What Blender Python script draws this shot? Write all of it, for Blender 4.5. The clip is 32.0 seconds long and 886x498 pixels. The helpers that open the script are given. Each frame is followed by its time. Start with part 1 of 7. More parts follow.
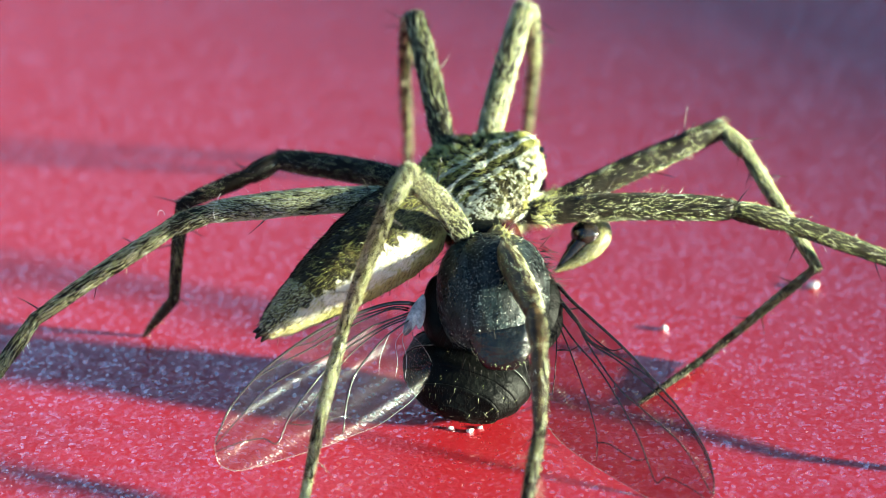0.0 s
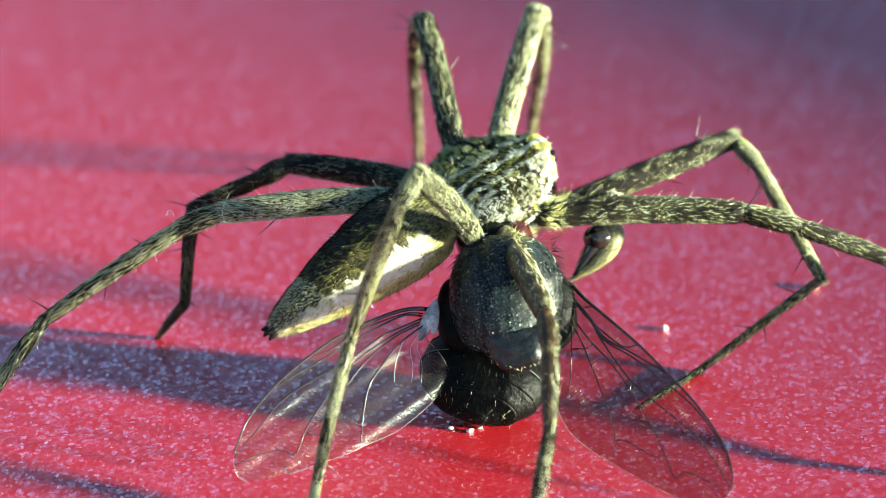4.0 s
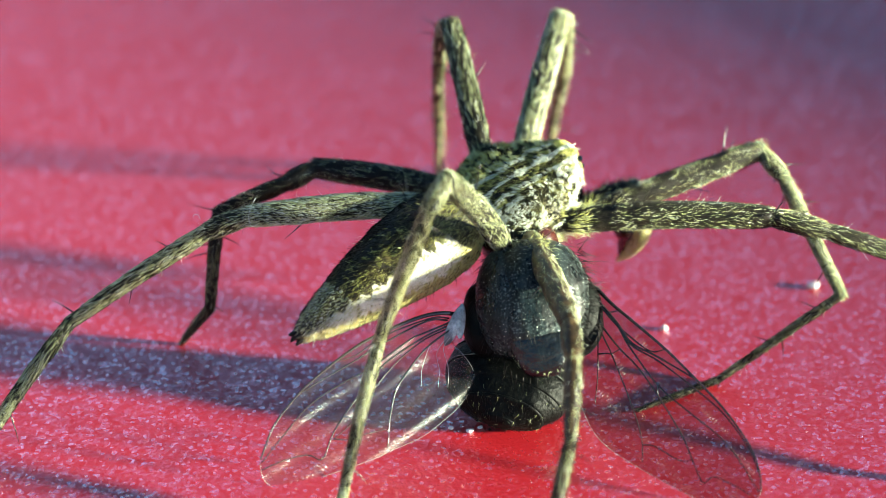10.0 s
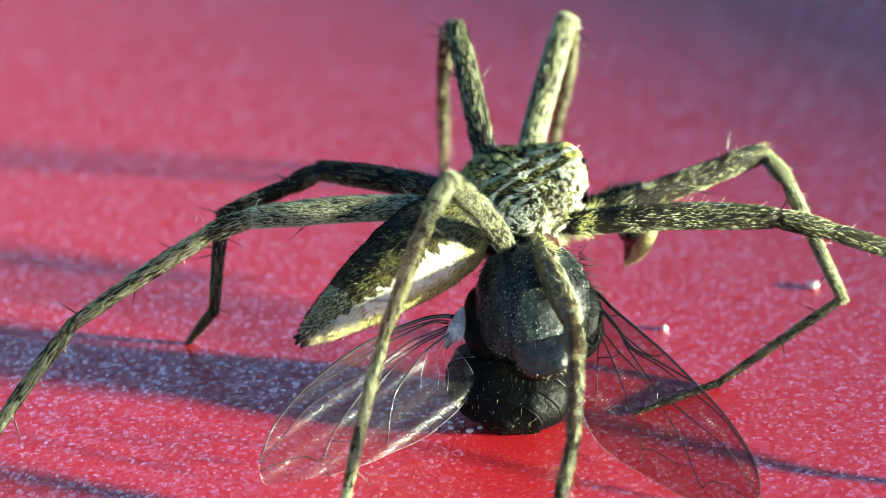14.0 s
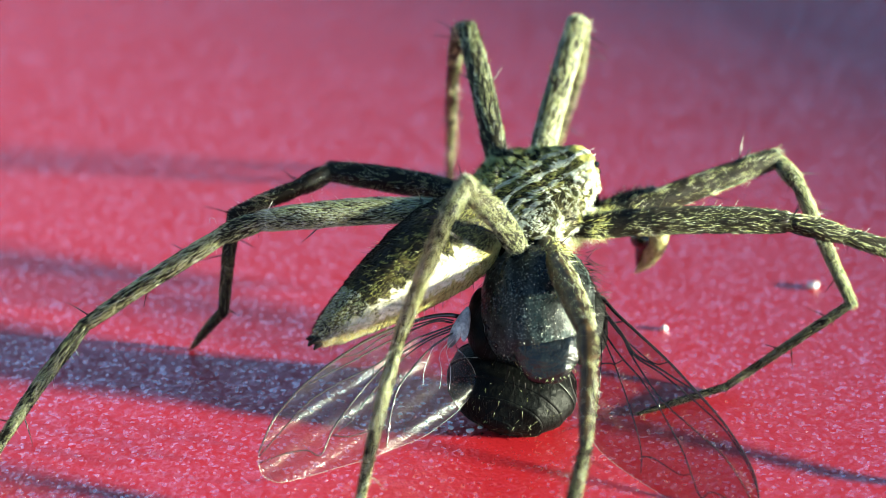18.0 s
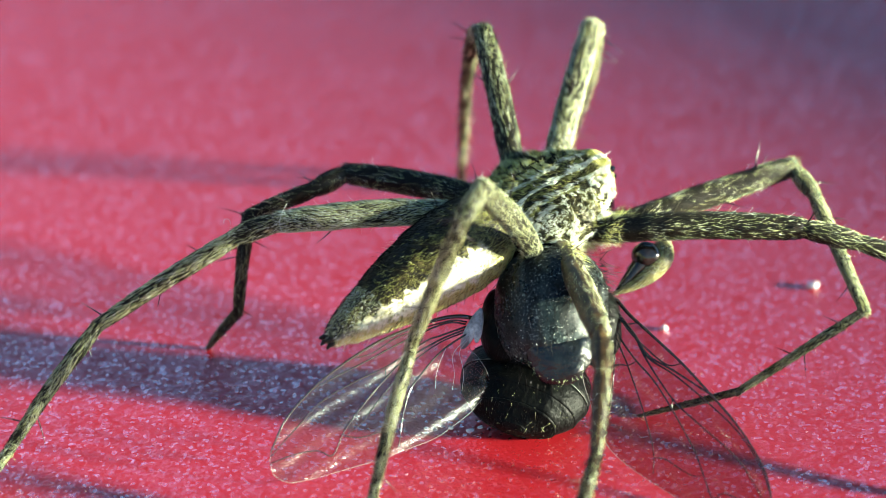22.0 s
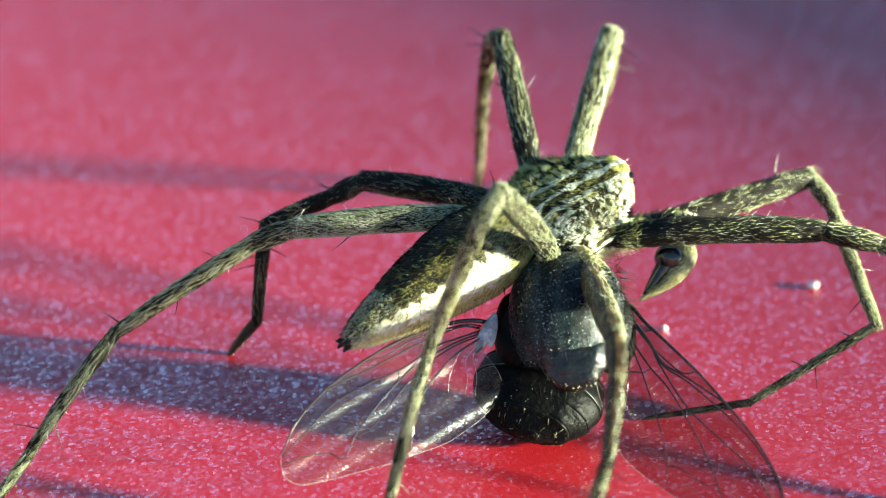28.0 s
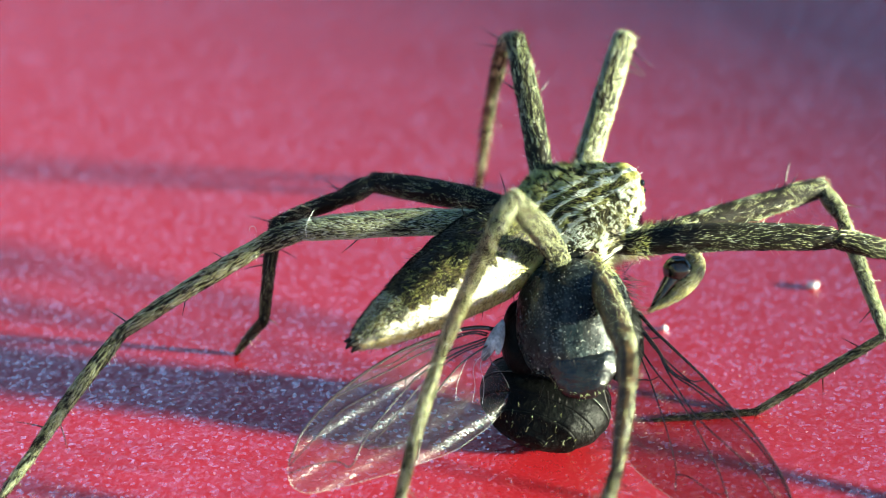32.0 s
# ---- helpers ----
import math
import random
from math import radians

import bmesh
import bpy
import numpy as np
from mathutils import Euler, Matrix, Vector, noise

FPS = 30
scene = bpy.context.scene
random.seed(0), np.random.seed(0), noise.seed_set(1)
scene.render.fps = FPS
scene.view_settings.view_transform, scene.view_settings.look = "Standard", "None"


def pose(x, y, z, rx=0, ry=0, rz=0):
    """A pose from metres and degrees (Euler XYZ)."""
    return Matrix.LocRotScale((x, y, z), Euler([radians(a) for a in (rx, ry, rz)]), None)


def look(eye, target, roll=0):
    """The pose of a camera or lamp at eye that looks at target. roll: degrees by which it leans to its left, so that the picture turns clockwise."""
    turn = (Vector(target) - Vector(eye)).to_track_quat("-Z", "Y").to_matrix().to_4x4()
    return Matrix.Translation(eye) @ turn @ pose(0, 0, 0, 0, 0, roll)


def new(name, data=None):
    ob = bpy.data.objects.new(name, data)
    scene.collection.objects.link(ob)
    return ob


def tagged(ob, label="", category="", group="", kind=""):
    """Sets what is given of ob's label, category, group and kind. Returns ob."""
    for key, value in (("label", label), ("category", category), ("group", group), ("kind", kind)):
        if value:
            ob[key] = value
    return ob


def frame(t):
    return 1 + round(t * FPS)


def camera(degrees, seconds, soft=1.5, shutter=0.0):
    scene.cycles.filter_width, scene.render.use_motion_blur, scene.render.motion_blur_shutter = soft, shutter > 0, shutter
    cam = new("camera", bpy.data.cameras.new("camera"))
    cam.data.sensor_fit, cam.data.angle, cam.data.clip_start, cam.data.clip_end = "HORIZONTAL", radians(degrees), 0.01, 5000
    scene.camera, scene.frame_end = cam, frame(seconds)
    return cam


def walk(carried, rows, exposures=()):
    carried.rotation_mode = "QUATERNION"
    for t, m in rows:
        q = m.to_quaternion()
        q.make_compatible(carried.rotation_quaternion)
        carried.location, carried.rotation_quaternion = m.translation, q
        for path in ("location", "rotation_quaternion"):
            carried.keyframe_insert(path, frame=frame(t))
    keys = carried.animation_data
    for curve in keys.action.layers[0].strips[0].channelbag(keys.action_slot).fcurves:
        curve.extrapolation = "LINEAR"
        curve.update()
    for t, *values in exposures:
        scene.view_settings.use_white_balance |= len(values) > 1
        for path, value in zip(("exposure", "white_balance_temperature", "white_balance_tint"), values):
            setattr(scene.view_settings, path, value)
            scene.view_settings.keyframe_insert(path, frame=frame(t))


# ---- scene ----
# ---- camera ----
MM = 0.001
cam = camera(20.0, 32.0, soft=0.8)
walk(cam, [(0.0, look((0.0, -0.081040, 0.051788), (0.0, 0.0, 0.005))),
           (32.0, look((0.0, -0.081040, 0.051788), (0.0, 0.0, 0.005)))],
     exposures=[(0.0, 2.98, 6400.0, 8.0), (32.0, 2.98, 6400.0, 8.0)])
cam.data.dof.use_dof = True
cam.data.dof.focus_distance = 0.0914
cam.data.dof.aperture_fstop = 44.0

# ---- world and sun ----
SUN_AZ, SUN_EL = radians(101.0), radians(8.5)
world = bpy.data.worlds.new("world")
scene.world = world
world.use_nodes = True
sky = world.node_tree.nodes.new("ShaderNodeTexSky")
sky.sky_type, sky.sun_disc = "NISHITA", False
sky.sun_elevation, sky.sun_rotation = SUN_EL, SUN_AZ
sky.dust_density, sky.ozone_density = 0.0, 3.0
world.node_tree.links.new(sky.outputs[0], world.node_tree.nodes["Background"].inputs[0])
world.node_tree.nodes["Background"].inputs[1].default_value = 0.05
sun = new("sun", bpy.data.lights.new("sun", "SUN"))
sun.data.energy, sun.data.angle, sun.data.color = 5.0, radians(4.0), (0.98, 1.0, 0.72)
SUN_DIR = Vector((math.sin(SUN_AZ) * math.cos(SUN_EL), math.cos(SUN_AZ) * math.cos(SUN_EL), math.sin(SUN_EL)))
sun.matrix_world = look(SUN_DIR, (0, 0, 0))


# ---- materials ----
def shader(name, color=(0.5, 0.5, 0.5), rough=0.5, metal=0.0, spec=0.5):
    m = bpy.data.materials.new(name)
    m.use_nodes = True
    b = m.node_tree.nodes["Principled BSDF"]
    b.inputs["Base Color"].default_value = (*color, 1)
    b.inputs["Roughness"].default_value = rough
    b.inputs["Metallic"].default_value = metal
    b.inputs["Specular IOR Level"].default_value = spec
    return m, m.node_tree, b


def coords(nt, scale=(1, 1, 1), source="Object"):
    t = nt.nodes.new("ShaderNodeTexCoord")
    mp = nt.nodes.new("ShaderNodeMapping")
    mp.inputs["Scale"].default_value = scale
    nt.links.new(t.outputs[source], mp.inputs["Vector"])
    return mp.outputs[0]


def grain(nt, scale, detail=4.0, rough=0.55, vec=None):
    n = nt.nodes.new("ShaderNodeTexNoise")
    n.inputs["Scale"].default_value, n.inputs["Detail"].default_value = scale, detail
    n.inputs["Roughness"].default_value = rough
    nt.links.new(vec or coords(nt), n.inputs["Vector"])
    return n.outputs["Fac"]


def ramp(nt, fac, stops):
    r = nt.nodes.new("ShaderNodeValToRGB")
    while len(r.color_ramp.elements) < len(stops):
        r.color_ramp.elements.new(0.5)
    for e, (p, c) in zip(r.color_ramp.elements, stops):
        e.position, e.color = p, (*c, 1)
    nt.links.new(fac, r.inputs[0])
    return r.outputs[0]


def mix(nt, fac, a, b, kind="MIX"):
    n = nt.nodes.new("ShaderNodeMix")
    n.data_type, n.blend_type = "RGBA", kind
    for sock, v in ((n.inputs[0], fac), (n.inputs[6], a), (n.inputs[7], b)):
        if hasattr(v, "is_linked"):
            nt.links.new(v, sock)
        elif isinstance(v, tuple):
            sock.default_value = (*v, 1)
        else:
            sock.default_value = v
    return n.outputs[2]


def bump(nt, b, height, distance, strength=1.0):
    n = nt.nodes.new("ShaderNodeBump")
    n.inputs["Distance"].default_value, n.inputs["Strength"].default_value = distance, strength
    nt.links.new(height, n.inputs["Height"])
    nt.links.new(n.outputs[0], b.inputs["Normal"])


def mottled(name, stops, scale, rough=0.5, relief=0.000012, spec=0.4, stretch=(1, 1, 1)):
    m, nt, b = shader(name, rough=rough, spec=spec)
    v = coords(nt, stretch)
    col = ramp(nt, grain(nt, scale, 6.0, 0.65, v), stops)
    fine = ramp(nt, grain(nt, scale * 6, 3.0, 0.6, v), [(0.3, (0.55, 0.55, 0.55)), (0.7, (1.3, 1.3, 1.3))])
    nt.links.new(mix(nt, 1.0, col, fine, "MULTIPLY"), b.inputs["Base Color"])
    bump(nt, b, grain(nt, scale * 5, 4.0, 0.6, v), relief)
    return m


def hair_material(name, colors, rough=0.4, spec=0.5):
    m, nt, b = shader(name, rough=rough, spec=spec)
    g = nt.nodes.new("ShaderNodeNewGeometry")
    stops = [(i / max(1, len(colors) - 1), c) for i, c in enumerate(colors)]
    nt.links.new(ramp(nt, g.outputs["Random Per Island"], stops), b.inputs["Base Color"])
    return m


# red sheet: smooth red body under a clear pebbled gloss; its glints are put into the gloss colour
M_GROUND, nt, b = shader("red_coated_sheet", rough=0.5, spec=0.2)
v = coords(nt)
slow = grain(nt, 160, 4.0, 0.6, v)
nt.links.new(mix(nt, slow, (0.275, 0.006, 0.010), (0.335, 0.008, 0.015)), b.inputs["Base Color"])
vor = nt.nodes.new("ShaderNodeTexVoronoi")
vor.feature = "SMOOTH_F1"
vor.inputs["Scale"].default_value, vor.inputs["Smoothness"].default_value = 5200, 0.35
nt.links.new(v, vor.inputs["Vector"])
add = nt.nodes.new("ShaderNodeMath")
add.operation = "MULTIPLY_ADD"
add.inputs[1].default_value = 0.9
nt.links.new(grain(nt, 6400, 2.0, 0.5, v), add.inputs[0])
nt.links.new(vor.outputs["Distance"], add.inputs[2])
pebble = nt.nodes.new("ShaderNodeBump")
pebble.inputs["Distance"].default_value, pebble.inputs["Strength"].default_value = 0.00006, 1.0
nt.links.new(add.outputs[0], pebble.inputs["Height"])
gloss = nt.nodes.new("ShaderNodeBsdfGlossy")
gloss.inputs["Roughness"].default_value = 0.06
nt.links.new(pebble.outputs[0], gloss.inputs["Normal"])
# random cells brighten the gloss colour, standing in for glints off the grain
glint_cells = nt.nodes.new("ShaderNodeTexVoronoi")
glint_cells.inputs["Scale"].default_value = 7000
nt.links.new(v, glint_cells.inputs["Vector"])
pick = nt.nodes.new("ShaderNodeSeparateColor")
nt.links.new(glint_cells.outputs["Color"], pick.inputs[0])
sparkle = ramp(nt, pick.outputs[0], [(0.0, (0.06,) * 3), (0.45, (0.18,) * 3), (0.78, (0.38,) * 3), (1.0, (0.80,) * 3)])
uneven = mix(nt, 1.0, sparkle, ramp(nt, grain(nt, 900, 4.0, 0.6, v), [(0.3, (0.92,) * 3), (0.7, (1.08,) * 3)]), "MULTIPLY")
nt.links.new(mix(nt, 1.0, uneven, (0.85, 0.67, 0.75), "MULTIPLY"), gloss.inputs[0])
coat = nt.nodes.new("ShaderNodeAddShader")
nt.links.new(b.outputs[0], coat.inputs[0])
nt.links.new(gloss.outputs[0], coat.inputs[1])
nt.links.new(coat.outputs[0], nt.nodes["Material Output"].inputs["Surface"])

M_LEG = mottled("leg_cuticle", [(0.36, (0.003, 0.0025, 0.0018)), (0.48, (0.008, 0.0068, 0.0035)), (0.66, (0.035, 0.030, 0.013))], 3600, 0.5, 0.000012, 0.2)
M_LEG_DARK = mottled("dark_leg_cuticle", [(0.36, (0.002, 0.0016, 0.0013)), (0.5, (0.005, 0.0033, 0.0022)), (0.70, (0.016, 0.010, 0.006))], 3200, 0.45, 0.00001, 0.2)
M_LEG_AMBER = mottled("amber_leg_cuticle", [(0.36, (0.010, 0.006, 0.0022)), (0.5, (0.040, 0.021, 0.007)), (0.68, (0.11, 0.062, 0.020))], 2600, 0.4, 0.000012, 0.3)
M_CARAPACE = mottled("carapace_cuticle", [(0.36, (0.03, 0.025, 0.01)), (0.5, (0.12, 0.10, 0.035)), (0.66, (0.32, 0.29, 0.11))], 1500, 0.45)
M_BLACK = mottled("black_cuticle", [(0.3, (0.004, 0.004, 0.005)), (0.7, (0.02, 0.018, 0.016))], 2000, 0.25, 0.00001)
M_EYE, _, _ = shader("eye_gloss", (0.004, 0.004, 0.005), 0.06, 0.0, 0.6)
M_SPINE, _, _ = shader("spine", (0.012, 0.009, 0.007), 0.35)
M_BULB = mottled("palp_bulb", [(0.4, (0.003, 0.003, 0.003)), (0.75, (0.025, 0.018, 0.014))], 1800, 0.10, 0.00001, 0.6)
H_WHITE = hair_material("white_hair", [(0.74, 0.77, 0.64), (0.80, 0.83, 0.76), (0.56, 0.58, 0.40)])
H_PALE = hair_material("pale_hair", [(0.42, 0.45, 0.19), (0.58, 0.61, 0.34), (0.30, 0.32, 0.10)])
H_GOLD = hair_material("golden_hair", [(0.40, 0.39, 0.08), (0.50, 0.50, 0.14), (0.25, 0.24, 0.05)])
H_DARK = hair_material("dark_hair", [(0.003, 0.0027, 0.0023), (0.007, 0.0055, 0.003), (0.018, 0.014, 0.006)], 0.5, 0.12)

# abdomen: the pattern runs round and along the body, in the UVs
M_ABDOMEN, nt, b = shader("abdomen_cuticle", rough=0.55, spec=0.3)
uv = coords(nt, (1, 1, 1), "UV")
speck = grain(nt, 1800, 5.0, 0.6, coords(nt))
# dark brown base, deepened to carry the shade on the back and far side
dark = ramp(nt, speck, [(0.38, (0.010, 0.008, 0.004)), (0.56, (0.03, 0.022, 0.006)), (0.74, (0.13, 0.10, 0.028))])
sep = nt.nodes.new("ShaderNodeSeparateXYZ")
nt.links.new(uv, sep.inputs[0])
wob = grain(nt, 11.0, 3.0, 0.6, coords(nt, (0.0, 2.2, 0.0), "UV"))
edge = nt.nodes.new("ShaderNodeMath")
edge.operation = "MULTIPLY_ADD"
edge.inputs[1].default_value = 0.16
nt.links.new(wob, edge.inputs[0])
nt.links.new(sep.outputs[0], edge.inputs[2])
band = ramp(nt, edge.outputs[0], [(0.0, (0, 0, 0)), (0.226, (0, 0, 0)), (0.238, (1, 1, 1)), (0.335, (1, 1, 1)), (0.352, (0, 0, 0)), (1.0, (0, 0, 0))])
flank = ramp(nt, sep.outputs[0], [(0.21, (0, 0, 0)), (0.24, (1, 1, 1)), (0.58, (1, 1, 1)), (0.62, (0, 0, 0))])
along = ramp(nt, sep.outputs[1], [(0.0, (0, 0, 0)), (0.22, (0, 0, 0)), (0.32, (1, 1, 1)), (0.84, (1, 1, 1)), (0.92, (0.2, 0.2, 0.2))])
white = ramp(nt, grain(nt, 2500, 3.0, 0.6, coords(nt)), [(0.3, (0.45, 0.40, 0.22)), (0.6, (0.66, 0.63, 0.50))])
yellow = ramp(nt, speck, [(0.3, (0.28, 0.22, 0.06)), (0.7, (0.58, 0.53, 0.22))])
base = mix(nt, flank, dark, yellow)
mask = mix(nt, 1.0, band, along, "MULTIPLY")
nt.links.new(mix(nt, mask, base, white), b.inputs["Base Color"])
bump(nt, b, grain(nt, 9000, 4.0, 0.6, coords(nt)), 0.00003)

# fly
M_FLY, nt, b = shader("fly_cuticle", rough=0.3, spec=0.22)
v = coords(nt)
dust = ramp(nt, grain(nt, 11000, 3.0, 0.7, v), [(0.56, (0, 0, 0)), (0.66, (1, 1, 1))])
patchy = ramp(nt, grain(nt, 900, 3.0, 0.6, v), [(0.36, (0.0, 0.0, 0.0)), (0.56, (1.0, 1.0, 1.0))])
body = ramp(nt, grain(nt, 700, 4.0, 0.6, coords(nt, (1.6, 0.25, 0.25))), [(0.38, (0.0005, 0.0008, 0.001)), (0.5, (0.005, 0.008, 0.0088)), (0.64, (0.020, 0.032, 0.034))])
nt.links.new(mix(nt, mix(nt, 1.0, dust, patchy, "MULTIPLY"), body, (0.17, 0.21, 0.20)), b.inputs["Base Color"])
nt.links.new(ramp(nt, grain(nt, 1500, 4.0, 0.6, v), [(0.35, (0.2,) * 3), (0.65, (0.42,) * 3)]), b.inputs["Roughness"])
bump(nt, b, grain(nt, 6500, 5.0, 0.7, v), 0.000030)
# darkened in part to stand in for the shade the abdomen lies in
M_FLYDARK = mottled("fly_dark_cuticle", [(0.40, (0.0008, 0.001, 0.001)), (0.55, (0.0018, 0.0022, 0.002)), (0.68, (0.007, 0.009, 0.008))], 900, 0.45, 0.00006, 0.07)
M_SCUT = mottled("scutellum_cuticle", [(0.35, (0.0008, 0.0012, 0.0015)), (0.7, (0.006, 0.009, 0.010))], 1400, 0.22, 0.00004, 0.5)
M_MARGIN = mottled("ring_margin", [(0.4, (0.03, 0.036, 0.03)), (0.65, (0.20, 0.22, 0.19))], 2600, 0.4)
M_FLYEYE, _, _ = shader("fly_eye", (0.03, 0.005, 0.004), 0.25)
M_BRISTLE, _, _ = shader("bristle", (0.006, 0.005, 0.005), 0.5, 0.0, 0.1)
M_VEIN, _, _ = shader("wing_vein", (0.016, 0.008, 0.007), 0.2, 0.0, 0.7)
# lighter vein tone for one wing, carrying part of its glints
M_VEIN_GLINT, _, _ = shader("glinting_wing_vein", (0.025, 0.018, 0.016), 0.14, 0.0, 1.0)
# whitish colour that paints the glints along the folds
M_FOLD_GLINT, _, _ = shader("wing_fold_glint", (0.45, 0.45, 0.44), 0.15, 0.0, 0.8)
M_RIM_GLINT, _, _ = shader("wing_rim_glint", (0.20, 0.19, 0.18), 0.25)
M_SQUAMA = mottled("squama_skin", [(0.35, (0.50, 0.56, 0.58)), (0.65, (0.22, 0.26, 0.28))], 900, 0.14, 0.00004)

def wing_film(name, tone, milk, shine, rough, edge):
    m = bpy.data.materials.new(name)
    m.use_nodes = True
    nt = m.node_tree
    nt.nodes.remove(nt.nodes["Principled BSDF"])
    uvw = coords(nt, (1, 1, 1), "UV")
    rip = nt.nodes.new("ShaderNodeTexWave")
    rip.inputs["Scale"].default_value, rip.inputs["Distortion"].default_value = 8.5, 2.6
    rip.inputs["Detail"].default_value, rip.inputs["Detail Scale"].default_value = 2.0, 1.5
    nt.links.new(uvw, rip.inputs["Vector"])
    bp = nt.nodes.new("ShaderNodeBump")
    bp.inputs["Distance"].default_value, bp.inputs["Strength"].default_value = 0.00006, 1.0
    nt.links.new(rip.outputs["Fac"], bp.inputs["Height"])
    clear = nt.nodes.new("ShaderNodeBsdfTransparent")
    clear.inputs[0].default_value = (*tone, 1)
    gloss = nt.nodes.new("ShaderNodeBsdfGlossy")
    gloss.inputs[0].default_value, gloss.inputs["Roughness"].default_value = (0.95, 0.95, 1.0, 1), rough
    nt.links.new(bp.outputs[0], gloss.inputs["Normal"])
    fres = nt.nodes.new("ShaderNodeFresnel")
    fres.inputs["IOR"].default_value = 1.5
    lift = nt.nodes.new("ShaderNodeMath")
    lift.operation = "MULTIPLY_ADD"
    lift.inputs[1].default_value, lift.inputs[2].default_value = edge, shine
    nt.links.new(fres.outputs[0], lift.inputs[0])
    haze = nt.nodes.new("ShaderNodeBsdfDiffuse")
    haze.inputs[0].default_value = (0.55, 0.53, 0.52, 1)
    film = nt.nodes.new("ShaderNodeMixShader")
    film.inputs[0].default_value = milk
    nt.links.new(clear.outputs[0], film.inputs[1])
    nt.links.new(haze.outputs[0], film.inputs[2])
    mx = nt.nodes.new("ShaderNodeMixShader")
    nt.links.new(lift.outputs[0], mx.inputs[0])
    nt.links.new(film.outputs[0], mx.inputs[1])
    nt.links.new(gloss.outputs[0], mx.inputs[2])
    nt.links.new(mx.outputs[0], nt.nodes["Material Output"].inputs["Surface"])
    return m


M_WING = wing_film("wing_membrane", (0.74, 0.70, 0.72), 0.01, 0.035, 0.26, 0.26)
# smoky film for one wing, toned darker in part for the shade over it
M_WING_SMOKY_SHADED = wing_film("smoky_shaded_wing_membrane", (0.52, 0.45, 0.46), 0.0, 0.006, 0.35, 0.12)


# ---- mesh tools: everything below is laid out in millimetres ----
class Geo:
    def __init__(self):
        self.v, self.f, self.m, self.uv = [], [], [], []

    def add(self, verts, faces, mat=0, uvs=None):
        k = len(self.v)
        self.v.extend(tuple(p) for p in verts)
        self.f.extend(tuple(i + k for i in q) for q in faces)
        self.m.extend([mat] * len(faces))
        self.uv.extend(uvs if uvs is not None else [(0.0, 0.0)] * len(verts))

    def data(self, name, mats, origin=(0, 0, 0), smooth=True):
        me = bpy.data.meshes.new(name)
        vs = (np.array(self.v, float) - np.array(origin, float)) * MM
        me.from_pydata(vs.tolist(), [], self.f)
        for m in mats:
            me.materials.append(m)
        me.polygons.foreach_set("material_index", self.m)
        me.polygons.foreach_set("use_smooth", [smooth] * len(self.f))
        loops = np.zeros(len(me.loops), int)
        me.loops.foreach_get("vertex_index", loops)
        uv = np.array(self.uv, float)[loops]
        count = np.array([len(q) for q in self.f])
        start = np.concatenate([[0], np.cumsum(count)[:-1]])
        wide = np.maximum.reduceat(uv[:, 0], start) - np.minimum.reduceat(uv[:, 0], start) > 0.5
        uv[np.repeat(wide, count) & (uv[:, 0] < 0.5), 0] += 1.0
        me.uv_layers.new(name="UVMap").data.foreach_set("uv", uv.ravel())
        me.update()
        return me


def part(name, geo, mats, parent, label="", origin=(0, 0, 0), inside=(0, 0, 0)):
    """One mesh under its parent; origin in the thing's millimetres, inside: the parent's own origin."""
    mats = mats if isinstance(mats, (list, tuple)) else [mats]
    ob = new(name, geo.data(name, mats, origin))
    ob.parent = parent
    ob.location = [(a - c) * MM for a, c in zip(origin, inside)]
    return tagged(ob, label)


def unit(a):
    a = np.asarray(a, float)
    return a / max(1e-12, np.linalg.norm(a))


def rings(pts):
    """Centres with a turning-free frame along a line."""
    P = np.array([tuple(p) for p in pts], float)
    T = np.gradient(P, axis=0)
    T /= np.linalg.norm(T, axis=1)[:, None]
    n = np.cross(T[0], (0.3, 0.2, 1.0) if abs(T[0][2]) < 0.9 else (1.0, 0.2, 0.0))
    N = []
    for t in T:
        n = unit(n - t * np.dot(n, t))
        N.append(n)
    N = np.array(N)
    return P, T, N, np.cross(T, N)


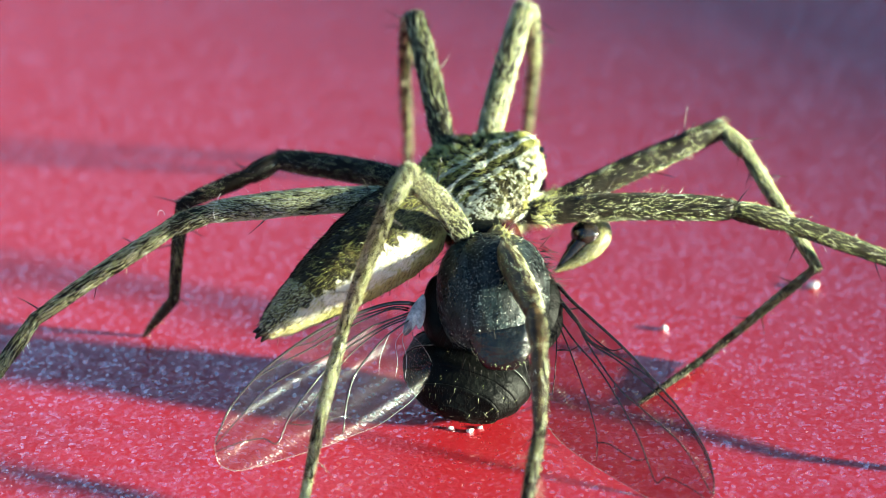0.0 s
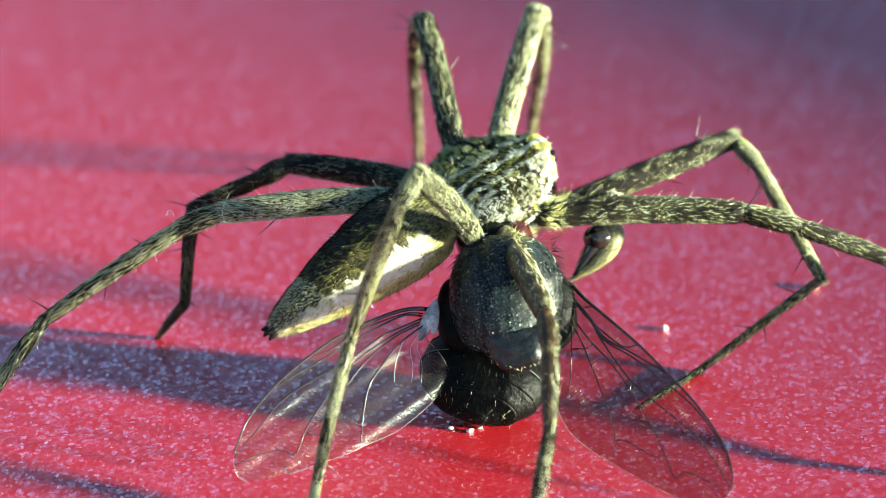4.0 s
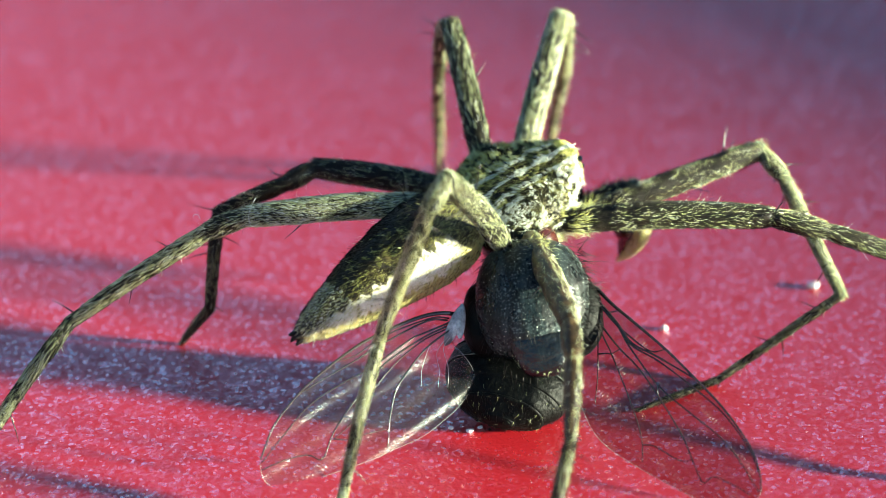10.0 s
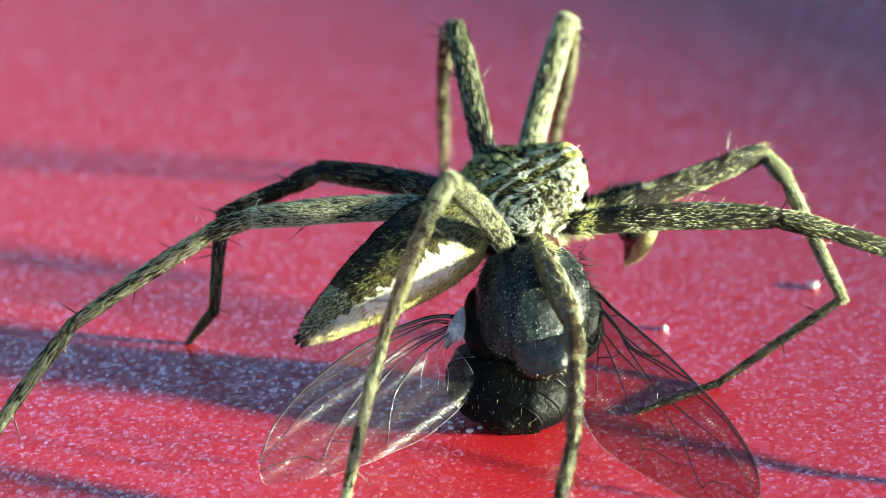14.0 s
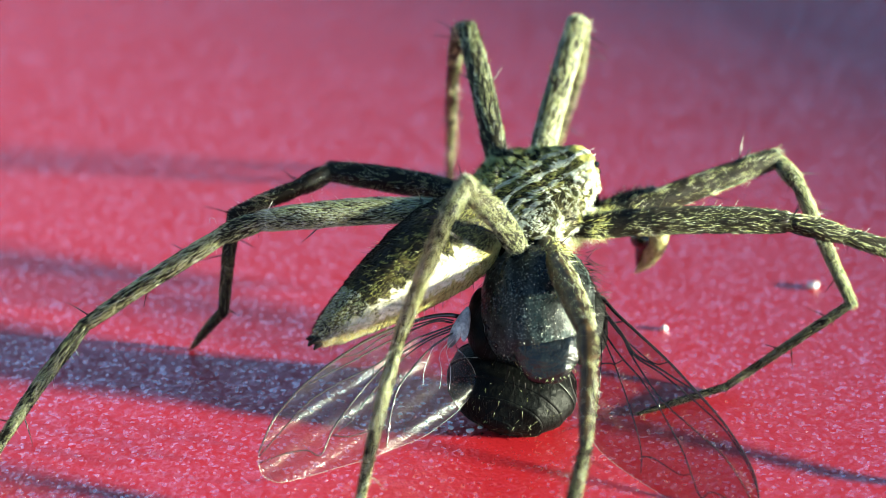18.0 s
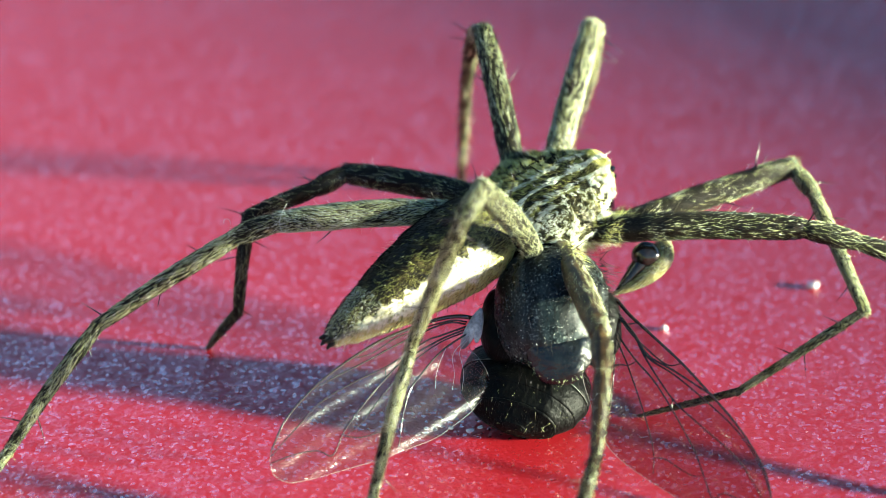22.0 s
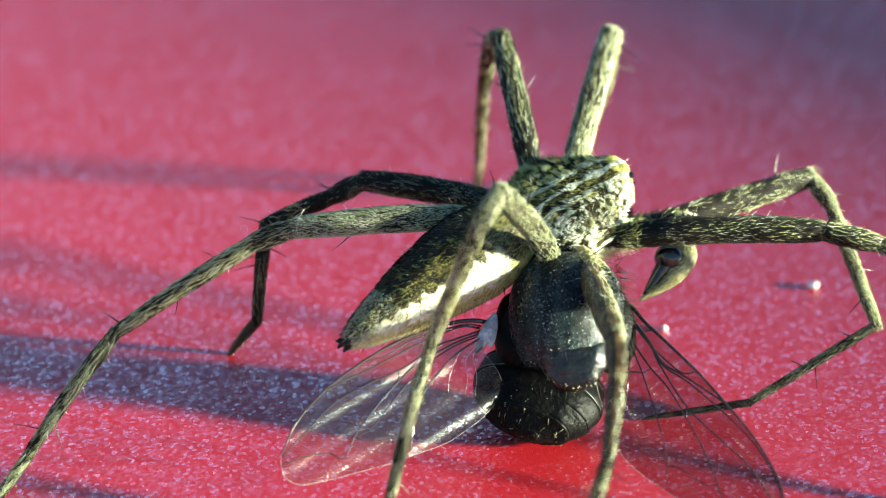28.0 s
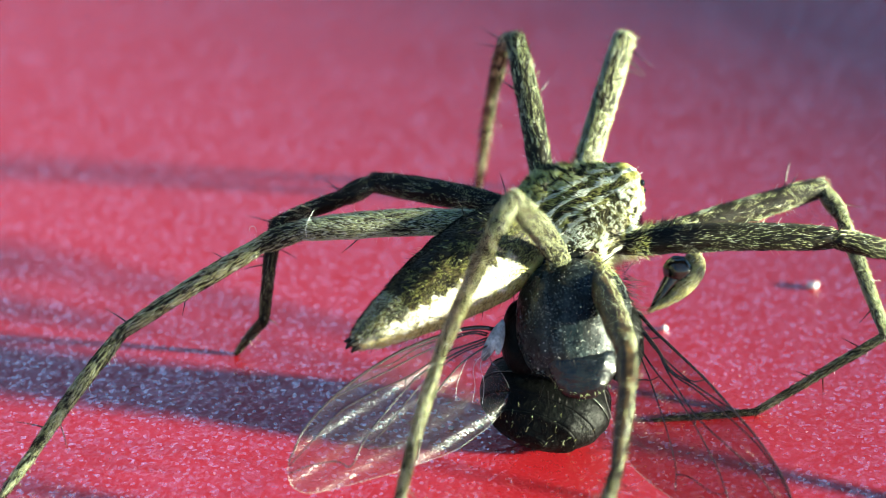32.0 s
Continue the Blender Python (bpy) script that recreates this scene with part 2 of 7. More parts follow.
def tube(geo, pts, radii, sides=12, mat=0, wobble=0.0, dome=False):
    P, T, N, B = rings(pts)
    R = np.interp(np.linspace(0, 1, len(P)), np.linspace(0, 1, len(radii)), radii)
    if dome:
        P = np.vstack([P[0] - T[0] * R[0] * 0.55, P[0] - T[0] * R[0] * 0.35, P, P[-1] + T[-1] * R[-1] * 0.35, P[-1] + T[-1] * R[-1] * 0.55])
        T, N, B = (np.vstack([A[0], A[0], A, A[-1], A[-1]]) for A in (T, N, B))
        R = np.concatenate([[R[0] * 0.4, R[0] * 0.8], R, [R[-1] * 0.8, R[-1] * 0.4]])
    verts, uvs = [], []
    s = 0.0
    for i in range(len(P)):
        if i:
            s += float(np.linalg.norm(P[i] - P[i - 1]))
        for j in range(sides):
            a = 2 * math.pi * j / sides
            r = R[i] * (1 + wobble * noise.noise((P[i][0] * 2 + math.cos(a), P[i][1] * 2 + math.sin(a), P[i][2] * 2)))
            verts.append(P[i] + r * (math.cos(a) * N[i] + math.sin(a) * B[i]))
            uvs.append((j / sides, s))
    k = len(P)
    faces = [(i * sides + j, i * sides + (j + 1) % sides, (i + 1) * sides + (j + 1) % sides, (i + 1) * sides + j)
             for i in range(k - 1) for j in range(sides)]
    verts += [P[0], P[-1]]
    uvs += [(0, 0), (0, s)]
    c0, c1 = k * sides, k * sides + 1
    faces += [(c0, (j + 1) % sides, j) for j in range(sides)]
    faces += [(c1, (k - 1) * sides + j, (k - 1) * sides + (j + 1) % sides) for j in range(sides)]
    geo.add(verts, faces, mat, uvs)


def curve(pts, n):
    """A smooth line through a few points."""
    P = np.array([tuple(p) for p in pts], float)
    out = []
    for x in np.linspace(0, len(P) - 1, n):
        i = min(int(x), len(P) - 2)
        u = x - i
        p1, p2 = P[i], P[i + 1]
        p0 = P[i - 1] if i else 2 * p1 - p2
        p3 = P[i + 2] if i + 2 < len(P) else 2 * p2 - p1
        out.append(0.5 * (2 * p1 + (p2 - p0) * u + (2 * p0 - 5 * p1 + 4 * p2 - p3) * u ** 2 + (3 * p1 - p0 - 3 * p2 + p3) * u ** 3))
    return out


def hull(geo, O, F, S, N, stations, sides=28, steps=30, mat=0, rough=0.0):
    """A body along F: stations are (along, half width, top, bottom, lift)."""
    O, F, S, N = (np.asarray(a, float) for a in (O, F, S, N))
    st = curve(stations, steps)
    x0, x1 = st[0][0], st[-1][0]
    verts, uvs = [], []
    for q in st:
        x, w, up, dn, lift = q
        for j in range(sides):
            a = 2 * math.pi * j / sides
            c, s = math.cos(a), math.sin(a)
            p = O + F * x + S * w * s + N * (lift + (up if c > 0 else dn) * c)
            if rough:
                p = p + rough * noise.noise(tuple(p * 2.2)) * (S * s + N * c)
            verts.append(p)
            uvs.append((j / sides, (x - x0) / (x1 - x0)))
    k = len(st)
    faces = [(i * sides + j, i * sides + (j + 1) % sides, (i + 1) * sides + (j + 1) % sides, (i + 1) * sides + j)
             for i in range(k - 1) for j in range(sides)]
    for i, q in ((0, st[0]), (k - 1, st[-1])):
        verts.append(O + F * q[0] + N * q[4])
        uvs.append((0.5, float(i > 0)))
    faces += [(k * sides, (j + 1) % sides, j) for j in range(sides)]
    faces += [(k * sides + 1, (k - 1) * sides + j, (k - 1) * sides + (j + 1) % sides) for j in range(sides)]
    geo.add(verts, faces, mat, uvs)


def ball(geo, c, axes, mat=0, nu=16, nv=10):
    A = np.array(axes, float)
    verts = [np.asarray(c, float) + math.sin(math.pi * i / nv) * (math.cos(2 * math.pi * j / nu) * A[0] + math.sin(2 * math.pi * j / nu) * A[1])
             + math.cos(math.pi * i / nv) * A[2] for i in range(nv + 1) for j in range(nu)]
    faces = [(i * nu + j, (i + 1) * nu + j, (i + 1) * nu + (j + 1) % nu, i * nu + (j + 1) % nu) for i in range(nv) for j in range(nu)]
    geo.add(verts, faces, mat)


def skin_points(geo, count, rng):
    """Random places on a surface, with outward normals."""
    V = np.array(geo.v, float)
    tri = np.array([(q[0], q[i], q[i + 1]) for q in geo.f for i in range(1, len(q) - 1)])
    a, b_, c = V[tri[:, 0]], V[tri[:, 1]], V[tri[:, 2]]
    n = np.cross(b_ - a, c - a)
    area = np.linalg.norm(n, axis=1)
    pick = rng.choice(len(tri), count, p=area / area.sum())
    u, w = rng.random(count), rng.random(count)
    flip = u + w > 1
    u[flip], w[flip] = 1 - u[flip], 1 - w[flip]
    P = a[pick] + u[:, None] * (b_ - a)[pick] + w[:, None] * (c - a)[pick]
    return P, n[pick] / np.maximum(area[pick], 1e-12)[:, None]


def hairs(geo, P, D, length, radius, mats):
    """Tapered three-sided hairs; bent a little halfway."""
    D = D / np.linalg.norm(D, axis=1)[:, None]
    X = np.cross(D, (0.31, 0.47, 0.82))
    X /= np.linalg.norm(X, axis=1)[:, None]
    Y = np.cross(D, X)
    k = len(geo.v)
    out = np.empty((len(P), 4, 3))
    for j in range(3):
        a = 2 * math.pi * j / 3
        out[:, j] = P + radius[:, None] * (math.cos(a) * X + math.sin(a) * Y) - 0.02 * D
    out[:, 3] = P + D * length[:, None]
    geo.v.extend(map(tuple, out.reshape(-1, 3)))
    geo.uv.extend([(0.0, 0.0)] * (4 * len(P)))
    base = k + 4 * np.arange(len(P))
    f = np.stack([np.stack([base, base + 1, base + 3], 1), np.stack([base + 1, base + 2, base + 3], 1), np.stack([base + 2, base, base + 3], 1)], 1)
    geo.f.extend(map(tuple, f.reshape(-1, 3).tolist()))
    geo.m.extend(np.repeat(mats, 3).tolist())


# ---- ground ----
g = Geo()
cuts = [-60000, -2000, -200, -40, 0, 40, 200, 2000, 60000]
g.add([(x, y, 0) for y in cuts for x in cuts],
      [(j * 9 + i, j * 9 + i + 1, (j + 1) * 9 + i + 1, (j + 1) * 9 + i) for j in range(8) for i in range(8)])
tagged(new("ground", g.data("ground", [M_GROUND])), "red grained sheet with a satin gloss, lit by low sun", "ground", kind="structure")

# unseen low wall, added off to the far side to shade the far corner
M_SHADE_WALL = mottled("shade_wall_grey", [(0.3, (0.20, 0.19, 0.18)), (0.7, (0.32, 0.31, 0.30))], 40, 0.8, 0.0004)
WH, WT = 25.0, 12.0
FALL = WH / math.tan(SUN_EL) * np.array((math.sin(SUN_AZ), math.cos(SUN_AZ)))
WA, WB = np.array((-653.6, 648.8)) + FALL, np.array((229.1, -196.7)) + FALL
wn = unit(np.array((-(WB - WA)[1], (WB - WA)[0])))
wn = wn if wn[1] > 0 else -wn
g = Geo()
foot = [WA, WB, WB + wn * WT, WA + wn * WT]
g.add([(p[0], p[1], -1.0) for p in foot] + [(p[0], p[1], WH) for p in foot],
      [(0, 1, 5, 4), (1, 2, 6, 5), (2, 3, 7, 6), (3, 0, 4, 7), (4, 5, 6, 7)])
tagged(new("shade_wall", g.data("shade_wall", [M_SHADE_WALL], smooth=False)), "unseen grey wall added to shade the far corner of the sheet", "wall", kind="structure")


# ---- spider ----
spider = tagged(new("spider"), "brown hairy spider with pale flank stripe, feeding on a black fly", "spider")
spider.empty_display_size = 0.005
FWD = unit((0.73, 0.67, 0.08))
SIDE = unit((0.67, -0.73, 0.0))
TOP = unit(np.cross(SIDE, FWD))
ROLL = radians(20)
SIDE, TOP = SIDE * math.cos(ROLL) - TOP * math.sin(ROLL), TOP * math.cos(ROLL) + SIDE * math.sin(ROLL)
HAIR_SET = [M_LEG, H_PALE, H_DARK, H_WHITE, H_GOLD]


def joined(a, c):
    k = len(a.v)
    a.v.extend(c.v)
    a.uv.extend(c.uv)
    a.f.extend(tuple(i + k for i in q) for q in c.f)
    a.m.extend(c.m)
    return a


def build_leg(joints, size, seed, dark=0.5, skin=None, knee=False, pale=0.2, bare=None, cuff=None):
    """knee: the pieces past the thigh turn about their joints. bare: the side turned from the sun, thinly haired so it
    reads shaded. cuff: a fringe round the base of the thigh. joints: hip, knee, end of the short knee piece, end of
    shin, end of long foot piece, tip.
    """
    rng = np.random.default_rng(seed)
    skin = skin or M_LEG
    J = [np.array(j, float) for j in joints]
    hip = tuple(J[0])
    names = ("femur", "patella", "tibia", "metatarsus", "tarsus")
    shapes = ((0.66, 0.92, 1.02, 1.05, 1.04, 1.02, 1.0, 0.96, 0.80), (0.60, 0.78, 0.82, 0.80, 0.62), (0.56, 0.67, 0.67, 0.65, 0.62, 0.58, 0.54, 0.47),
              (0.46, 0.53, 0.51, 0.47, 0.43, 0.36), (0.37, 0.37, 0.35, 0.31, 0.24, 0.14))
    leg = None
    fuzz, lower = Geo(), []
    for i, nm in enumerate(names):
        a, c = J[i], J[i + 1]
        ln = float(np.linalg.norm(c - a))
        ax = unit(c - a)
        bow = unit(np.array((0, 0, 1.0)) - ax * ax[2]) * ln * (0.0 if knee else 0.025 if i in (0, 3) else 0.01)
        over = ax * 0.02
        line = curve([a - over, 0.5 * (a + c) + bow, c + over], max(8, int(ln * 5)))
        g = Geo()
        tube(g, line, [q * size * 0.5 * (0.66 if knee and i > 2 else 0.85 if knee and i else 1.0) for q in shapes[i]], 14, 0, 0.10, True)
        if nm == "tarsus":
            for s in (-1, 1):
                sd = unit(np.cross(ax, (0, 0, 1))) * s
                tube(g, curve([c, c + ax * 0.10 + sd * 0.05 + np.array((0, 0, 0.03)), c + ax * 0.17 + sd * 0.08 - np.array((0, 0, 0.03))], 5), [0.025, 0.004], 5)
        if leg is None:
            leg = part("leg", g, skin, spider, "", hip)
        else:
            pivot = hip if not knee else tuple(J[max(1, i if i != 2 else 1)])
            piece = part(nm, g, skin, leg, "", pivot, hip)
            lower.append(piece)
        coat = fuzz if not (knee and i) else Geo()
        n = int(ln * size * 1600)
        P, Nn = skin_points(g, n, rng)
        t = (P - a) @ ax / ln
        patch = np.array([0.40 * noise.noise(tuple(p * 1.2 + seed)) + (0.9 if dark < 0.8 else 0.38) * noise.noise(tuple((p - ax * (p @ ax) * 0.84) * 14.0 + seed)) for p in P])
        keep = rng.random(n)
        # darker hair below the thigh; on one leg it stands in for shade
        mats = np.where(patch + (keep - 0.5) * (0.7 if dark < 0.8 else 1.5) > dark - 0.43 + (0.34 if (pale > 0.3 or bare) and i else 0) - ((0, 0.8, 0.8, 0.3, 0.3)[i] if knee else 0), 1, 2)
        mats = np.where((mats == 1) & (rng.random(n) < (0.2 if i else pale)), 3, mats)
        D = ax * 0.95 + Nn * 0.20 + rng.normal(0, 0.11, (n, 3))
        if bare and i < 3:
            some = (Nn @ unit(np.array(bare)) < 0.1 + 0.35 * patch) | (rng.random(n) < 0.10)
            P, D, mats, n = P[some], D[some], mats[some], int(some.sum())
        if cuff and not i:
            m = 260
            Pc, Nc = skin_points(g, 6000, rng)
            u = (Pc - a) @ ax / ln
            pick = np.flatnonzero((u > cuff[0]) & (u < cuff[1]))[:m]
            Pc, Nc, m = Pc[pick], Nc[pick], len(pick)
            lock = np.array([[noise.noise(tuple(p * 5.0 + q * 9.0)) for q in range(3)] for p in Pc])
            hairs(coat, Pc, ax * 0.75 + Nc * 0.55 + lock * 0.8 + rng.normal(0, 0.08, (m, 3)), rng.uniform(0.25, 0.55, m), rng.uniform(0.006, 0.011, m), rng.choice([1, 4, 4, 2, 2], m))
        hairs(coat, P, D, rng.uniform(0.10, 0.23, n) * (0.8 + 0.3 * size), rng.uniform(0.0045, 0.0085, n) * (1.0 if dark < 0.8 else 0.7), mats)
        m = int(ln * 14)
        P, Nn = skin_points(g, m, rng)
        hairs(coat, P, ax * 0.5 + Nn * 0.8 + rng.normal(0, 0.2, (m, 3)), rng.uniform(0.18, 0.42, m), rng.uniform(0.004, 0.008, m), rng.choice([1, 2, 3], m))
        if coat is not fuzz:
            m = (0, 2, 8, 6, 0)[i]
            if m:
                P, Nn = skin_points(g, m, rng)
                hairs(coat, P, ax * 0.55 + Nn * 0.9, rng.uniform(0.7, 1.15, m), np.full(m, 0.034), np.full(m, 2))
            piece.data = joined(g, coat).data(nm, [skin] + HAIR_SET[1:], pivot)
        k = (4, 1, 5, 4, 0)[i] if coat is fuzz else 0
        if k:
            P, Nn = skin_points(g, k, rng)
            Nn = Nn + np.array((0, 0, 0.35))
            P = P - Nn * 0.03
            for q in range(k):
                s = Geo()
                e = unit(ax * 0.55 + Nn[q] * 0.9)
                l_ = rng.uniform(0.7, 1.15)
                tube(s, curve([P[q], P[q] + e * l_ * 0.5 + ax * 0.01, P[q] + e * l_ + ax * 0.07], 5), [0.030, 0.024, 0.016, 0.005], 5)
                part("spine", s, M_SPINE, leg, "", hip, hip)
    tagged(part("leg_hair", fuzz, [skin] + HAIR_SET[1:], leg, "", hip, hip), kind="stuff")
    return (leg, *lower) if knee else leg


LEG_L1 = build_leg([(1.35, 3.9, 6.0), (3.14, 8.73, 10.8), (3.45, 9.4, 10.3), (3.70, 11.0, 7.4), (3.57, 14.0, 2.6), (3.47, 15.42, 0.1)], 0.92, 1, 0.24)
LEG_L2 = build_leg([(0.35, 3.2, 6.0), (-1.07, 7.89, 10.8), (-1.4, 8.9, 10.1), (-1.56, 10.7, 6.9), (-1.49, 13.4, 2.4), (-1.51, 14.39, 0.1)], 0.86, 2, 0.56)
# dark skin and hair stand in for the body's shadow on this leg
LEG_L3 = build_leg([(0.3, 2.7, 5.9), (-6.26, 4.07, 6.6), (-7.39, 3.12, 6.4), (-9.9, 2.35, 5.6), (-10.24, 0.85, 2.3), (-11.57, 1.82, 0.12)], 0.94, 3, 0.95, M_LEG_DARK)
# thigh hair whitened to stand in for the sun on it
LEG_L4 = build_leg([(-0.3, 2.0, 6.0), (-8.38, -0.99, 7.14), (-9.88, -1.24, 6.65), (-14.90, -2.87, 3.68), (-17.61, -6.96, 0.9), (-18.54, -8.95, 0.1)], 0.94, 4, 0.06, pale=0.32)
LEG_R1, SHIN_A, SHIN_B, FOOT_A, FOOT_B = build_leg([(3.35, 2.3, 5.25), (10.64, 4.73, 7.60), (11.57, 3.87, 7.03), (14.04, 0.42, 4.00), (9.90, -0.25, 0.30), (7.38, -2.91, 0.10)], 0.92, 5, 1.0, M_LEG_DARK, True, cuff=(0.04, 0.13))
LEG_R2 = build_leg([(2.50, 1.40, 5.70), (10.64, 0.74, 6.30), (12.63, 0.37, 5.95), (17.24, -0.01, 4.30), (17.10, -7.20, 0.75), (19.00, -7.70, 0.10)], 0.98, 6, 1.02, M_LEG_DARK, cuff=(0.10, 0.20))
# amber skin, hair thinned on the side away from the sun to read shaded
LEG_R3 = build_leg([(1.7, 0.6, 5.7), (3.17, -6.2, 6.1), (3.31, -7.85, 5.7), (3.29, -10.05, 3.6), (2.69, -12.5, 1.45), (2.2, -14.1, 0.1)], 0.90, 7, 0.40, M_LEG_AMBER, bare=(-1, -0.1, 0.2), cuff=(0.18, 0.33))
LEG_R4 = build_leg([(1.0, -0.5, 5.5), (-1.23, -4.40, 10.61), (-1.83, -5.57, 10.0), (-3.54, -6.54, 5.35), (-4.69, -9.47, 1.2), (-4.97, -11.27, 0.1)], 0.84, 8, 0.30)

# stray pale fibres caught on two legs
def fibre(parent, hip, pts):
    g = Geo()
    tube(g, curve(pts, 14), [0.007, 0.008, 0.005], 5)
    part("fibre", g, H_WHITE, parent, "curled pale fibre", tuple(hip), tuple(hip))


for pts in ([(-10.35, -1.47, 7.25), (-10.32, -1.39, 7.39), (-10.16, -1.39, 7.39), (-10.08, -1.48, 7.22)],
            [(-8.07, -1.05, 7.95), (-8.28, -1.28, 7.57), (-8.32, -1.44, 7.29), (-8.21, -1.58, 7.03), (-7.96, -1.53, 7.12)]):
    fibre(LEG_L4, (-0.3, 2.0, 6.0), pts)

# carapace
CAR = np.array((1.55, 2.35, 6.55))
car = Geo()
hull(car, CAR, FWD, SIDE, TOP, [(-2.55, 0.35, 0.15, 0.2, 0.25), (-2.3, 1.15, 0.50, 0.5, 0.15), (-1.6, 1.85, 0.85, 0.7, 0.1), (-0.6, 2.15, 1.12, 0.8, 0.05),
                                (0.5, 1.95, 1.18, 0.8, 0.05), (1.4, 1.35, 1.25, 0.9, 0.12), (2.05, 1.0, 1.15, 1.0, 0.18), (2.35, 0.85, 0.95, 0.85, 0.18), (2.48, 0.4, 0.45, 0.45, 0.15)], 40, 36, 0, 0.10)
carapace = part("carapace", car, M_CARAPACE, spider, "brown carapace streaked with cream hair")
rng = np.random.default_rng(21)
P, Nn = skin_points(car, 30000, rng)
Q = P - CAR
qx, qs, qz = Q @ FWD, Q @ SIDE, Q @ TOP
wig = np.array([noise.noise(tuple(p * 1.7)) for p in P])
fine = np.array([noise.noise(tuple(p * 5.0)) for p in P])
asd = np.abs(qs) + 0.12 * wig
dice = rng.random(len(P))
tuft = fine + rng.normal(0, 0.12, len(P))
mats = np.where(tuft > 0.16, 1, np.where(tuft > -0.14, 4, 2))
mats = np.where((asd > 0.10) & (asd < 0.42) & (qz > 0), np.where((dice < 0.80) & (tuft < 0.30), 2, 4), mats)      # dark bands beside the midline
mats = np.where((asd > 0.44) & (asd < 0.62) & (qz > 0) & (tuft > -0.30), np.where(dice < 0.5, 3, 1), mats)        # pale lines outside them
mats = np.where((asd < 0.085) & (qz > 0), 3, mats)                                                                # thin pale midline
mats = np.where((asd > 0.75) & (asd < 1.15) & (qx > -0.3) & (qx < 1.2) & (tuft < 0.05), 2, mats)
mats = np.where((qs > 0.7) & (qx < -0.3) & (tuft > -0.05), np.where(dice < 0.6, 3, 1), mats)
mats = np.where((asd > 0.80) & (qs > 0) & (qx > -0.1) & (fine + 0.4 * wig > 0.04), np.where(rng.random(len(P)) < 0.7, 3, 1), mats)      # white sides of the face
mats = np.where((qs > 0.75) & (qx < 0.0) & (fine + 0.5 * wig > 0.0), 3, mats)
mats = np.where((qs > 0.45) & (qx > 0.6) & (qx < 2.0) & (fine - 0.4 * wig > 0.02), 3, mats)
mats = np.where((asd > 0.9) & (qx > -0.55) & (qx < 0.05) & (wig < 0.15), 2, mats)
mats = np.where((qx < -2.0) & (qz > -0.1) & (qs > 0.1), 3, mats)
mats = np.where((qx > 1.6) & (qz > 0.35) & (asd < 1.1) & (mats == 2), 4, mats)
low = np.clip((np.abs(qs) - 0.6) / 1.2, 0, 1)[:, None]
D = -FWD * (0.75 - 0.5 * low) + Nn * np.where(qx < 0.2, 0.32, 0.20)[:, None] + (TOP * 0.55 + SIDE * 0.25 * np.sign(qs)[:, None]) * low + rng.normal(0, 0.10, P.shape)
D = D + 0.40 * np.array([tuple(noise.noise_vector(tuple(p * 1.1))) for p in P])
EYES = ((2.20, 0.55, 1.04, 0.13), (2.46, 0.20, 0.60, 0.10), (2.46, -0.20, 0.60, 0.10), (2.35, -0.60, 0.62, 0.12), (2.43, 0.45, 0.42, 0.09), (2.40, 0.62, 0.62, 0.10))
for x, e, z, r in EYES:
    bare = np.linalg.norm(P + D * 0.08 - (CAR + FWD * x + SIDE * e + TOP * z), axis=1) > r + 0.12
    P, Nn, D, mats, qx = P[bare], Nn[bare], D[bare], mats[bare], qx[bare]
g = Geo()
hairs(g, P, D, rng.uniform(0.14, 0.30, len(P)) * np.where(mats == 3, 1.25, 1.0), rng.uniform(0.008, 0.014, len(P)) * np.where(mats == 3, 1.25, 1.0), mats)
n = 220
k = rng.choice(np.where(qx < 2.0)[0], n)
hairs(g, P[k], D[k] + Nn[k] * 0.9, rng.uniform(0.3, 0.5, n), np.full(n, 0.010), rng.choice([1, 3, 3], n))
tagged(part("carapace_hair", g, HAIR_SET, carapace), kind="stuff")
for x, s, z, r in EYES:
    g = Geo()
    ball(g, CAR + FWD * x + SIDE * s + TOP * z, np.eye(3) * r, 0, 14, 10)
    part("eye", g, M_EYE, carapace, "glossy black eye")
g = Geo()
hairs(g, np.array([CAR + FWD * 2.2 + TOP * 1.2 + SIDE * q for q in (0.0, 0.25)]), np.array([FWD * 0.9 + TOP * z + SIDE * 0.1 for z in (0.5, 0.25)]),
      np.array([0.34, 0.26]), np.full(2, 0.013), np.zeros(2, int))
part("brow_bristles", g, H_WHITE, carapace)
for s in (-1, 1):
    g = Geo()
    hull(g, CAR + FWD * 2.25 + SIDE * 0.5 * s - TOP * 0.35, unit(-TOP + FWD * 0.25), SIDE, FWD,
         [(0.0, 0.3, 0.3, 0.3, 0), (0.3, 0.48, 0.5, 0.4, 0), (1.0, 0.46, 0.5, 0.4, 0.05), (1.7, 0.34, 0.34, 0.3, 0.05), (2.0, 0.15, 0.12, 0.12, 0)], 16, 14, 0, 0.04)
    part("chelicera", g, M_BLACK, spider, "dark jaw biting the fly")

# underside plate and hips
g = Geo()
hull(g, CAR - TOP * 0.75, FWD, SIDE, TOP, [(-2.0, 0.3, 0.2, 0.2, 0), (-1.5, 1.2, 0.4, 0.5, 0), (0.0, 1.6, 0.5, 0.6, 0), (1.2, 1.2, 0.4, 0.5, 0), (1.7, 0.3, 0.2, 0.2, 0)], 24, 16, 0, 0.05)
part("sternum", g, M_LEG_DARK, spider)
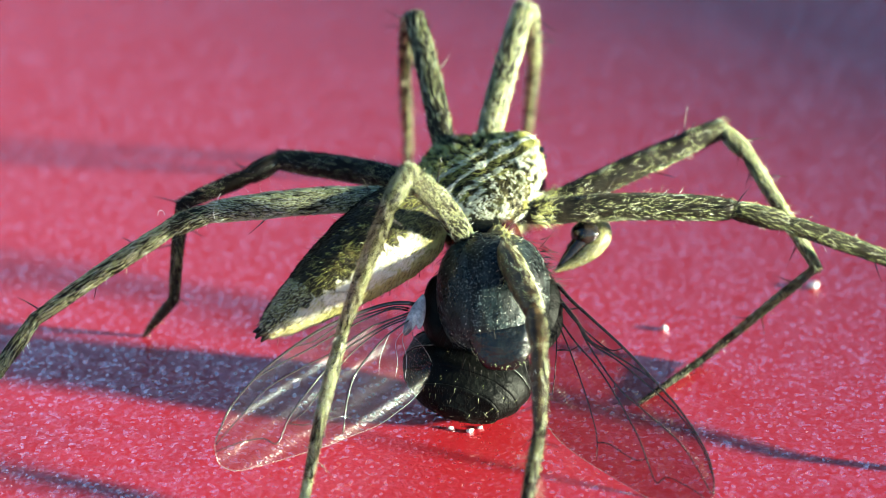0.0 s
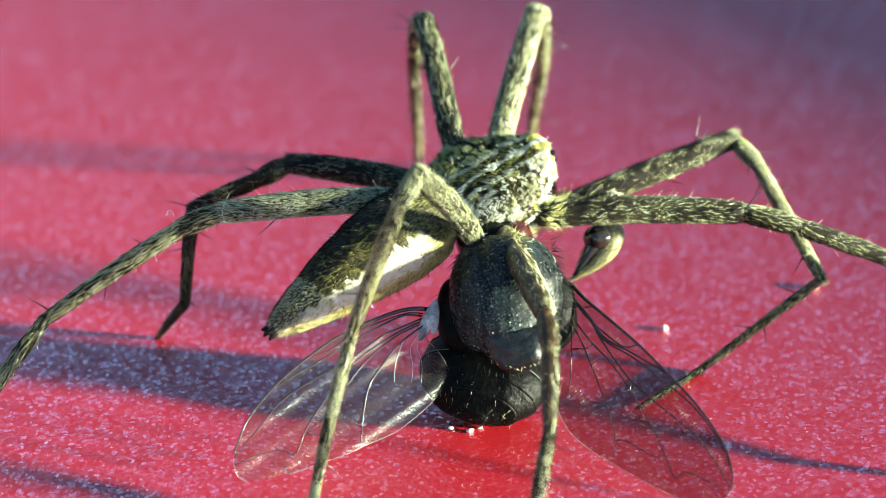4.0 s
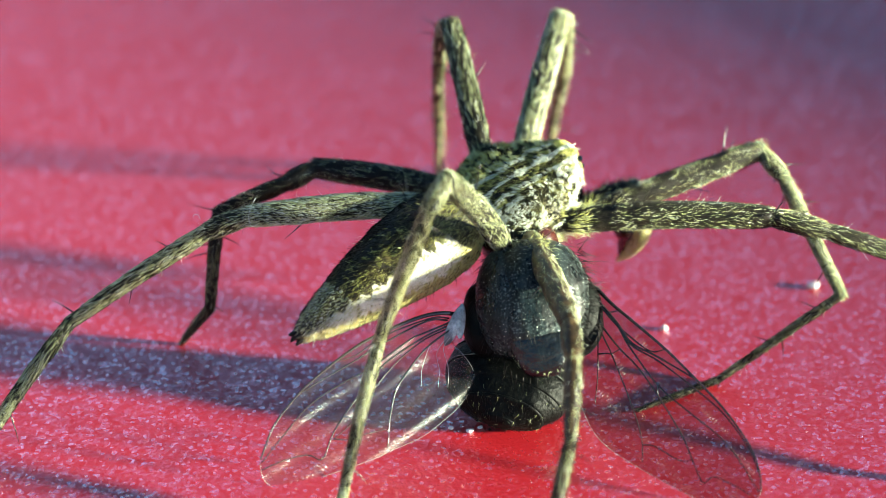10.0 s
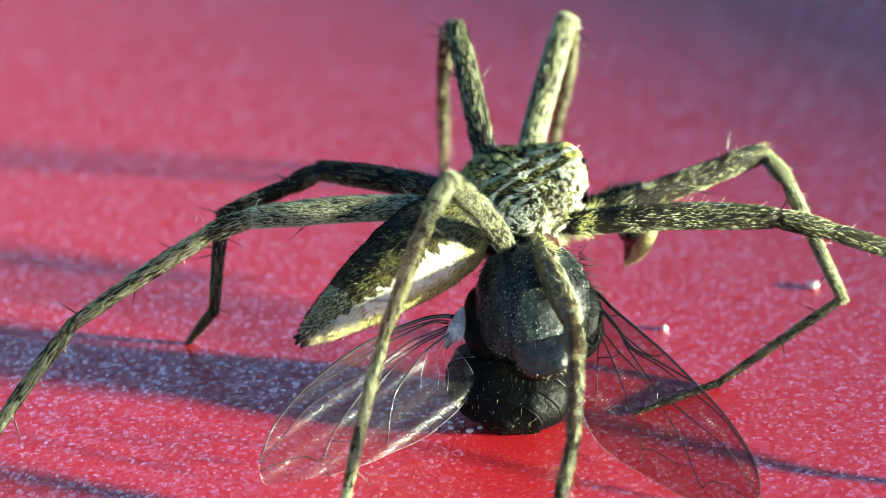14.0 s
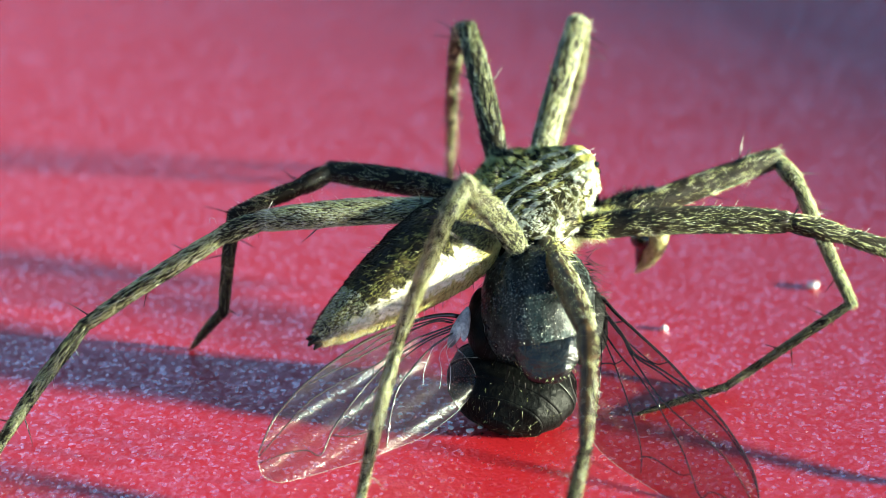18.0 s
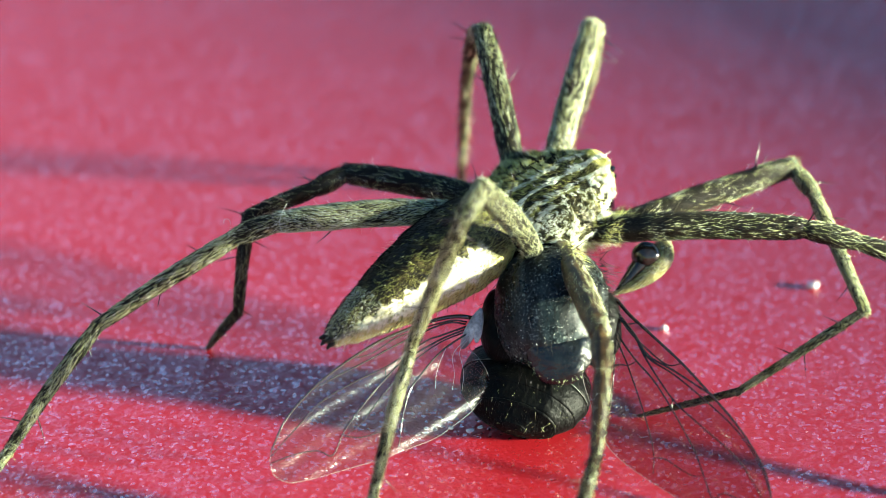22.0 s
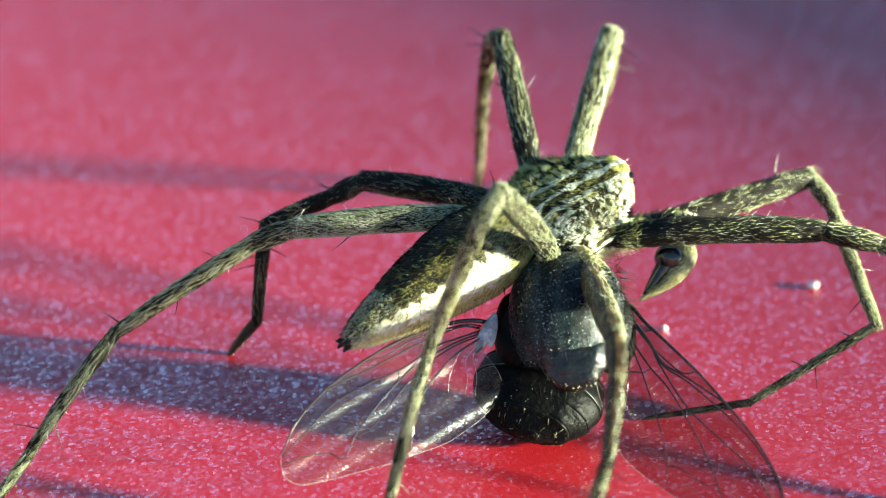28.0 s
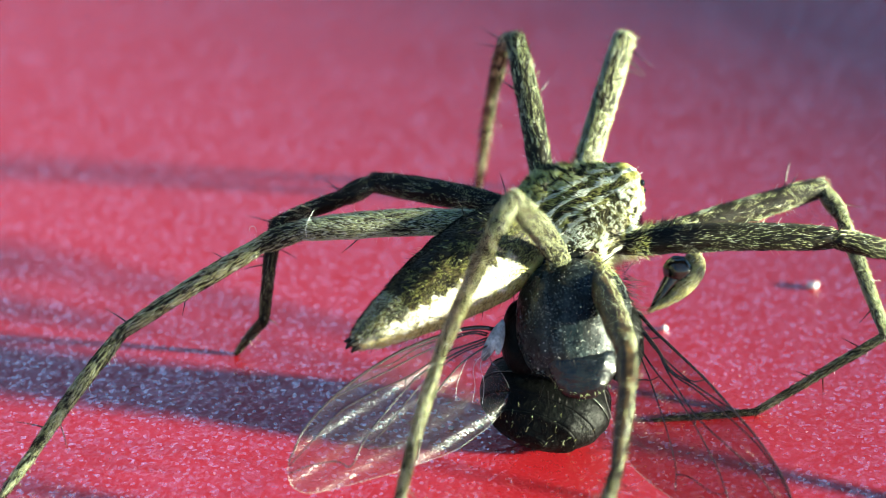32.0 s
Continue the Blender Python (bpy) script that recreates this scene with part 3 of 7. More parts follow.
for x, s in ((1.25, 1), (0.45, 1), (-0.35, 1), (-1.15, 1), (1.25, -1), (0.45, -1), (-0.35, -1), (-1.15, -1)):
    a = CAR + FWD * x * 0.8 + SIDE * 0.9 * s - TOP * 0.75
    c = CAR + FWD * x * 1.15 + SIDE * 1.95 * s - TOP * 0.8
    g = Geo()
    tube(g, curve([a, 0.5 * (a + c), c], 10), [0.2, 0.5, 0.56, 0.52, 0.46, 0.15], 14, 0, 0.08)
    P, Nn = skin_points(g, 1300, rng)
    hairs(g, P, unit(c - a) * 0.7 + Nn * 0.45 - TOP * 0.25 + rng.normal(0, 0.25, P.shape), rng.uniform(0.2, 0.6, 1300), rng.uniform(0.006, 0.011, 1300), rng.choice([1, 1, 3, 2, 4], 1300))
    part("coxa", g, HAIR_SET, spider)

# abdomen
ABD0, ABD1 = np.array((-0.35, 1.0, 6.35)), np.array((-6.45, -4.35, 4.05))
AF = unit(ABD1 - ABD0)
AS = unit(np.cross(AF, (0, 0, 1)))
AS = AS if AS @ SIDE > 0 else -AS
AN = unit(np.cross(AF, AS))
AN = AN if AN[2] > 0 else -AN
AL = float(np.linalg.norm(ABD1 - ABD0))
g = Geo()
hull(g, ABD0, -AF, AS, AN, [(-AL * q, w * 1.0, u, d, l) for q, w, u, d, l in
     ((1.0, 0.22, 0.2, 0.2, 0.0), (0.97, 0.42, 0.38, 0.36, 0.0), (0.88, 0.75, 0.68, 0.62, 0.0), (0.7, 1.18, 1.1, 1.0, 0.0), (0.5, 1.55, 1.45, 1.3, 0.0),
      (0.3, 1.78, 1.68, 1.5, 0.0), (0.14, 1.68, 1.5, 1.45, 0.0), (0.04, 1.15, 1.0, 1.05, 0.0), (0.0, 0.5, 0.4, 0.5, 0.0))], 48, 44, 0, 0.08)
for i, (u, t) in enumerate(g.uv):
    g.uv[i] = (u, 1.0 - t)
abdomen = part("abdomen", g, M_ABDOMEN, spider, "tapering olive-brown abdomen with a wavy white flank stripe", tuple(ABD0))
P, Nn = skin_points(g, 25000, rng)
Q = P - ABD0
ang = np.arctan2(Q @ AS, Q @ AN) / (2 * math.pi)
t = (Q @ AF) / AL
wig = np.array([noise.noise((tt * 11.0, 3.1, 0.7)) for tt in t])
fine = np.array([noise.noise(tuple(p * 4.0)) for p in P])
on = (ang + 0.035 * wig > 0.20 - 0.03) & (ang < 0.30 - 0.05) & (t > 0.24) & (t < 0.74) & (fine < 0.33)
# dark hairs over the back and far side stand in for shade
mats = np.where(fine + rng.normal(0, 0.45, len(P)) > -0.10 + 9.0 * np.clip(-ang + 0.08, 0, 0.3), 4, 2)
mats = np.where(((ang > 0.24) | (ang < -0.4)) & (rng.random(len(P)) < 0.6), 1, mats)
mats = np.where((t < 0.32) & (ang > 0.06), rng.choice([4, 4, 1, 2], len(P)), mats)
mats = np.where((t > 0.76) & (ang > -0.10) & (rng.random(len(P)) < 0.85), rng.choice([1, 1, 3], len(P)), mats)
mats = np.where(on, rng.choice([3, 3, 1, 4, 2], len(P), p=[0.3, 0.3, 0.28, 0.06, 0.06]), mats)
g = Geo()
ln = np.where(on, 0.09, 0.13) * rng.uniform(0.7, 1.4, len(P))
hairs(g, P, AF * 0.85 + Nn * np.where(on, 0.12, 0.26)[:, None] + rng.normal(0, 0.15, P.shape), ln, rng.uniform(0.007, 0.013, len(P)), mats)
n = 500
k = rng.choice(len(P), n)
hairs(g, P[k], AF * 0.6 + Nn[k] * 0.7, rng.uniform(0.25, 0.45, n), np.full(n, 0.010), rng.choice([1, 2, 2], n))
tagged(part("abdomen_hair", g, HAIR_SET, abdomen, "", tuple(ABD0), tuple(ABD0)), kind="stuff")
for s, z in ((0.14, 0.1), (-0.14, 0.1), (0.16, -0.08), (-0.16, -0.08)):
    a = ABD1 - AF * 0.15 + AS * s + AN * z
    g = Geo()
    tube(g, curve([a, a + AF * 0.25, a + AF * 0.45 + AN * z], 6), [0.12, 0.13, 0.09, 0.03], 10)
    part("spinneret", g, M_LEG_DARK, abdomen, "", tuple(ABD0), tuple(ABD0))

# near palp: dark base, pale outer joint with a glossy bulb
PB, PK = (3.45, 3.5, 5.2), (6.05, 2.81, 5.6)
g = Geo()
tube(g, curve([PB, (4.75, 3.15, 5.3), (6.05, 2.81, 5.5)], 14), [0.15, 0.34, 0.40, 0.38, 0.2], 14, 0, 0.08)
P, Nn = skin_points(g, 700, rng)
hairs(g, P, Nn * 0.6 + rng.normal(0, 0.3, P.shape) + np.array((0.6, 0, 0)), rng.uniform(0.15, 0.4, 700), np.full(700, 0.013), rng.choice([2, 2, 1], 700))
palp = part("palp", g, [M_LEG_DARK] + HAIR_SET[1:], spider, "palp with a pale tip joint and glossy black bulb", PB)
g = Geo()
tube(g, curve([(6.00, 2.91, 5.70), (6.05, 2.36, 5.55), (5.98, 1.86, 5.15)], 10), [0.15, 0.32, 0.32, 0.28, 0.15], 14, 0, 0.08)
P, Nn = skin_points(g, 500, rng)
hairs(g, P, Nn * 0.6 + np.array((0.1, -0.4, -0.4)) + rng.normal(0, 0.2, P.shape), rng.uniform(0.12, 0.3, 500), np.full(500, 0.008), rng.choice([1, 1, 3], 500))
PALP_TIBIA = part("palp_tibia", g, HAIR_SET, palp, "", PK, PB)
g = Geo()
tube(g, curve([(5.98, 1.91, 5.20), (5.90, 1.31, 4.75), (5.30, 0.61, 4.35), (4.20, 0.06, 4.00)], 22), [0.14, 0.36, 0.42, 0.43, 0.40, 0.32, 0.23, 0.15, 0.05], 16, 0, 0.06)
P, Nn = skin_points(g, 3000, rng)
hairs(g, P, np.array((-0.8, -0.35, -0.15)) + Nn * 0.3 + rng.normal(0, 0.15, P.shape), rng.uniform(0.10, 0.22, 3000), np.full(3000, 0.007), rng.choice([1, 1, 1, 3, 4], 3000))
CYMBIUM = part("cymbium", g, [M_CARAPACE] + HAIR_SET[1:], palp, "pale hairy palp tip", PK, PB)
g = Geo()
ball(g, (5.36, 1.14, 4.97), [(0.56, 0, 0), (0, 0.50, 0), (0, 0, 0.54)], 0, 24, 16)
ball(g, (5.15, 1.26, 5.05), [(0.26, 0, 0), (0, 0.26, 0), (0, 0, 0.26)])
ball(g, (4.98, 0.81, 4.52), [(0.36, 0, 0), (0, 0.3, 0), (0, 0, 0.32)])
tube(g, curve([(5.30, 1.06, 4.85), (4.80, 0.61, 4.45), (4.30, 0.16, 4.10)], 10), [0.4, 0.30, 0.2, 0.06], 10)
g.v = [tuple(np.array(p) * (1 + 0.012 * noise.noise((p[0] * 4, p[1] * 4, p[2] * 4)))) for p in g.v]
BULB = part("bulb", g, M_BULB, palp, "glossy black bulb", PK, PB)

# ---- fly ----
fly = tagged(new("fly"), "dead black fly gripped in the spider's jaws, clear wings spread", "fly")
fly.empty_display_size = 0.004
fly.location = (0, 0, 0)
FF = unit((0.02, 0.72, 0.69))
FN = unit(np.array((0.0, -0.70, 0.71)) - FF * float(FF @ np.array((0.0, -0.70, 0.71))))
FS = unit(np.cross(FF, FN))
TH = np.array((1.82, -2.25, 4.33))
thg = Geo()
hull(thg, TH, FF, FS, FN, [(-2.1, 0.6, 0.5, 0.6, 0.2), (-1.9, 1.35, 1.25, 1.0, 0.1), (-1.3, 1.85, 1.7, 1.4, 0.0), (-0.3, 2.1, 1.9, 1.2, 0.0), (0.8, 2.05, 1.8, 1.2, 0.0),
                              (1.7, 1.65, 1.35, 1.1, 0.0), (2.2, 1.0, 0.7, 0.9, 0.0), (2.3, 0.3, 0.2, 0.3, 0.0)], 40, 32, 0, 0.07)
thorax = part("thorax", thg, M_FLY, fly, "blue-black dusted thorax")
g = Geo()
hull(g, TH - FF * 1.95 + FN * 1.02 + FS * 0.35, FF, FS, FN, [(-1.05, 0.3, 0.10, 0.15, -0.22), (-0.95, 0.62, 0.2, 0.3, -0.18), (-0.5, 1.0, 0.36, 0.4, -0.08), (0.0, 1.18, 0.46, 0.5, 0), (0.35, 1.2, 0.46, 0.5, 0.02), (0.7, 1.1, 0.30, 0.5, 0.0), (1.2, 0.9, 0.05, 0.4, -0.1)], 40, 28, 0, 0.09)
part("scutellum", g, M_SCUT, fly, "rounded blue-black scutellum")
g = Geo()
P, Nn = skin_points(thg, 900, rng)
k = (P - TH) @ FN > -0.9
P, Nn = P[k], Nn[k]
n = len(P)
hairs(g, P, Nn * 0.6 - FF * 0.7 + rng.normal(0, 0.15, (n, 3)), np.where(rng.random(n) < 0.22, rng.uniform(0.6, 1.1, n), rng.uniform(0.15, 0.4, n)), np.full(n, 0.016), np.zeros(n, int))
side = np.array([TH + FF * x + FS * (2.0 - 0.15 * abs(x)) + FN * z for x in np.linspace(-1.2, 1.9, 15) for z in (-0.2, 0.1, 0.5, 0.9)])
hairs(g, side, np.tile(FS * 0.8 + FN * 0.35 - FF * 0.3, (60, 1)) + rng.normal(0, 0.3, (60, 3)), rng.uniform(0.6, 1.3, 60), np.full(60, 0.018), np.zeros(60, int))
sc = np.array([TH - FF * (2.3 + 0.8 * math.cos(a)) + FS * 1.05 * math.sin(a) + FN * 0.9 for a in np.linspace(-1.4, 1.4, 12)])
hairs(g, sc, np.tile(-FF * 0.9 + FN * 0.2, (12, 1)) + rng.normal(0, 0.2, (12, 3)), rng.uniform(0.5, 1.0, 12), np.full(12, 0.02), np.zeros(12, int))
tagged(part("bristles", g, M_BRISTLE, thorax), kind="stuff")
g = Geo()
n = 60
a = rng.uniform(-1.5, 1.3, n)
rim = np.array([TH - FF * (1.95 + 0.98 * math.cos(q)) + FS * (0.35 + 1.1 * math.sin(q)) + FN * 0.98 for q in a]) + rng.normal(0, 0.05, (n, 3))
hairs(g, rim, np.tile(-FF * 0.5 + FN * 0.6, (n, 1)) + rng.normal(0, 0.5, (n, 3)), rng.uniform(0.06, 0.16, n), rng.uniform(0.006, 0.013, n), np.zeros(n, int))
tagged(part("rim_hairs", g, H_PALE, thorax, "short pale hairs along the scutellum"), kind="stuff")
# abdomen in overlapping rings
AB0, AB1 = np.array((1.20, -2.0, 1.75)), np.array((0.50, -4.6, 1.15))
BF = unit(AB1 - AB0)
BN = unit(FN - BF * float(FN @ BF))
BS = unit(np.cross(BN, BF))
rings_geo = Geo()
for i, (a, c, r0, r1) in enumerate(((-0.6, 0.5, 1.6, 2.15), (0.35, 1.4, 2.13, 2.25), (1.25, 2.2, 2.23, 2.0), (2.05, 2.8, 1.98, 1.5), (2.7, 3.3, 1.5, 0.6))):
    g = Geo()
    hull(g, AB0, BF, BS * 1.08, BN, [(a, r0 * 0.93, r0 * 0.56, r0 * 0.5, 0), (a + 0.12, r0, r0 * 0.62, r0 * 0.55, 0), ((a + c) / 2, (r0 + r1) / 2 + 0.05, (r0 + r1) * 0.315, (r0 + r1) * 0.28, 0),
                              (c - 0.06, r1 + 0.02, r1 * 0.635, r1 * 0.56, 0), (c, r1 * 0.94, r1 * 0.56, r1 * 0.5, 0)], 36, 14, 0, 0.05)
    rings_geo.add(g.v, g.f)
    P, Nn = skin_points(g, 700, rng)
    hairs(g, P, Nn * 0.5 + BF * 0.7 + rng.normal(0, 0.15, P.shape), rng.uniform(0.10, 0.34, 700), rng.uniform(0.007, 0.013, 700), np.where(rng.random(700) < 0.10, 2, 1))
    ring = part("abdomen_ring", g, [M_FLYDARK, M_BRISTLE, H_PALE], fly)
    if i == 1:
        g = Geo()
        tube(g, [AB0 + BF * (c - 0.05 + 0.03 * math.sin(7 * q)) + BS * 1.09 * r1 * math.sin(q) + BN * 0.645 * r1 * math.cos(q) for q in np.linspace(-1.35, 1.35, 40)], [0.006, 0.016, 0.010, 0.018, 0.006], 6, 0, 0.6)
        part("margin", g, M_MARGIN, ring, "pale hind margin")
# head
HD = TH + FF * 2.45 - FN * 0.9 - FS * 0.4
g = Geo()
ball(g, HD, [FS * 1.3, FN * 1.2, FF * 0.8], 0, 24, 16)
head = part("head", g, M_FLYDARK, fly)
for s in (-1, 1):
    g = Geo()
    ball(g, HD + FS * 0.75 * s, [FS * 0.7, FN * 1.05, FF * 0.78], 0, 24, 16)
    part("eye", g, M_FLYEYE, head, "dark red compound eye")
# pale specks of dust on the fly
spot = Geo()
for src, count in ((thg, 800), (rings_geo, 1000)):
    P, Nn = skin_points(src, count * 2, rng)
    keep = (Nn @ FN > -0.1)
    for p, n_ in zip(P[keep][:count], Nn[keep][:count]):
        r = 0.006 + 0.018 * rng.random() ** 4
        ball(spot, p + n_ * r * 0.4, [(r, 0, 0), (0, r * 0.8, 0), (0, 0, r * 0.7)], 0, 6, 4)
tagged(part("dust", spot, H_WHITE, fly, "pale specks of dust"), kind="stuff")
# dark flanks under the wing roots, which also fill in the shade there
for s in (-1, 1):
    g = Geo()
    ball(g, TH + FS * 1.75 * s - FN * 0.35 - FF * 0.5, [FS * 0.85, FN * 0.8, FF * 1.5], 0, 24, 16)
    g.v = [tuple(np.array(p) * (1 + 0.02 * noise.noise((p[0] * 2, p[1] * 2, p[2] * 2)))) for p in g.v]
    P, Nn = skin_points(g, 90, rng)
    hairs(g, P, Nn * 0.8 - FF * 0.4, rng.uniform(0.2, 0.6, 90), np.full(90, 0.014), np.ones(90, int))
    part("flank", g, [M_FLYDARK, M_BRISTLE], fly)
# folded dark legs beside the body
for line in ([TH + FS * 1.7 - FN * 0.8 + FF * 0.9, TH + FS * 2.35 - FN * 0.9 + FF * 0.2, TH + FS * 2.0 - FN * 1.2 - FF * 1.3],
             [TH - FS * 1.6 - FN * 0.9, TH - FS * 2.2 - FN * 1.0 - FF * 1.0, TH - FS * 1.7 - FN * 1.4 - FF * 2.6]):
    g = Geo()
    tube(g, curve(line, 16), [0.12, 0.24, 0.22, 0.18, 0.16, 0.1], 10)
    P, Nn = skin_points(g, 90, rng)
    hairs(g, P, Nn, rng.uniform(0.15, 0.45, 90), np.full(90, 0.014), np.ones(90, int))
    part("leg", g, [M_FLYDARK, M_BRISTLE], fly)

COSTA_R = [(0.0, 0.0), (0.017, -0.045), (0.102, -0.057), (0.204, -0.09), (0.375, -0.142), (0.541, -0.170), (0.703, -0.185), (0.862, -0.149), (0.957, -0.066), (1.007, 0.017)]
TRAIL_R = [(0.0, 0.03), (0.06, 0.19), (0.10, 0.38), (0.16, 0.53), (0.27, 0.62), (0.406, 0.70), (0.506, 0.69), (0.652, 0.595), (0.835, 0.446), (0.964, 0.31), (1.012, 0.16), (1.007, 0.017)]
VEINS_R = (
    ([(0.024, 0.0), (0.14, 0.027), (0.228, 0.011), (0.342, -0.041), (0.383, -0.142)], 0.035),
    ([(0.039, 0.01), (0.178, 0.01), (0.278, 0.026), (0.38, -0.058), (0.541, -0.165)], 0.05),
    ([(0.19, 0.02), (0.286, 0.038), (0.392, -0.039), (0.544, -0.108), (0.709, -0.158), (0.856, -0.133), (0.946, -0.07)], 0.034),
    ([(0.04, 0.03), (0.186, 0.022), (0.273, 0.056), (0.464, 0.085), (0.614, 0.038), (0.763, -0.022), (0.863, -0.02), (0.998, 0.024)], 0.036),
    ([(0.05, 0.05), (0.138, 0.113), (0.253, 0.126), (0.359, 0.113), (0.488, 0.136), (0.656, 0.192), (0.752, 0.253), (0.835, 0.305), (0.849, 0.213), (0.916, 0.138), (0.983, 0.089)], 0.034),
    ([(0.05, 0.07), (0.125, 0.131), (0.191, 0.171), (0.249, 0.202), (0.399, 0.303), (0.523, 0.406), (0.584, 0.476), (0.628, 0.558)], 0.032),
    ([(0.05, 0.09), (0.13, 0.151), (0.216, 0.286), (0.273, 0.4), (0.351, 0.559)], 0.028),
    ([(0.216, 0.286), (0.236, 0.228), (0.249, 0.202), (0.259, 0.12)], 0.03),
    ([(0.464, 0.085), (0.488, 0.136)], 0.03),
    ([(0.584, 0.476), (0.616, 0.411), (0.694, 0.354), (0.733, 0.313), (0.752, 0.253)], 0.026),
    ([(0.123, 0.02), (0.144, -0.068)], 0.035),
)

# the other wing is seen flatter, with its front edge lifted
COSTA_L = [(-0.02, -0.03), (0.074, -0.25), (0.279, -0.40), (0.425, -0.435), (0.57, -0.425), (0.685, -0.385), (0.826, -0.286), (0.93, -0.15), (0.959, -0.108)]
TRAIL_L = [(0.0, 0.03), (0.116, 0.159), (0.131, 0.335), (0.164, 0.509), (0.207, 0.597), (0.311, 0.672), (0.41, 0.692), (0.511, 0.686), (0.621, 0.613), (0.691, 0.571),
           (0.764, 0.503), (0.871, 0.40), (0.957, 0.31), (1.01, 0.231), (1.021, 0.093), (0.994, -0.027), (0.959, -0.108)]
VEINS_L = (
    ([(0.03, -0.09), (0.084, -0.211), (0.255, -0.347), (0.383, -0.362), (0.453, -0.43)], 0.030),
    ([(0.04, -0.08), (0.10, -0.205), (0.279, -0.29), (0.423, -0.328), (0.555, -0.374), (0.657, -0.395)], 0.036),
    ([(0.04, -0.05), (0.148, -0.124), (0.21, -0.161), (0.387, -0.17), (0.518, -0.223), (0.67, -0.247), (0.827, -0.164), (0.968, -0.08)], 0.034),
    ([(0.05, -0.03), (0.161, -0.092), (0.33, -0.122), (0.423, -0.085), (0.592, 0.019), (0.708, 0.119), (0.817, 0.252), (0.837, 0.134), (0.907, 0.036), (0.993, -0.024)], 0.034),
    ([(0.06, -0.01), (0.17, -0.07), (0.304, -0.062), (0.432, -0.002), (0.575, 0.10), (0.641, 0.153), (0.725, 0.161)], 0.026),
    ([(0.06, 0.01), (0.183, 0.006), (0.289, 0.056), (0.409, 0.156), (0.495, 0.288), (0.571, 0.442), (0.628, 0.554)], 0.036),
    ([(0.398, -0.175), (0.434, -0.069)], 0.026),
    ([(0.725, 0.161), (0.691, 0.261), (0.63, 0.324), (0.568, 0.406)], 0.022),
    ([(0.10, 0.0), (0.18, 0.013), (0.281, 0.159), (0.34, 0.28)], 0.010, 1),
    ([(0.10, 0.05), (0.178, 0.102), (0.246, 0.28), (0.30, 0.39)], 0.011, 1),
    ([(0.10, 0.07), (0.152, 0.119), (0.214, 0.312), (0.28, 0.46)], 0.010, 1),
)


def build_wing(base, tip, mid, label, flip, skin, front, back, veins, pleat, vein_skin):
    """base and tip of the wing, and the hind edge's place near the middle; two sets of veins raised on a fluted film."""
    b0 = np.array(base, float)
    L = np.array(tip, float) - b0
    W = (np.array(mid, float) - b0 - 0.45 * L) / 0.70
    up = unit(np.cross(L, W)) * flip
    chord = float(np.linalg.norm(W))
    span = float(np.linalg.norm(L))

    def place(u, v):
        flute = pleat * math.sin(v * 34.0 + 3.0 * u) * math.exp(-3.0 * u) + 0.05 * math.sin(v * 26.0 + 1.5 * u) + 0.22 * math.sin(u * 3.1) - 0.25 * (v - 0.2) ** 2
        flute += 0.05 * noise.noise((u * 6, v * 6, 1.7))
        hind = min(1.0, max(0.0, (v - 0.02) / 0.3)) * (0.5 + 0.9 * noise.noise((u * 9, v * 9, 4.2)))
        flute += 0.45 * pleat * hind * math.sin(2 * math.pi * (u * span + 0.5 * noise.noise((u * 7, v * 7, 2.2))) / 0.17)
        return b0 + u * L + v * W + up * flute

    lead, trail = np.array(curve(front, 60)), np.array(curve(back, 60))
    g = Geo()
    nu, nv = 300, 36
    verts, uvs = [], []
    for i in range(nu + 1):
        x = i / nu
        ia = x * (len(lead) - 1)
        k = min(int(ia), len(lead) - 2)
        a = lead[k] * (1 - ia + k) + lead[k + 1] * (ia - k)
        c = trail[k] * (1 - ia + k) + trail[k + 1] * (ia - k)
        for j in range(nv + 1):
            q = a + (c - a) * j / nv
            if j == nv:
                q = q + 0.004 * noise.noise((x * 30, 0.3, 0.1))
            verts.append(place(q[0], q[1]))
            uvs.append((q[0] * float(np.linalg.norm(L)) * 0.3, q[1] * chord * 0.3))
    faces = [(i * (nv + 1) + j, (i + 1) * (nv + 1) + j, (i + 1) * (nv + 1) + j + 1, i * (nv + 1) + j + 1) for i in range(nu) for j in range(nv)]
    g.add(verts, faces, 0, uvs)
    wing = part("wing", g, skin, fly, label, tuple(b0))
    wing.visible_shadow = False
    g = Geo()
    tube(g, [place(*q) for q in curve(front, 50)], [0.09, 0.075, 0.06, 0.05, 0.045, 0.04, 0.035, 0.025], 7)
    part("vein", g, vein_skin, wing, "front edge vein", tuple(b0), tuple(b0))
    # thin pale tube added as the glint along the hind edge
    g = Geo()
    tube(g, [place(*q) for q in curve(back[1:], 90)], [0.010, 0.010], 5)
    part("hind_rim_glint", g, M_RIM_GLINT, wing, "glint of the hind edge, put in as a pale rim", tuple(b0), tuple(b0))
    for line, r, *fold in veins:
        g = Geo()
        tube(g, [place(*q) + up * 0.01 for q in curve(line, 8 + 4 * len(line))], [r * 1.1, r * 0.9, r * 0.8, r * 0.6], 6)
        part("vein", g, M_FOLD_GLINT if fold else vein_skin, wing, "glint of a fold, put in as pale colour" if fold else "", tuple(b0), tuple(b0))


build_wing((-0.74, -2.77, 4.05), (-8.03, -7.78, 1.10), (-1.92, -5.53, 1.15), "clear fluted wing with glinting hind edge", 1, M_WING, COSTA_L, TRAIL_L, VEINS_L, 0.07, M_VEIN_GLINT)
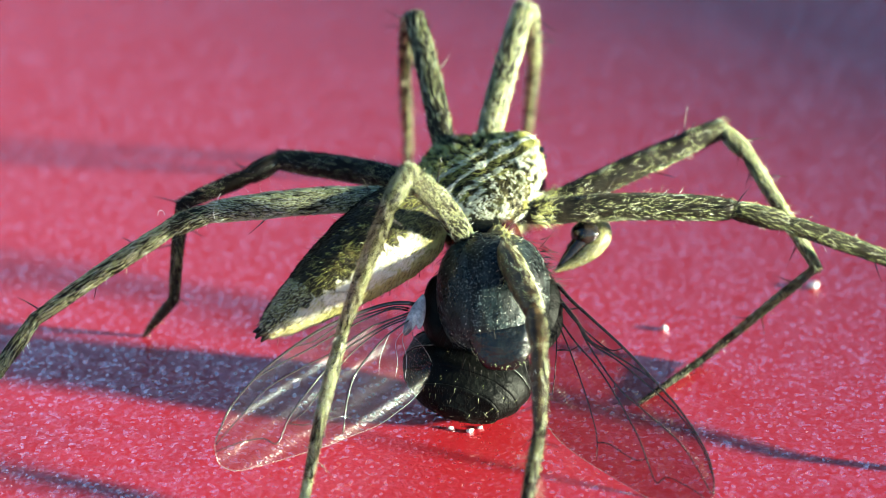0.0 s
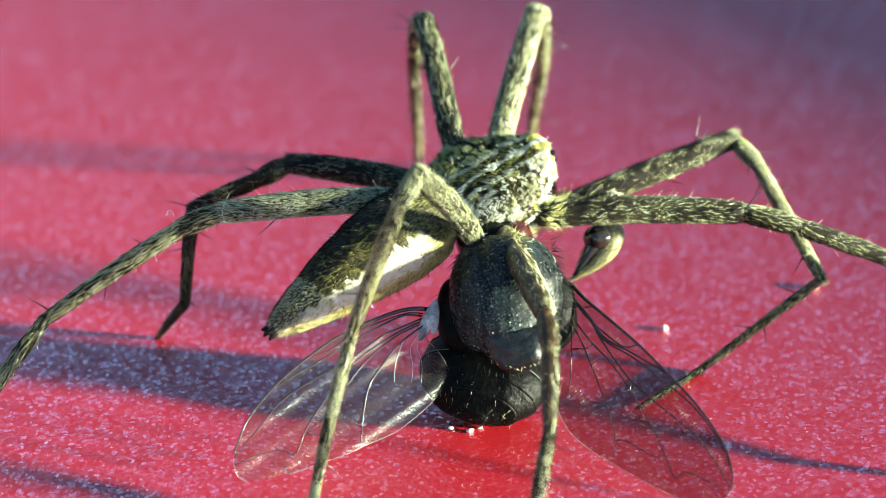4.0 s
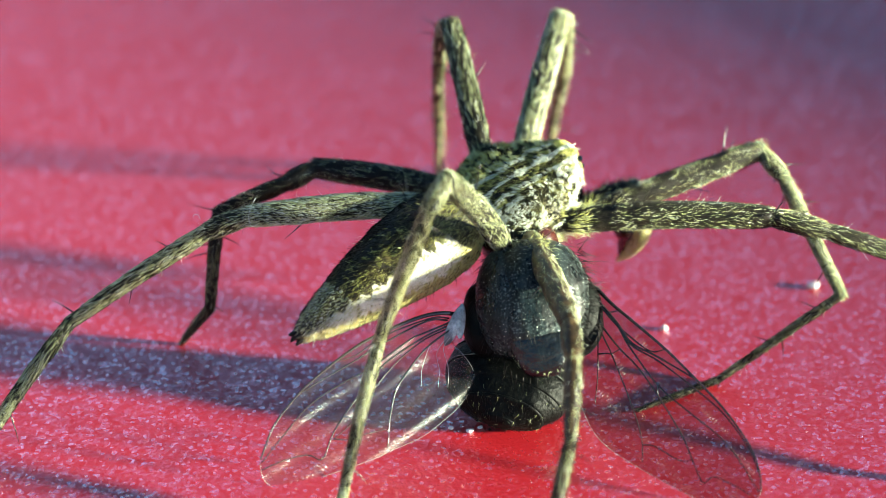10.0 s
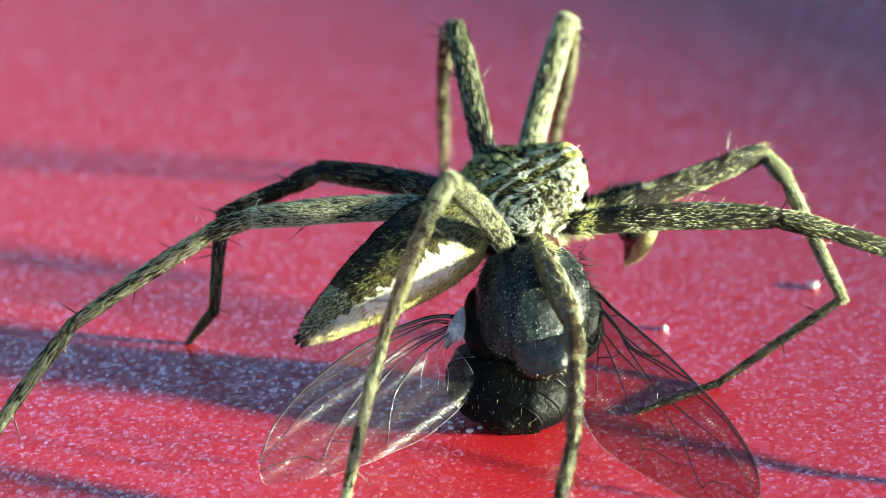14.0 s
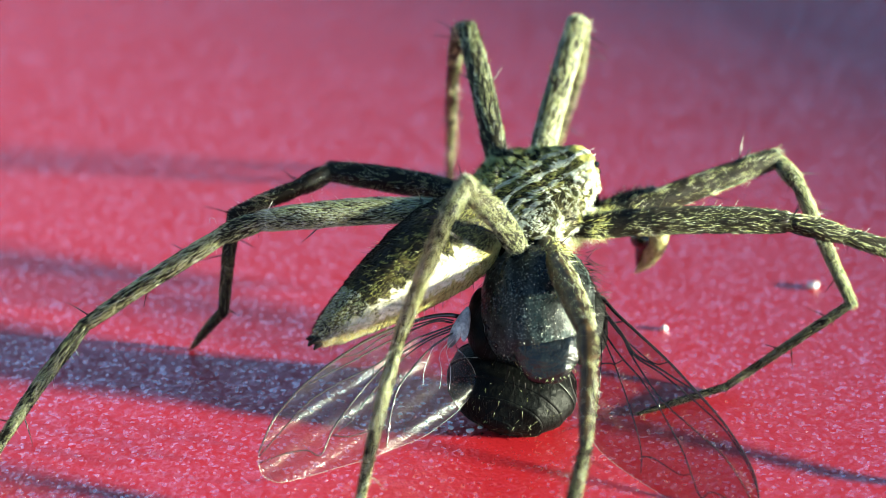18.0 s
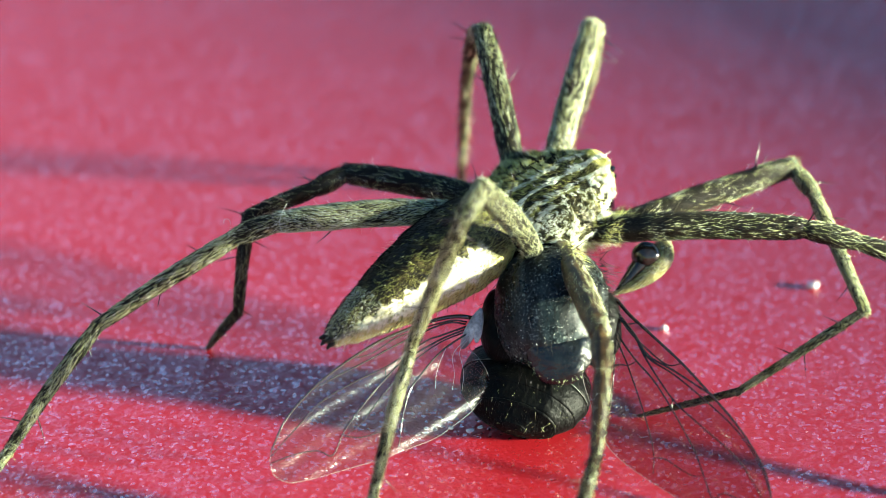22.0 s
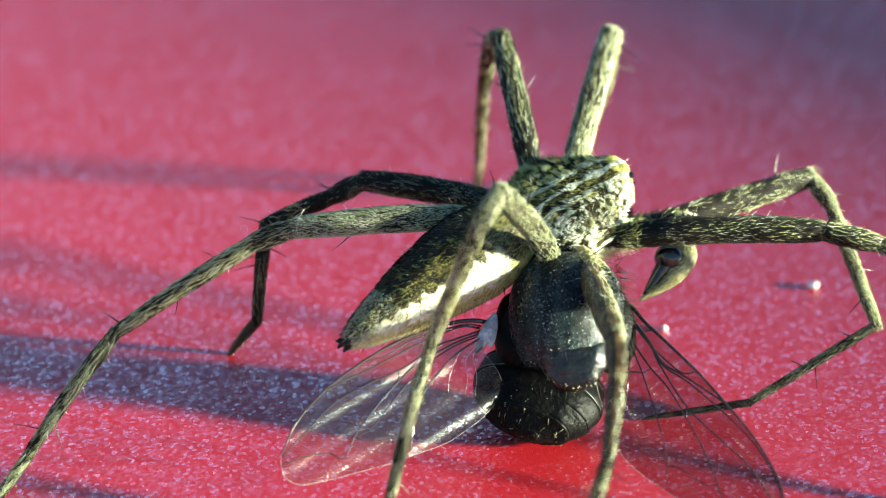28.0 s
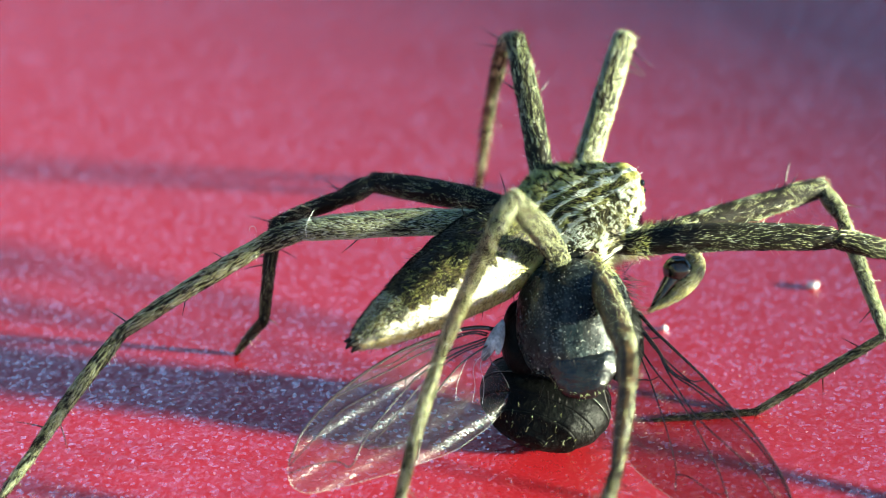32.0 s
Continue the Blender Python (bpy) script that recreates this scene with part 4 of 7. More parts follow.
build_wing((3.95, -1.70, 4.45), (9.5, -9.23, 0.5), (4.04, -6.29, 0.9), "clear smoky wing, toned darker for shade, with dark branching veins", -1, M_WING_SMOKY_SHADED, COSTA_R, TRAIL_R, VEINS_R, 0.01, M_VEIN)
# squamae: pale scales at the wing root
for c, a, d in (((-1.05, -3.1, 4.0), (-0.28, -0.33, -0.58), (0.34, 0.05, 0.05)), ((-0.80, -3.0, 4.1), (-0.05, -0.3, -0.5), (0.22, 0.12, 0.0))):
    c, a, d = np.array(c), np.array(a), np.array(d)
    n_ = unit(np.cross(a, d))
    g = Geo()
    ball(g, c, [a * 1.1, d * 0.8, n_ * 0.09], 0, 24, 14)
    part("squama", g, M_SQUAMA, fly, "whitish scale at the wing root")

# ---- crumbs on the sheet ----
M_CRUMB = mottled("pale_crumb", [(0.3, (0.50, 0.42, 0.44)), (0.7, (0.74, 0.66, 0.68))], 3000, 0.8, 0.00002, 0.2)
for x, y, r in ((14.84, 5.53, 0.27), (8.62, 2.35, 0.17), (0.30, -4.55, 0.12), (0.98, -4.75, 0.15), (1.35, -4.5, 0.10)):
    g = Geo()
    ball(g, (0, 0, r * 0.5), [(r, 0.1 * r, 0), (0, r * 0.8, 0), (0, 0, r * 0.5)], 0, 12, 8)
    g.v = [tuple(np.array(p) * (1 + 0.35 * noise.noise((p[0] / r + x, p[1] / r, p[2] / r)))) for p in g.v]
    lo = min(p[2] for p in g.v)
    g.v = [(p[0], p[1], p[2] - lo) for p in g.v]
    ob = tagged(new("crumb", g.data("crumb", [M_CRUMB])), "tiny pale crumb lying on the red sheet", "crumb", "crumbs on the sheet")
    ob.location = (x * MM, y * MM, 0)


# ---- what moves ----
def motions():
    walk(spider, [
        (0, pose(-0.000000, 0.000000, -0.000000, 0.00, 0.00, 0.00)), (0.5, pose(-0.000062, 0.000016, 0.000015, -0.20, 0.24, 0.02)),
        (1, pose(-0.000043, 0.000140, 0.000018, 0.27, 0.47, 0.12)), (1.5, pose(0.000114, -0.000024, 0.000028, -0.29, 0.08, -0.06)),
        (2, pose(0.000138, -0.000054, 0.000012, -0.30, 0.02, -0.29)), (2.5, pose(0.000156, -0.000063, 0.000003, -0.25, -0.01, -0.08)),
        (3, pose(0.000124, -0.000044, 0.000023, -0.56, 0.14, -0.25)), (3.5, pose(0.000173, -0.000076, 0.000020, -0.52, 0.53, -0.32)),
        (5.5, pose(0.000774, -0.000518, -0.000001, -1.21, 0.28, -0.43)), (6, pose(0.000709, -0.000439, 0.000011, -1.01, 0.67, -0.36)),
        (6.5, pose(0.000751, -0.000413, 0.000013, -0.75, 0.44, -0.53)), (7, pose(0.000929, -0.000524, -0.000005, -1.13, 0.29, -0.56)),
        (7.5, pose(0.001081, -0.000481, 0.000004, -0.92, 0.76, -0.49)), (8, pose(0.001089, -0.000478, -0.000000, -0.54, 0.96, -0.44)),
        (8.5, pose(0.001164, -0.000569, -0.000010, -1.13, 0.45, -0.63)), (9, pose(0.001160, -0.000590, -0.000012, -1.06, 0.65, -0.75)),
        (9.5, pose(0.001127, -0.000548, 0.000006, -1.01, 0.89, -0.47)), (10, pose(0.001301, -0.000613, 0.000003, -0.98, 0.76, -0.55)),
        (10.5, pose(0.001371, -0.000627, 0.000006, -1.04, 0.68, -0.59)), (11, pose(0.001409, -0.000659, -0.000028, -1.02, 0.41, -0.81)),
        (11.5, pose(0.001387, -0.000677, -0.000007, -0.64, 0.85, -0.43)), (12, pose(0.001438, -0.000695, -0.000004, -0.67, 0.67, -0.50)),
        (12.5, pose(0.001466, -0.000692, -0.000022, -1.17, 0.32, -0.68)), (13, pose(0.001410, -0.000685, -0.000001, -1.04, 0.64, -0.50)),
        (13.5, pose(0.001420, -0.000735, -0.000005, -1.07, 0.83, -0.47)), (14, pose(0.001474, -0.000788, -0.000025, -1.48, 0.38, -0.84)),
        (14.5, pose(0.001460, -0.000809, -0.000003, -1.06, 0.74, -0.48)), (16.5, pose(0.001851, -0.000983, -0.000003, -1.54, 0.88, -0.69)),
        (17, pose(0.001866, -0.001030, -0.000009, -1.57, 1.03, -0.65)), (17.5, pose(0.001847, -0.000994, -0.000015, -1.38, 1.34, -0.45)),
        (18, pose(0.001867, -0.001015, -0.000011, -1.42, 1.16, -0.48)), (18.5, pose(0.001823, -0.000929, -0.000006, -1.01, 1.56, -0.39)),
        (19, pose(0.002099, -0.001145, -0.000015, -1.61, 1.17, -0.73)), (19.5, pose(0.002272, -0.001248, -0.000002, -1.52, 1.42, -1.01)),
        (20, pose(0.002272, -0.001228, -0.000022, -1.44, 1.44, -0.96)), (20.5, pose(0.002270, -0.001292, -0.000025, -1.47, 1.45, -0.92)),
        (21, pose(0.002291, -0.001306, -0.000026, -1.53, 1.27, -0.94)), (21.5, pose(0.002285, -0.001317, -0.000002, -1.52, 1.56, -0.61)),
        (22, pose(0.002294, -0.001225, -0.000001, -1.51, 2.20, -0.85)), (22.5, pose(0.002379, -0.001264, -0.000020, -1.77, 1.61, -1.01)),
        (23, pose(0.002455, -0.001374, -0.000017, -2.18, 1.74, -1.08)), (23.5, pose(0.002388, -0.001271, -0.000023, -1.48, 2.21, -0.82)),
        (24, pose(0.002395, -0.001279, -0.000015, -1.19, 2.15, -1.13)), (24.5, pose(0.002465, -0.001294, -0.000010, -2.04, 1.93, -1.15)),
        (25, pose(0.002832, -0.001569, -0.000019, -1.82, 1.94, -1.20)), (25.5, pose(0.002720, -0.001449, -0.000010, -1.14, 2.55, -1.28)),
        (27.5, pose(0.002728, -0.001437, -0.000010, -1.18, 3.16, -1.15)), (28, pose(0.002921, -0.001622, -0.000021, -1.95, 2.40, -1.42)),
        (28.5, pose(0.002969, -0.001711, -0.000006, -1.63, 3.14, -1.34)), (29, pose(0.003034, -0.001850, -0.000017, -2.35, 2.70, -1.50)),
        (29.5, pose(0.003028, -0.001819, -0.000025, -1.75, 2.91, -1.61)), (30, pose(0.003028, -0.001819, -0.000025, -1.75, 2.91, -1.61)),
        (30.5, pose(0.002838, -0.001675, -0.000010, -2.21, 3.78, -1.30)), (31, pose(0.002921, -0.001799, -0.000005, -2.51, 3.43, -1.16)),
        (31.5, pose(0.003081, -0.001941, -0.000011, -2.33, 3.77, -1.35)), (32, pose(0.003119, -0.002069, -0.000006, -2.35, 3.92, -1.40)),
    ])
    walk(fly, [
        (0, pose(0.000001, 0.000073, -0.000046, 0.00, 0.00, 0.00)), (0.5, pose(-0.000119, 0.000082, -0.000059, -0.29, 0.65, 0.58)),
        (1, pose(0.000137, 0.000166, -0.000074, 0.40, -1.09, -0.10)), (1.5, pose(0.000273, 0.000093, -0.000192, -0.90, -0.89, -0.43)),
        (2, pose(0.000389, 0.000142, -0.000189, -0.37, -1.73, -1.05)), (2.5, pose(0.000367, 0.000122, -0.000198, -0.46, -1.52, -0.76)),
        (3, pose(0.000551, 0.000196, -0.000129, 0.39, -2.58, -1.25)), (3.5, pose(0.000700, 0.000162, -0.000150, 0.49, -3.58, -0.30)),
        (5.5, pose(0.000771, -0.000099, -0.000318, -1.24, -0.56, -0.47)), (6, pose(0.000846, -0.000089, -0.000292, -0.80, -1.16, -0.47)),
        (6.5, pose(0.000785, -0.000122, -0.000301, -0.77, -1.25, -0.17)), (7, pose(0.000952, -0.000129, -0.000287, -0.60, -1.10, -0.31)),
        (7.5, pose(0.001493, 0.000020, -0.000112, 0.54, -2.27, -1.30)), (8, pose(0.001137, -0.000161, -0.000270, -0.67, -0.45, -0.29)),
        (8.5, pose(0.001174, -0.000146, -0.000260, -0.23, -0.69, -0.54)), (9, pose(0.001186, -0.000176, -0.000286, -0.71, -0.55, -0.68)),
        (9.5, pose(0.001335, -0.000190, -0.000333, -0.53, -1.76, -0.45)), (10, pose(0.001671, -0.000126, -0.000264, 0.20, -2.98, -0.12)),
        (10.5, pose(0.001406, -0.000157, -0.000279, -0.20, -0.81, -0.77)), (11, pose(0.001432, -0.000156, -0.000292, 0.01, -1.12, -0.66)),
        (11.5, pose(0.001486, -0.000164, -0.000318, -0.27, -1.20, -1.11)), (12, pose(0.001486, -0.000165, -0.000317, -0.27, -1.20, -1.11)),
        (12.5, pose(0.001486, -0.000167, -0.000316, -0.27, -1.20, -1.11)), (13, pose(0.001439, -0.000166, -0.000288, -0.10, -1.32, -0.48)),
        (13.5, pose(0.001709, -0.000193, -0.000358, 0.03, -2.97, -0.36)), (14, pose(0.001696, -0.000217, -0.000381, -0.18, -2.86, -0.63)),
        (14.5, pose(0.001668, -0.000229, -0.000369, -0.11, -2.81, -0.36)), (16.5, pose(0.001719, -0.000325, -0.000391, -0.48, -0.95, -1.18)),
        (17, pose(0.001740, -0.000333, -0.000376, -0.25, -0.71, -1.24)), (17.5, pose(0.001687, -0.000339, -0.000337, -0.12, -0.22, -1.03)),
        (18, pose(0.001687, -0.000354, -0.000328, -0.12, -0.22, -1.03)), (18.5, pose(0.001832, -0.000368, -0.000350, -0.26, -1.24, -1.35)),
        (19, pose(0.001790, -0.000415, -0.000357, -0.94, 0.37, -1.88)), (19.5, pose(0.002167, -0.000450, -0.000443, -0.85, -0.56, -2.63)),
        (20, pose(0.002166, -0.000463, -0.000435, -0.85, -0.56, -2.63)), (20.5, pose(0.002160, -0.000477, -0.000424, -0.89, -0.47, -2.64)),
        (21, pose(0.002136, -0.000478, -0.000392, -0.70, -0.25, -2.60)), (21.5, pose(0.002119, -0.000498, -0.000379, -0.71, -0.14, -2.49)),
        (22, pose(0.002276, -0.000515, -0.000362, -0.86, -0.95, -2.30)), (22.5, pose(0.002270, -0.000559, -0.000371, -0.96, -0.96, -2.16)),
        (23, pose(0.002469, -0.000591, -0.000393, -0.57, -1.66, -2.33)), (23.5, pose(0.002336, -0.000612, -0.000338, -0.59, -0.75, -2.52)),
        (24, pose(0.002334, -0.000650, -0.000314, -0.59, -0.75, -2.52)), (24.5, pose(0.002391, -0.000634, -0.000193, -0.21, -0.49, -2.35)),
        (25, pose(0.002017, -0.000752, -0.000202, -0.46, 1.54, -1.52)), (25.5, pose(0.002447, -0.000789, -0.000265, -0.47, 0.67, -3.46)),
        (27.5, pose(0.002604, -0.001019, -0.000110, -0.68, 0.39, -0.95)), (28, pose(0.002730, -0.001103, -0.000215, -1.00, -0.04, -2.69)),
        (28.5, pose(0.002729, -0.001200, -0.000253, -0.99, 0.86, -2.71)), (29, pose(0.002774, -0.001246, -0.000232, -1.00, 0.66, -2.87)),
        (29.5, pose(0.002781, -0.001295, -0.000205, -0.98, 0.64, -2.75)), (30, pose(0.002773, -0.001335, -0.000168, -0.92, 0.74, -2.75)),
        (30.5, pose(0.002701, -0.001367, -0.000112, -1.06, 0.82, -2.77)), (31, pose(0.002846, -0.001422, -0.000117, -1.12, -0.79, -2.28)),
        (31.5, pose(0.002971, -0.001519, -0.000196, -0.98, -0.35, -2.66)), (32, pose(0.002924, -0.001593, -0.000191, -0.76, 0.42, -2.12)),
    ])
    walk(abdomen, [
        (0, pose(-0.000350, 0.001000, 0.006350, 0.00, 0.00, 0.00)), (1, pose(-0.000350, 0.001000, 0.006350, 0.72, 0.04, -0.43)),
        (2, pose(-0.000350, 0.001000, 0.006350, 0.33, 0.29, 0.05)), (3, pose(-0.000350, 0.001000, 0.006350, 0.34, -0.18, -0.33)),
        (3.5, pose(-0.000350, 0.001000, 0.006350, 0.75, 0.51, -0.31)), (5.5, pose(-0.000350, 0.001000, 0.006350, -0.11, 0.01, 0.07)),
        (6.5, pose(-0.000350, 0.001000, 0.006350, 0.65, 0.57, -0.09)), (7.5, pose(-0.000350, 0.001000, 0.006350, 0.16, 0.03, -0.10)),
        (8.5, pose(-0.000350, 0.001000, 0.006350, 0.36, 0.33, -0.01)), (9.5, pose(-0.000350, 0.001000, 0.006350, 0.38, 0.13, -0.17)),
        (10.5, pose(-0.000350, 0.001000, 0.006350, 0.54, 0.08, -0.21)), (11.5, pose(-0.000350, 0.001000, 0.006350, -0.21, 0.18, 0.32)),
        (12.5, pose(-0.000350, 0.001000, 0.006350, -0.05, 0.36, 0.47)), (13.5, pose(-0.000350, 0.001000, 0.006350, 0.36, 0.11, 0.13)),
        (14.5, pose(-0.000350, 0.001000, 0.006350, 0.11, 0.02, 0.31)), (16.5, pose(-0.000350, 0.001000, 0.006350, 0.57, 0.39, 0.30)),
        (17, pose(-0.000350, 0.001000, 0.006350, 0.36, 0.45, 0.36)), (18, pose(-0.000350, 0.001000, 0.006350, -0.07, 0.01, 0.29)),
        (19, pose(-0.000350, 0.001000, 0.006350, -0.04, 0.24, 0.22)), (20, pose(-0.000350, 0.001000, 0.006350, -0.04, 0.46, 0.60)),
        (21, pose(-0.000350, 0.001000, 0.006350, -0.05, 0.53, 0.90)), (22, pose(-0.000350, 0.001000, 0.006350, 0.12, 0.04, 0.16)),
        (23, pose(-0.000350, 0.001000, 0.006350, 0.04, 0.36, 0.43)), (24, pose(-0.000350, 0.001000, 0.006350, -0.48, 0.36, 0.78)),
        (25, pose(-0.000350, 0.001000, 0.006350, -0.27, 0.36, 0.31)), (25.5, pose(-0.000350, 0.001000, 0.006350, -0.59, 0.22, 0.36)),
        (27.5, pose(-0.000350, 0.001000, 0.006350, -0.34, 0.19, 0.46)), (28.5, pose(-0.000350, 0.001000, 0.006350, -0.08, 0.05, 0.02)),
        (29.5, pose(-0.000350, 0.001000, 0.006350, -0.32, 0.54, 0.77)), (30.5, pose(-0.000350, 0.001000, 0.006350, -0.23, 0.75, 0.63)),
        (31.5, pose(-0.000350, 0.001000, 0.006350, 0.03, 0.51, 0.39)), (32, pose(-0.000350, 0.001000, 0.006350, -0.04, 0.54, 0.24)),
    ])
    walk(palp, [
        (0, pose(0.003450, 0.003500, 0.005200, 0.00, 0.00, 0.00)), (0.5, pose(0.003450, 0.003500, 0.005200, 0.98, -1.09, 0.35)),
        (1, pose(0.003450, 0.003500, 0.005200, 3.05, -3.19, -0.14)), (1.5, pose(0.003450, 0.003500, 0.005200, 13.18, -6.11, 4.09)),
        (2, pose(0.003450, 0.003500, 0.005200, 11.04, -5.69, 3.18)), (2.5, pose(0.003450, 0.003500, 0.005200, 10.84, -5.75, 2.86)),
        (3, pose(0.003450, 0.003500, 0.005200, 10.21, -7.66, 2.33)), (3.5, pose(0.003450, 0.003500, 0.005200, 8.89, -8.74, 1.60)),
        (5.5, pose(0.003450, 0.003500, 0.005200, 8.77, -4.90, -1.36)), (6, pose(0.003450, 0.003500, 0.005200, 8.09, -3.63, 0.02)),
        (6.5, pose(0.003450, 0.003500, 0.005200, 9.99, -1.63, 0.65)), (7, pose(0.003450, 0.003500, 0.005200, 9.63, -4.17, -2.37)),
        (7.25, pose(0.003450, 0.003500, 0.005200, 9.50, -4.20, -2.48)), (7.35, pose(0.003450, 0.003500, 0.005200, 12.20, -7.46, 8.34)),
        (7.45, pose(0.003450, 0.003500, 0.005200, 14.24, -11.15, 19.11)), (7.5, pose(0.003450, 0.003500, 0.005200, 15.00, -13.12, 24.50)),
        (7.55, pose(0.003450, 0.003500, 0.005200, 15.57, -15.15, 29.91)), (8, pose(0.003450, 0.003500, 0.005200, 15.33, -15.07, 29.75)),
        (8.5, pose(0.003450, 0.003500, 0.005200, 15.06, -14.99, 29.56)), (9, pose(0.003450, 0.003500, 0.005200, 14.80, -14.90, 29.38)),
        (9.5, pose(0.003450, 0.003500, 0.005200, 14.53, -14.81, 29.20)), (10, pose(0.003450, 0.003500, 0.005200, 14.27, -14.72, 29.01)),
        (10.5, pose(0.003450, 0.003500, 0.005200, 14.00, -14.64, 28.82)), (11, pose(0.003450, 0.003500, 0.005200, 13.73, -14.56, 28.64)),
        (11.5, pose(0.003450, 0.003500, 0.005200, 13.47, -14.47, 28.45)), (12, pose(0.003450, 0.003500, 0.005200, 13.20, -14.39, 28.27)),
        (12.5, pose(0.003450, 0.003500, 0.005200, 12.93, -14.31, 28.08)), (13, pose(0.003450, 0.003500, 0.005200, 12.66, -14.23, 27.89)),
        (13.5, pose(0.003450, 0.003500, 0.005200, 12.40, -14.15, 27.70)), (14, pose(0.003450, 0.003500, 0.005200, 12.13, -14.07, 27.52)),
        (14.5, pose(0.003450, 0.003500, 0.005200, 11.86, -13.99, 27.33)), (16.5, pose(0.003450, 0.003500, 0.005200, 10.79, -13.69, 26.57)),
        (17, pose(0.003450, 0.003500, 0.005200, 10.52, -13.62, 26.38)), (17.5, pose(0.003450, 0.003500, 0.005200, 10.25, -13.55, 26.19)),
        (18, pose(0.003450, 0.003500, 0.005200, 9.98, -13.47, 26.00)), (18.5, pose(0.003450, 0.003500, 0.005200, 9.71, -13.40, 25.81)),
        (18.85, pose(0.003450, 0.003500, 0.005200, 9.52, -13.35, 25.68)), (18.95, pose(0.003450, 0.003500, 0.005200, 7.93, -10.50, 14.47)),
        (19, pose(0.003450, 0.003500, 0.005200, 6.93, -9.20, 8.87)), (19.05, pose(0.003450, 0.003500, 0.005200, 5.81, -8.00, 3.27)),
        (19.15, pose(0.003450, 0.003500, 0.005200, 3.27, -5.97, -7.96)), (19.5, pose(0.003450, 0.003500, 0.005200, 3.09, -6.04, -8.12)),
        (20, pose(0.003450, 0.003500, 0.005200, 2.86, -6.08, -8.10)), (20.5, pose(0.003450, 0.003500, 0.005200, 2.05, -6.34, -8.17)),
        (21, pose(0.003450, 0.003500, 0.005200, 2.13, -6.23, -8.32)), (21.5, pose(0.003450, 0.003500, 0.005200, 2.40, -6.42, -8.64)),
        (22, pose(0.003450, 0.003500, 0.005200, 3.97, -7.68, -7.88)), (22.5, pose(0.003450, 0.003500, 0.005200, 2.73, -6.82, -8.43)),
        (23, pose(0.003450, 0.003500, 0.005200, 2.11, -8.15, -7.75)), (23.5, pose(0.003450, 0.003500, 0.005200, 2.90, -7.99, -7.92)),
        (24, pose(0.003450, 0.003500, 0.005200, 2.42, -8.25, -8.54)), (24.5, pose(0.003450, 0.003500, 0.005200, 2.82, -8.07, -7.57)),
        (25, pose(0.003450, 0.003500, 0.005200, 5.59, -5.28, -9.19)), (25.5, pose(0.003450, 0.003500, 0.005200, 5.03, -11.06, -6.00)),
        (27.5, pose(0.003450, 0.003500, 0.005200, -0.39, -12.87, -2.77)), (28, pose(0.003450, 0.003500, 0.005200, 4.28, -12.64, -4.25)),
        (28.5, pose(0.003450, 0.003500, 0.005200, 6.54, -13.19, -4.98)), (29, pose(0.003450, 0.003500, 0.005200, 3.74, -11.92, -5.77)),
        (29.5, pose(0.003450, 0.003500, 0.005200, 3.08, -12.04, -5.27)), (30, pose(0.003450, 0.003500, 0.005200, 3.08, -12.04, -5.27)),
        (30.5, pose(0.003450, 0.003500, 0.005200, 7.01, -14.72, -4.93)), (31, pose(0.003450, 0.003500, 0.005200, 5.10, -14.23, -6.81)),
        (31.5, pose(0.003450, 0.003500, 0.005200, 7.33, -12.93, -6.21)), (32, pose(0.003450, 0.003500, 0.005200, 8.46, -13.60, -5.84)),
    ])
